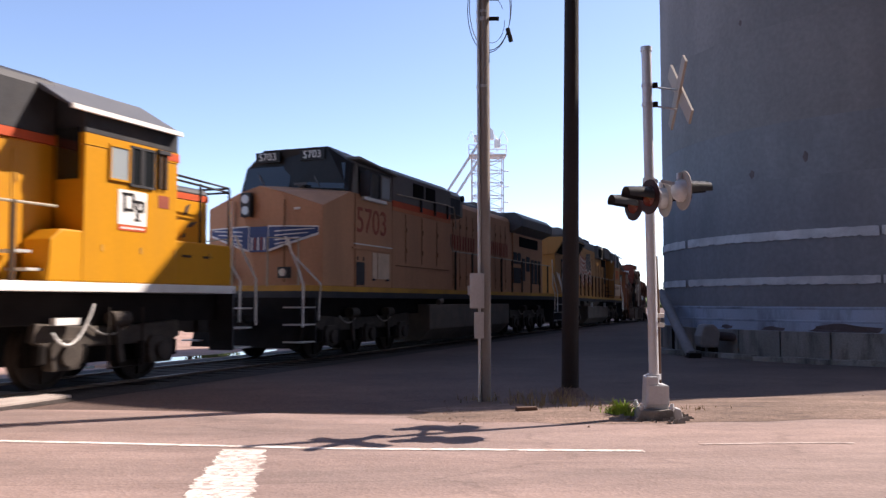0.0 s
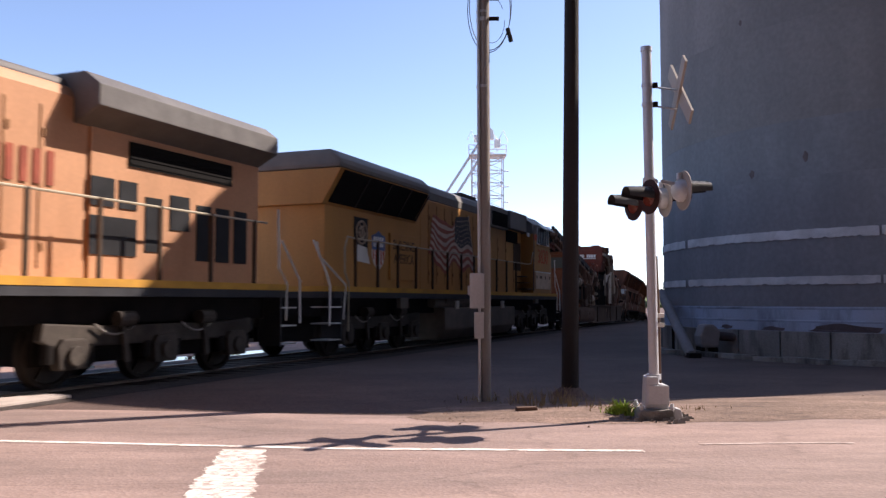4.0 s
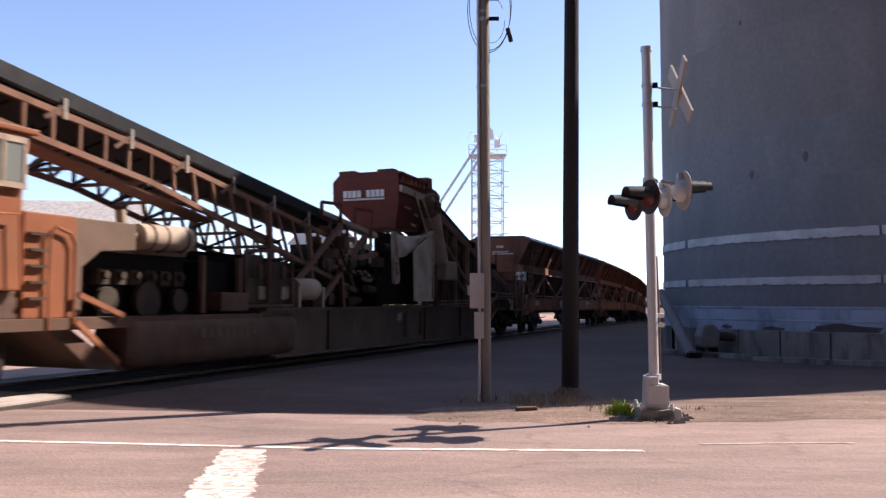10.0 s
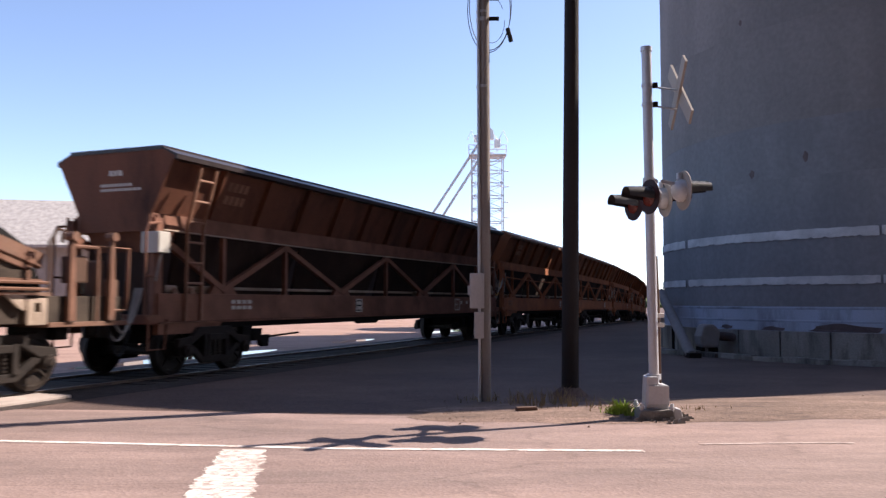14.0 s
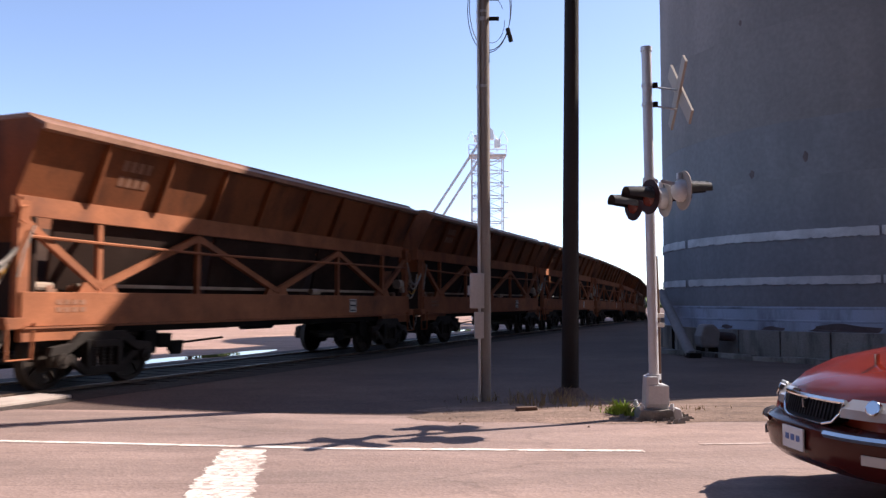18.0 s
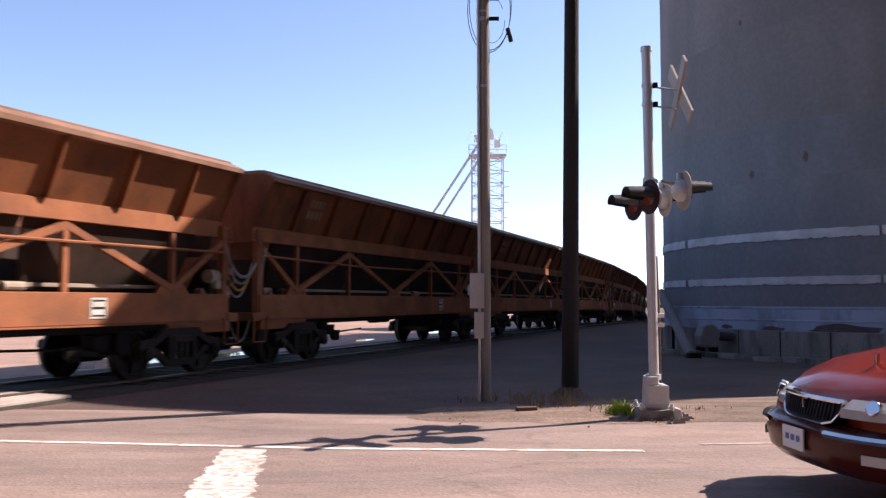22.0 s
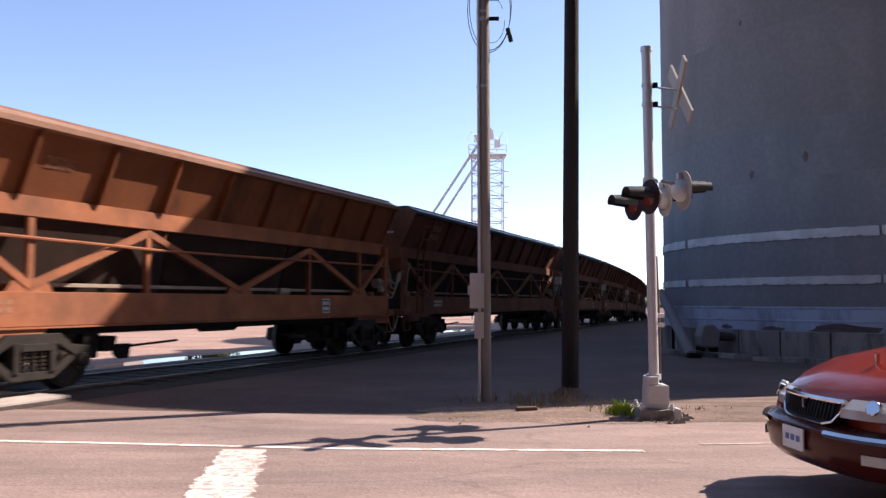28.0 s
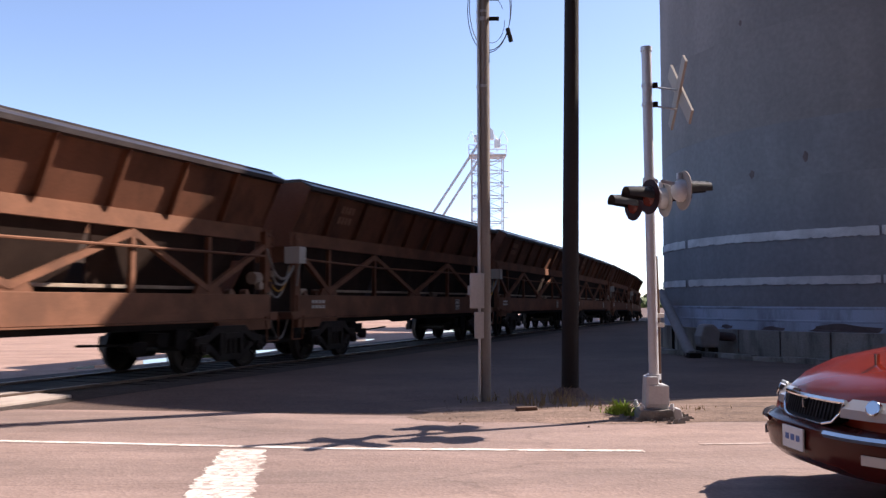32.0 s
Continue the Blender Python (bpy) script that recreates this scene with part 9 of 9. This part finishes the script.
# ---- red saloon car ----
def saloon():
    c = thing("car", "dark red saloon car with chrome grille, stopped at the crossing", "car")
    # x points backwards from the nose, y is the car's right-hand side seen from the front
    W = 0.98
    prof = [  # x, half width, bottom, shoulder, top
        (0.06, 0.66, 0.34, 0.56, 0.70), (0.12, 0.84, 0.27, 0.60, 0.755), (0.3, 0.94, 0.24, 0.69, 0.85), (0.55, 0.97, 0.24, 0.77, 0.95), (1.0, 0.98, 0.24, 0.84, 1.035), (1.4, 0.98, 0.24, 0.86, 1.06),
        (4.1, 0.98, 0.24, 0.84, 0.98), (4.8, 0.97, 0.26, 0.82, 0.96), (5.25, 0.9, 0.3, 0.78, 0.9), (5.4, 0.78, 0.38, 0.66, 0.74)]
    bm = B()
    rings = []
    for x, w, b, s, t in prof:
        rings.append([(x, -w + 0.06, b), (x, w - 0.06, b), (x, w, b + 0.12), (x, w, s - 0.06), (x, w - 0.05, s + 0.03), (x, w - 0.25, t - 0.02), (x, w * 0.35, t + 0.015), (x, -w * 0.35, t + 0.015), (x, -w + 0.25, t - 0.02), (x, -w + 0.05, s + 0.03), (x, -w, s - 0.06), (x, -w, b + 0.12)])
    loft(bm, rings)
    body = part("body", bm, M_CARRED, c, "glossy dark red bodywork", smooth=True)
    bm = B()
    rings = []
    for x, w, b, t in ((1.32, 0.9, 0.96, 0.98), (2.25, 0.78, 0.96, 1.4), (2.7, 0.74, 0.96, 1.46), (3.6, 0.74, 0.96, 1.45), (4.35, 0.82, 0.96, 1.02)):
        rings.append([(x, -w - 0.06, b), (x, w + 0.06, b), (x, w, (b + t) / 2 + 0.02), (x, w - 0.12, t), (x, -w + 0.12, t), (x, -w, (b + t) / 2 + 0.02)])
    loft(bm, rings)
    part("greenhouse", bm, M_GLASS, c, "dark glass cabin", smooth=True)
    bm = B()
    prism(bm, [(2.4, 1.43), (2.7, 1.485), (3.6, 1.475), (3.7, 1.45)], -0.66, 0.66)
    part("roof_panel", bm, M_CARRED, c, bevel=0.02)
    # bumper, with the low nose's dark reflection put into its colour
    bm = B()
    rings = []
    for y in [-0.97 + 1.94 * i / 16 for i in range(17)]:
        k = (abs(y) / 0.97) ** 3.2
        x = -0.1 + 0.36 * k
        rings.append([(x + 0.05, y, 0.26), (x - 0.02, y, 0.32), (x - 0.045, y, 0.42), (x - 0.03, y, 0.52), (x + 0.05, y, 0.565), (x + 0.22, y, 0.55), (x + 0.22, y, 0.26)])
    loft(bm, rings)
    part("bumper", bm, M_CARLOW, c, "moulded bumper in car red darkened as shade", smooth=True)
    for s in (-1, 1):
        bm = B()
        pts = []
        for i in range(7):
            y = s * (0.38 + 0.55 * i / 6)
            pts.append((-0.165 + 0.36 * (abs(y) / 0.97) ** 3.2, y, 0.52))
        rings = [[(x, y, z - 0.022), (x - 0.012, y, z), (x, y, z + 0.022), (x + 0.03, y, z)] for x, y, z in pts]
        loft(bm, rings)
        part("bumper_strip", bm, M_CHROME, c, "bright chrome bumper strip", smooth=True)
        # headlamp
        bm = B()
        rings = []
        for i in range(7):
            f = i / 6
            y = s * (0.385 + 0.555 * f)
            x = -0.05 + 0.36 * (abs(y) / 0.97) ** 3.0
            h0, h1 = 0.622 + 0.005 * f, 0.785 - 0.075 * f - 0.05 * (1 - f) ** 2
            rings.append([(x - 0.01, y, h0), (x + 0.0, y, (h0 + h1) / 2), (x + 0.08, y, h1), (x + 0.16, y, h1 - 0.02), (x + 0.16, y, h0)])
        loft(bm, rings)
        hl = part("headlight", bm, M_LAMP, c, "clear wrapped headlight", smooth=True)
        bm = B()
        y = s * 0.62
        nv = Vector((-0.86, s * 0.36, 0.36))
        pc = Vector((0.05, y, 0.705))
        rod(bm, pc + nv * 0.012, pc - nv * 0.03, 0.05, 20)
        part("projector", bm, M_CHROME, hl, "round chrome projector lamp", bevel=0.008)
        bm = B()
        y = s * 0.8
        pc = Vector((0.165, y, 0.71))
        nv = Vector((-0.7, s * 0.62, 0.34))
        rod(bm, pc + nv * 0.02, pc - nv * 0.03, 0.04, 16)
        part("turn_lamp", bm, M_SKYGLASS, hl, "small clear turn lamp", bevel=0.008)
        bm = B()
        loft(bm, [[(x - 0.012, s * y, 0.37), (x - 0.012, s * y, 0.43), (x + 0.06, s * y, 0.43), (x + 0.06, s * y, 0.37)] for x, y in ((-0.045, 0.65), (0.025, 0.77), (0.118, 0.88))])
        part("fog_lamp", bm, M_LAMP, c, "low clear fog lamp")
        bm = B()
        prism(bm, [(1.65, 1.02), (1.85, 1.02), (1.85, 1.15), (1.7, 1.16)], min(s * 0.98, s * 1.18), max(s * 0.98, s * 1.18))
        part("wing_mirror", bm, M_CARRED, c, bevel=0.03)
    # grille
    bm = B()
    gp = [(-0.22, 0.56), (0.22, 0.56), (0.31, 0.583), (0.36, 0.64), (0.37, 0.708), (-0.37, 0.708), (-0.36, 0.64), (-0.31, 0.583)]
    prism(bm, gp, -0.05, 0.12, "x")
    for v in bm.verts:
        v.co.x += 0.04 * (v.co.z - 0.595) / 0.15 + 0.05 * (v.co.y / 0.42) ** 2 - 0.02
    gr = part("grille", bm, M_BLACK, c, "dark grille", bevel=0.01)
    for i in range(17):
        y = -0.3 + 0.6 * i / 16
        bm = B()
        bar(bm, (-0.075 + 0.05 * (y / 0.42) ** 2, y, 0.59), (-0.042 + 0.05 * (y / 0.42) ** 2, y, 0.703), 0.012, 0.012)
        part("grille_bar", bm, M_BLACK, gr)
    bm = B()
    loop = [(-0.078 + 0.04 * (z - 0.595) / 0.15 + 0.05 * (y / 0.42) ** 2, y * 1.03, z) for y, z in gp + gp[:1]]
    tube(bm, loop, 0.009, 8)
    part("grille_surround", bm, M_CHROME, gr, "thin chrome grille surround", smooth=True)
    bm = B()
    tube(bm, [(-0.04 + 0.05 * (y / 0.42) ** 2, y, 0.715) for y in [-0.39 + 0.78 * i / 8 for i in range(9)]], 0.017, 8)
    part("grille_top_bar", bm, M_CHROME, gr, "chrome bar over the grille", smooth=True)
    bm = B()
    box(bm, -0.085, -0.06, -0.012, 0.012, 0.64, 0.7)
    part("badge", bm, M_CHROME, gr)
    bm = B()
    box(bm, 0.44, 0.47, -0.012, 0.012, 0.9, 1.0)
    part("hood_ornament", bm, M_CHROME, c, "small chrome bonnet ornament", bevel=0.004)
    bm = B()
    box(bm, -0.165, -0.15, -0.145, 0.145, 0.36, 0.51)
    npl = part("number_plate", bm, M_WHITE, c, "white number plate with plain bars", bevel=0.006)
    for i in range(3):
        bm = B()
        box(bm, -0.17, -0.166, -0.105 + 0.075 * i, -0.06 + 0.075 * i, 0.42, 0.46)
        part("plate_bar", bm, M_SHIELDBLUE, npl)
    # wheels
    for x in (0.98, 4.0):
        for s in (-1, 1):
            bm = B()
            n = 28
            y0 = s * 0.76
            loft(bm, [[(x + k * math.cos(2 * math.pi * i / n), y0 + s * d, 0.34 + k * math.sin(2 * math.pi * i / n)) for i in range(n)] for d, k in ((0, 0.22), (0.0, 0.31), (0.03, 0.335), (0.17, 0.335), (0.2, 0.31), (0.2, 0.22))], cap=False)
            w = part("wheel", bm, M_RUBBER, c, "black tyre", smooth=True)
            bm = B()
            rod(bm, (x, y0 + s * 0.02, 0.34), (x, y0 + s * 0.18, 0.34), 0.225, 24)
            part("rim", bm, M_ALU, w, "silver wheel rim", bevel=0.02)
            bm = B()
            loft(bm, [[(x + k * math.cos(a), s * 0.985, 0.34 + k * math.sin(a)) for a in [radians(v) for v in range(0, 181, 15)]] for k in (0.36, 0.41)], closed=False)
            part("wheel_arch", bm, M_BLACK, c)
    # wipers and cowl
    bm = B()
    box(bm, 1.28, 1.42, -0.7, 0.7, 0.985, 1.015)
    part("cowl", bm, M_BLACK, c)
    for y in (-0.5, 0.1):
        bm = B()
        bar(bm, (1.36, y, 1.03), (1.55, y + 0.45, 1.12), 0.02, 0.02)
        part("wiper", bm, M_BLACK, c)
    return c


CAR = saloon()
CAR_X, CAR_Y, CAR_TURN = 2.545, 5.88, 4


def motions():
    for ob, front, length in TRAIN:
        walk(ob, [(t, car_pose(front, length, t)) for t in range(33)])
    for w, x, r in SPIN:
        walk(w, [(0.1 * k, pose(x, 0, r) @ pose(0, 0, 0, 0, -math.degrees(run(0.1 * k) / r) % 360, 0)) for k in range(321)])
    walk(CAR, [(t, pose(CAR_X + 0.98 * d, CAR_Y + 0.2 * d, 0.006, 0, 0, CAR_TURN)) for t, d in
               ((0, 90), (6, 48), (11, 17), (14, 5.6), (15.3, 2.4), (16.0, 1.2), (16.5, 0.6), (16.8, 0.36), (17.1, 0.15), (17.4, 0.04), (17.7, 0.0), (18.5, 0.0), (24, 0.0), (32, 0.0))])


motions()
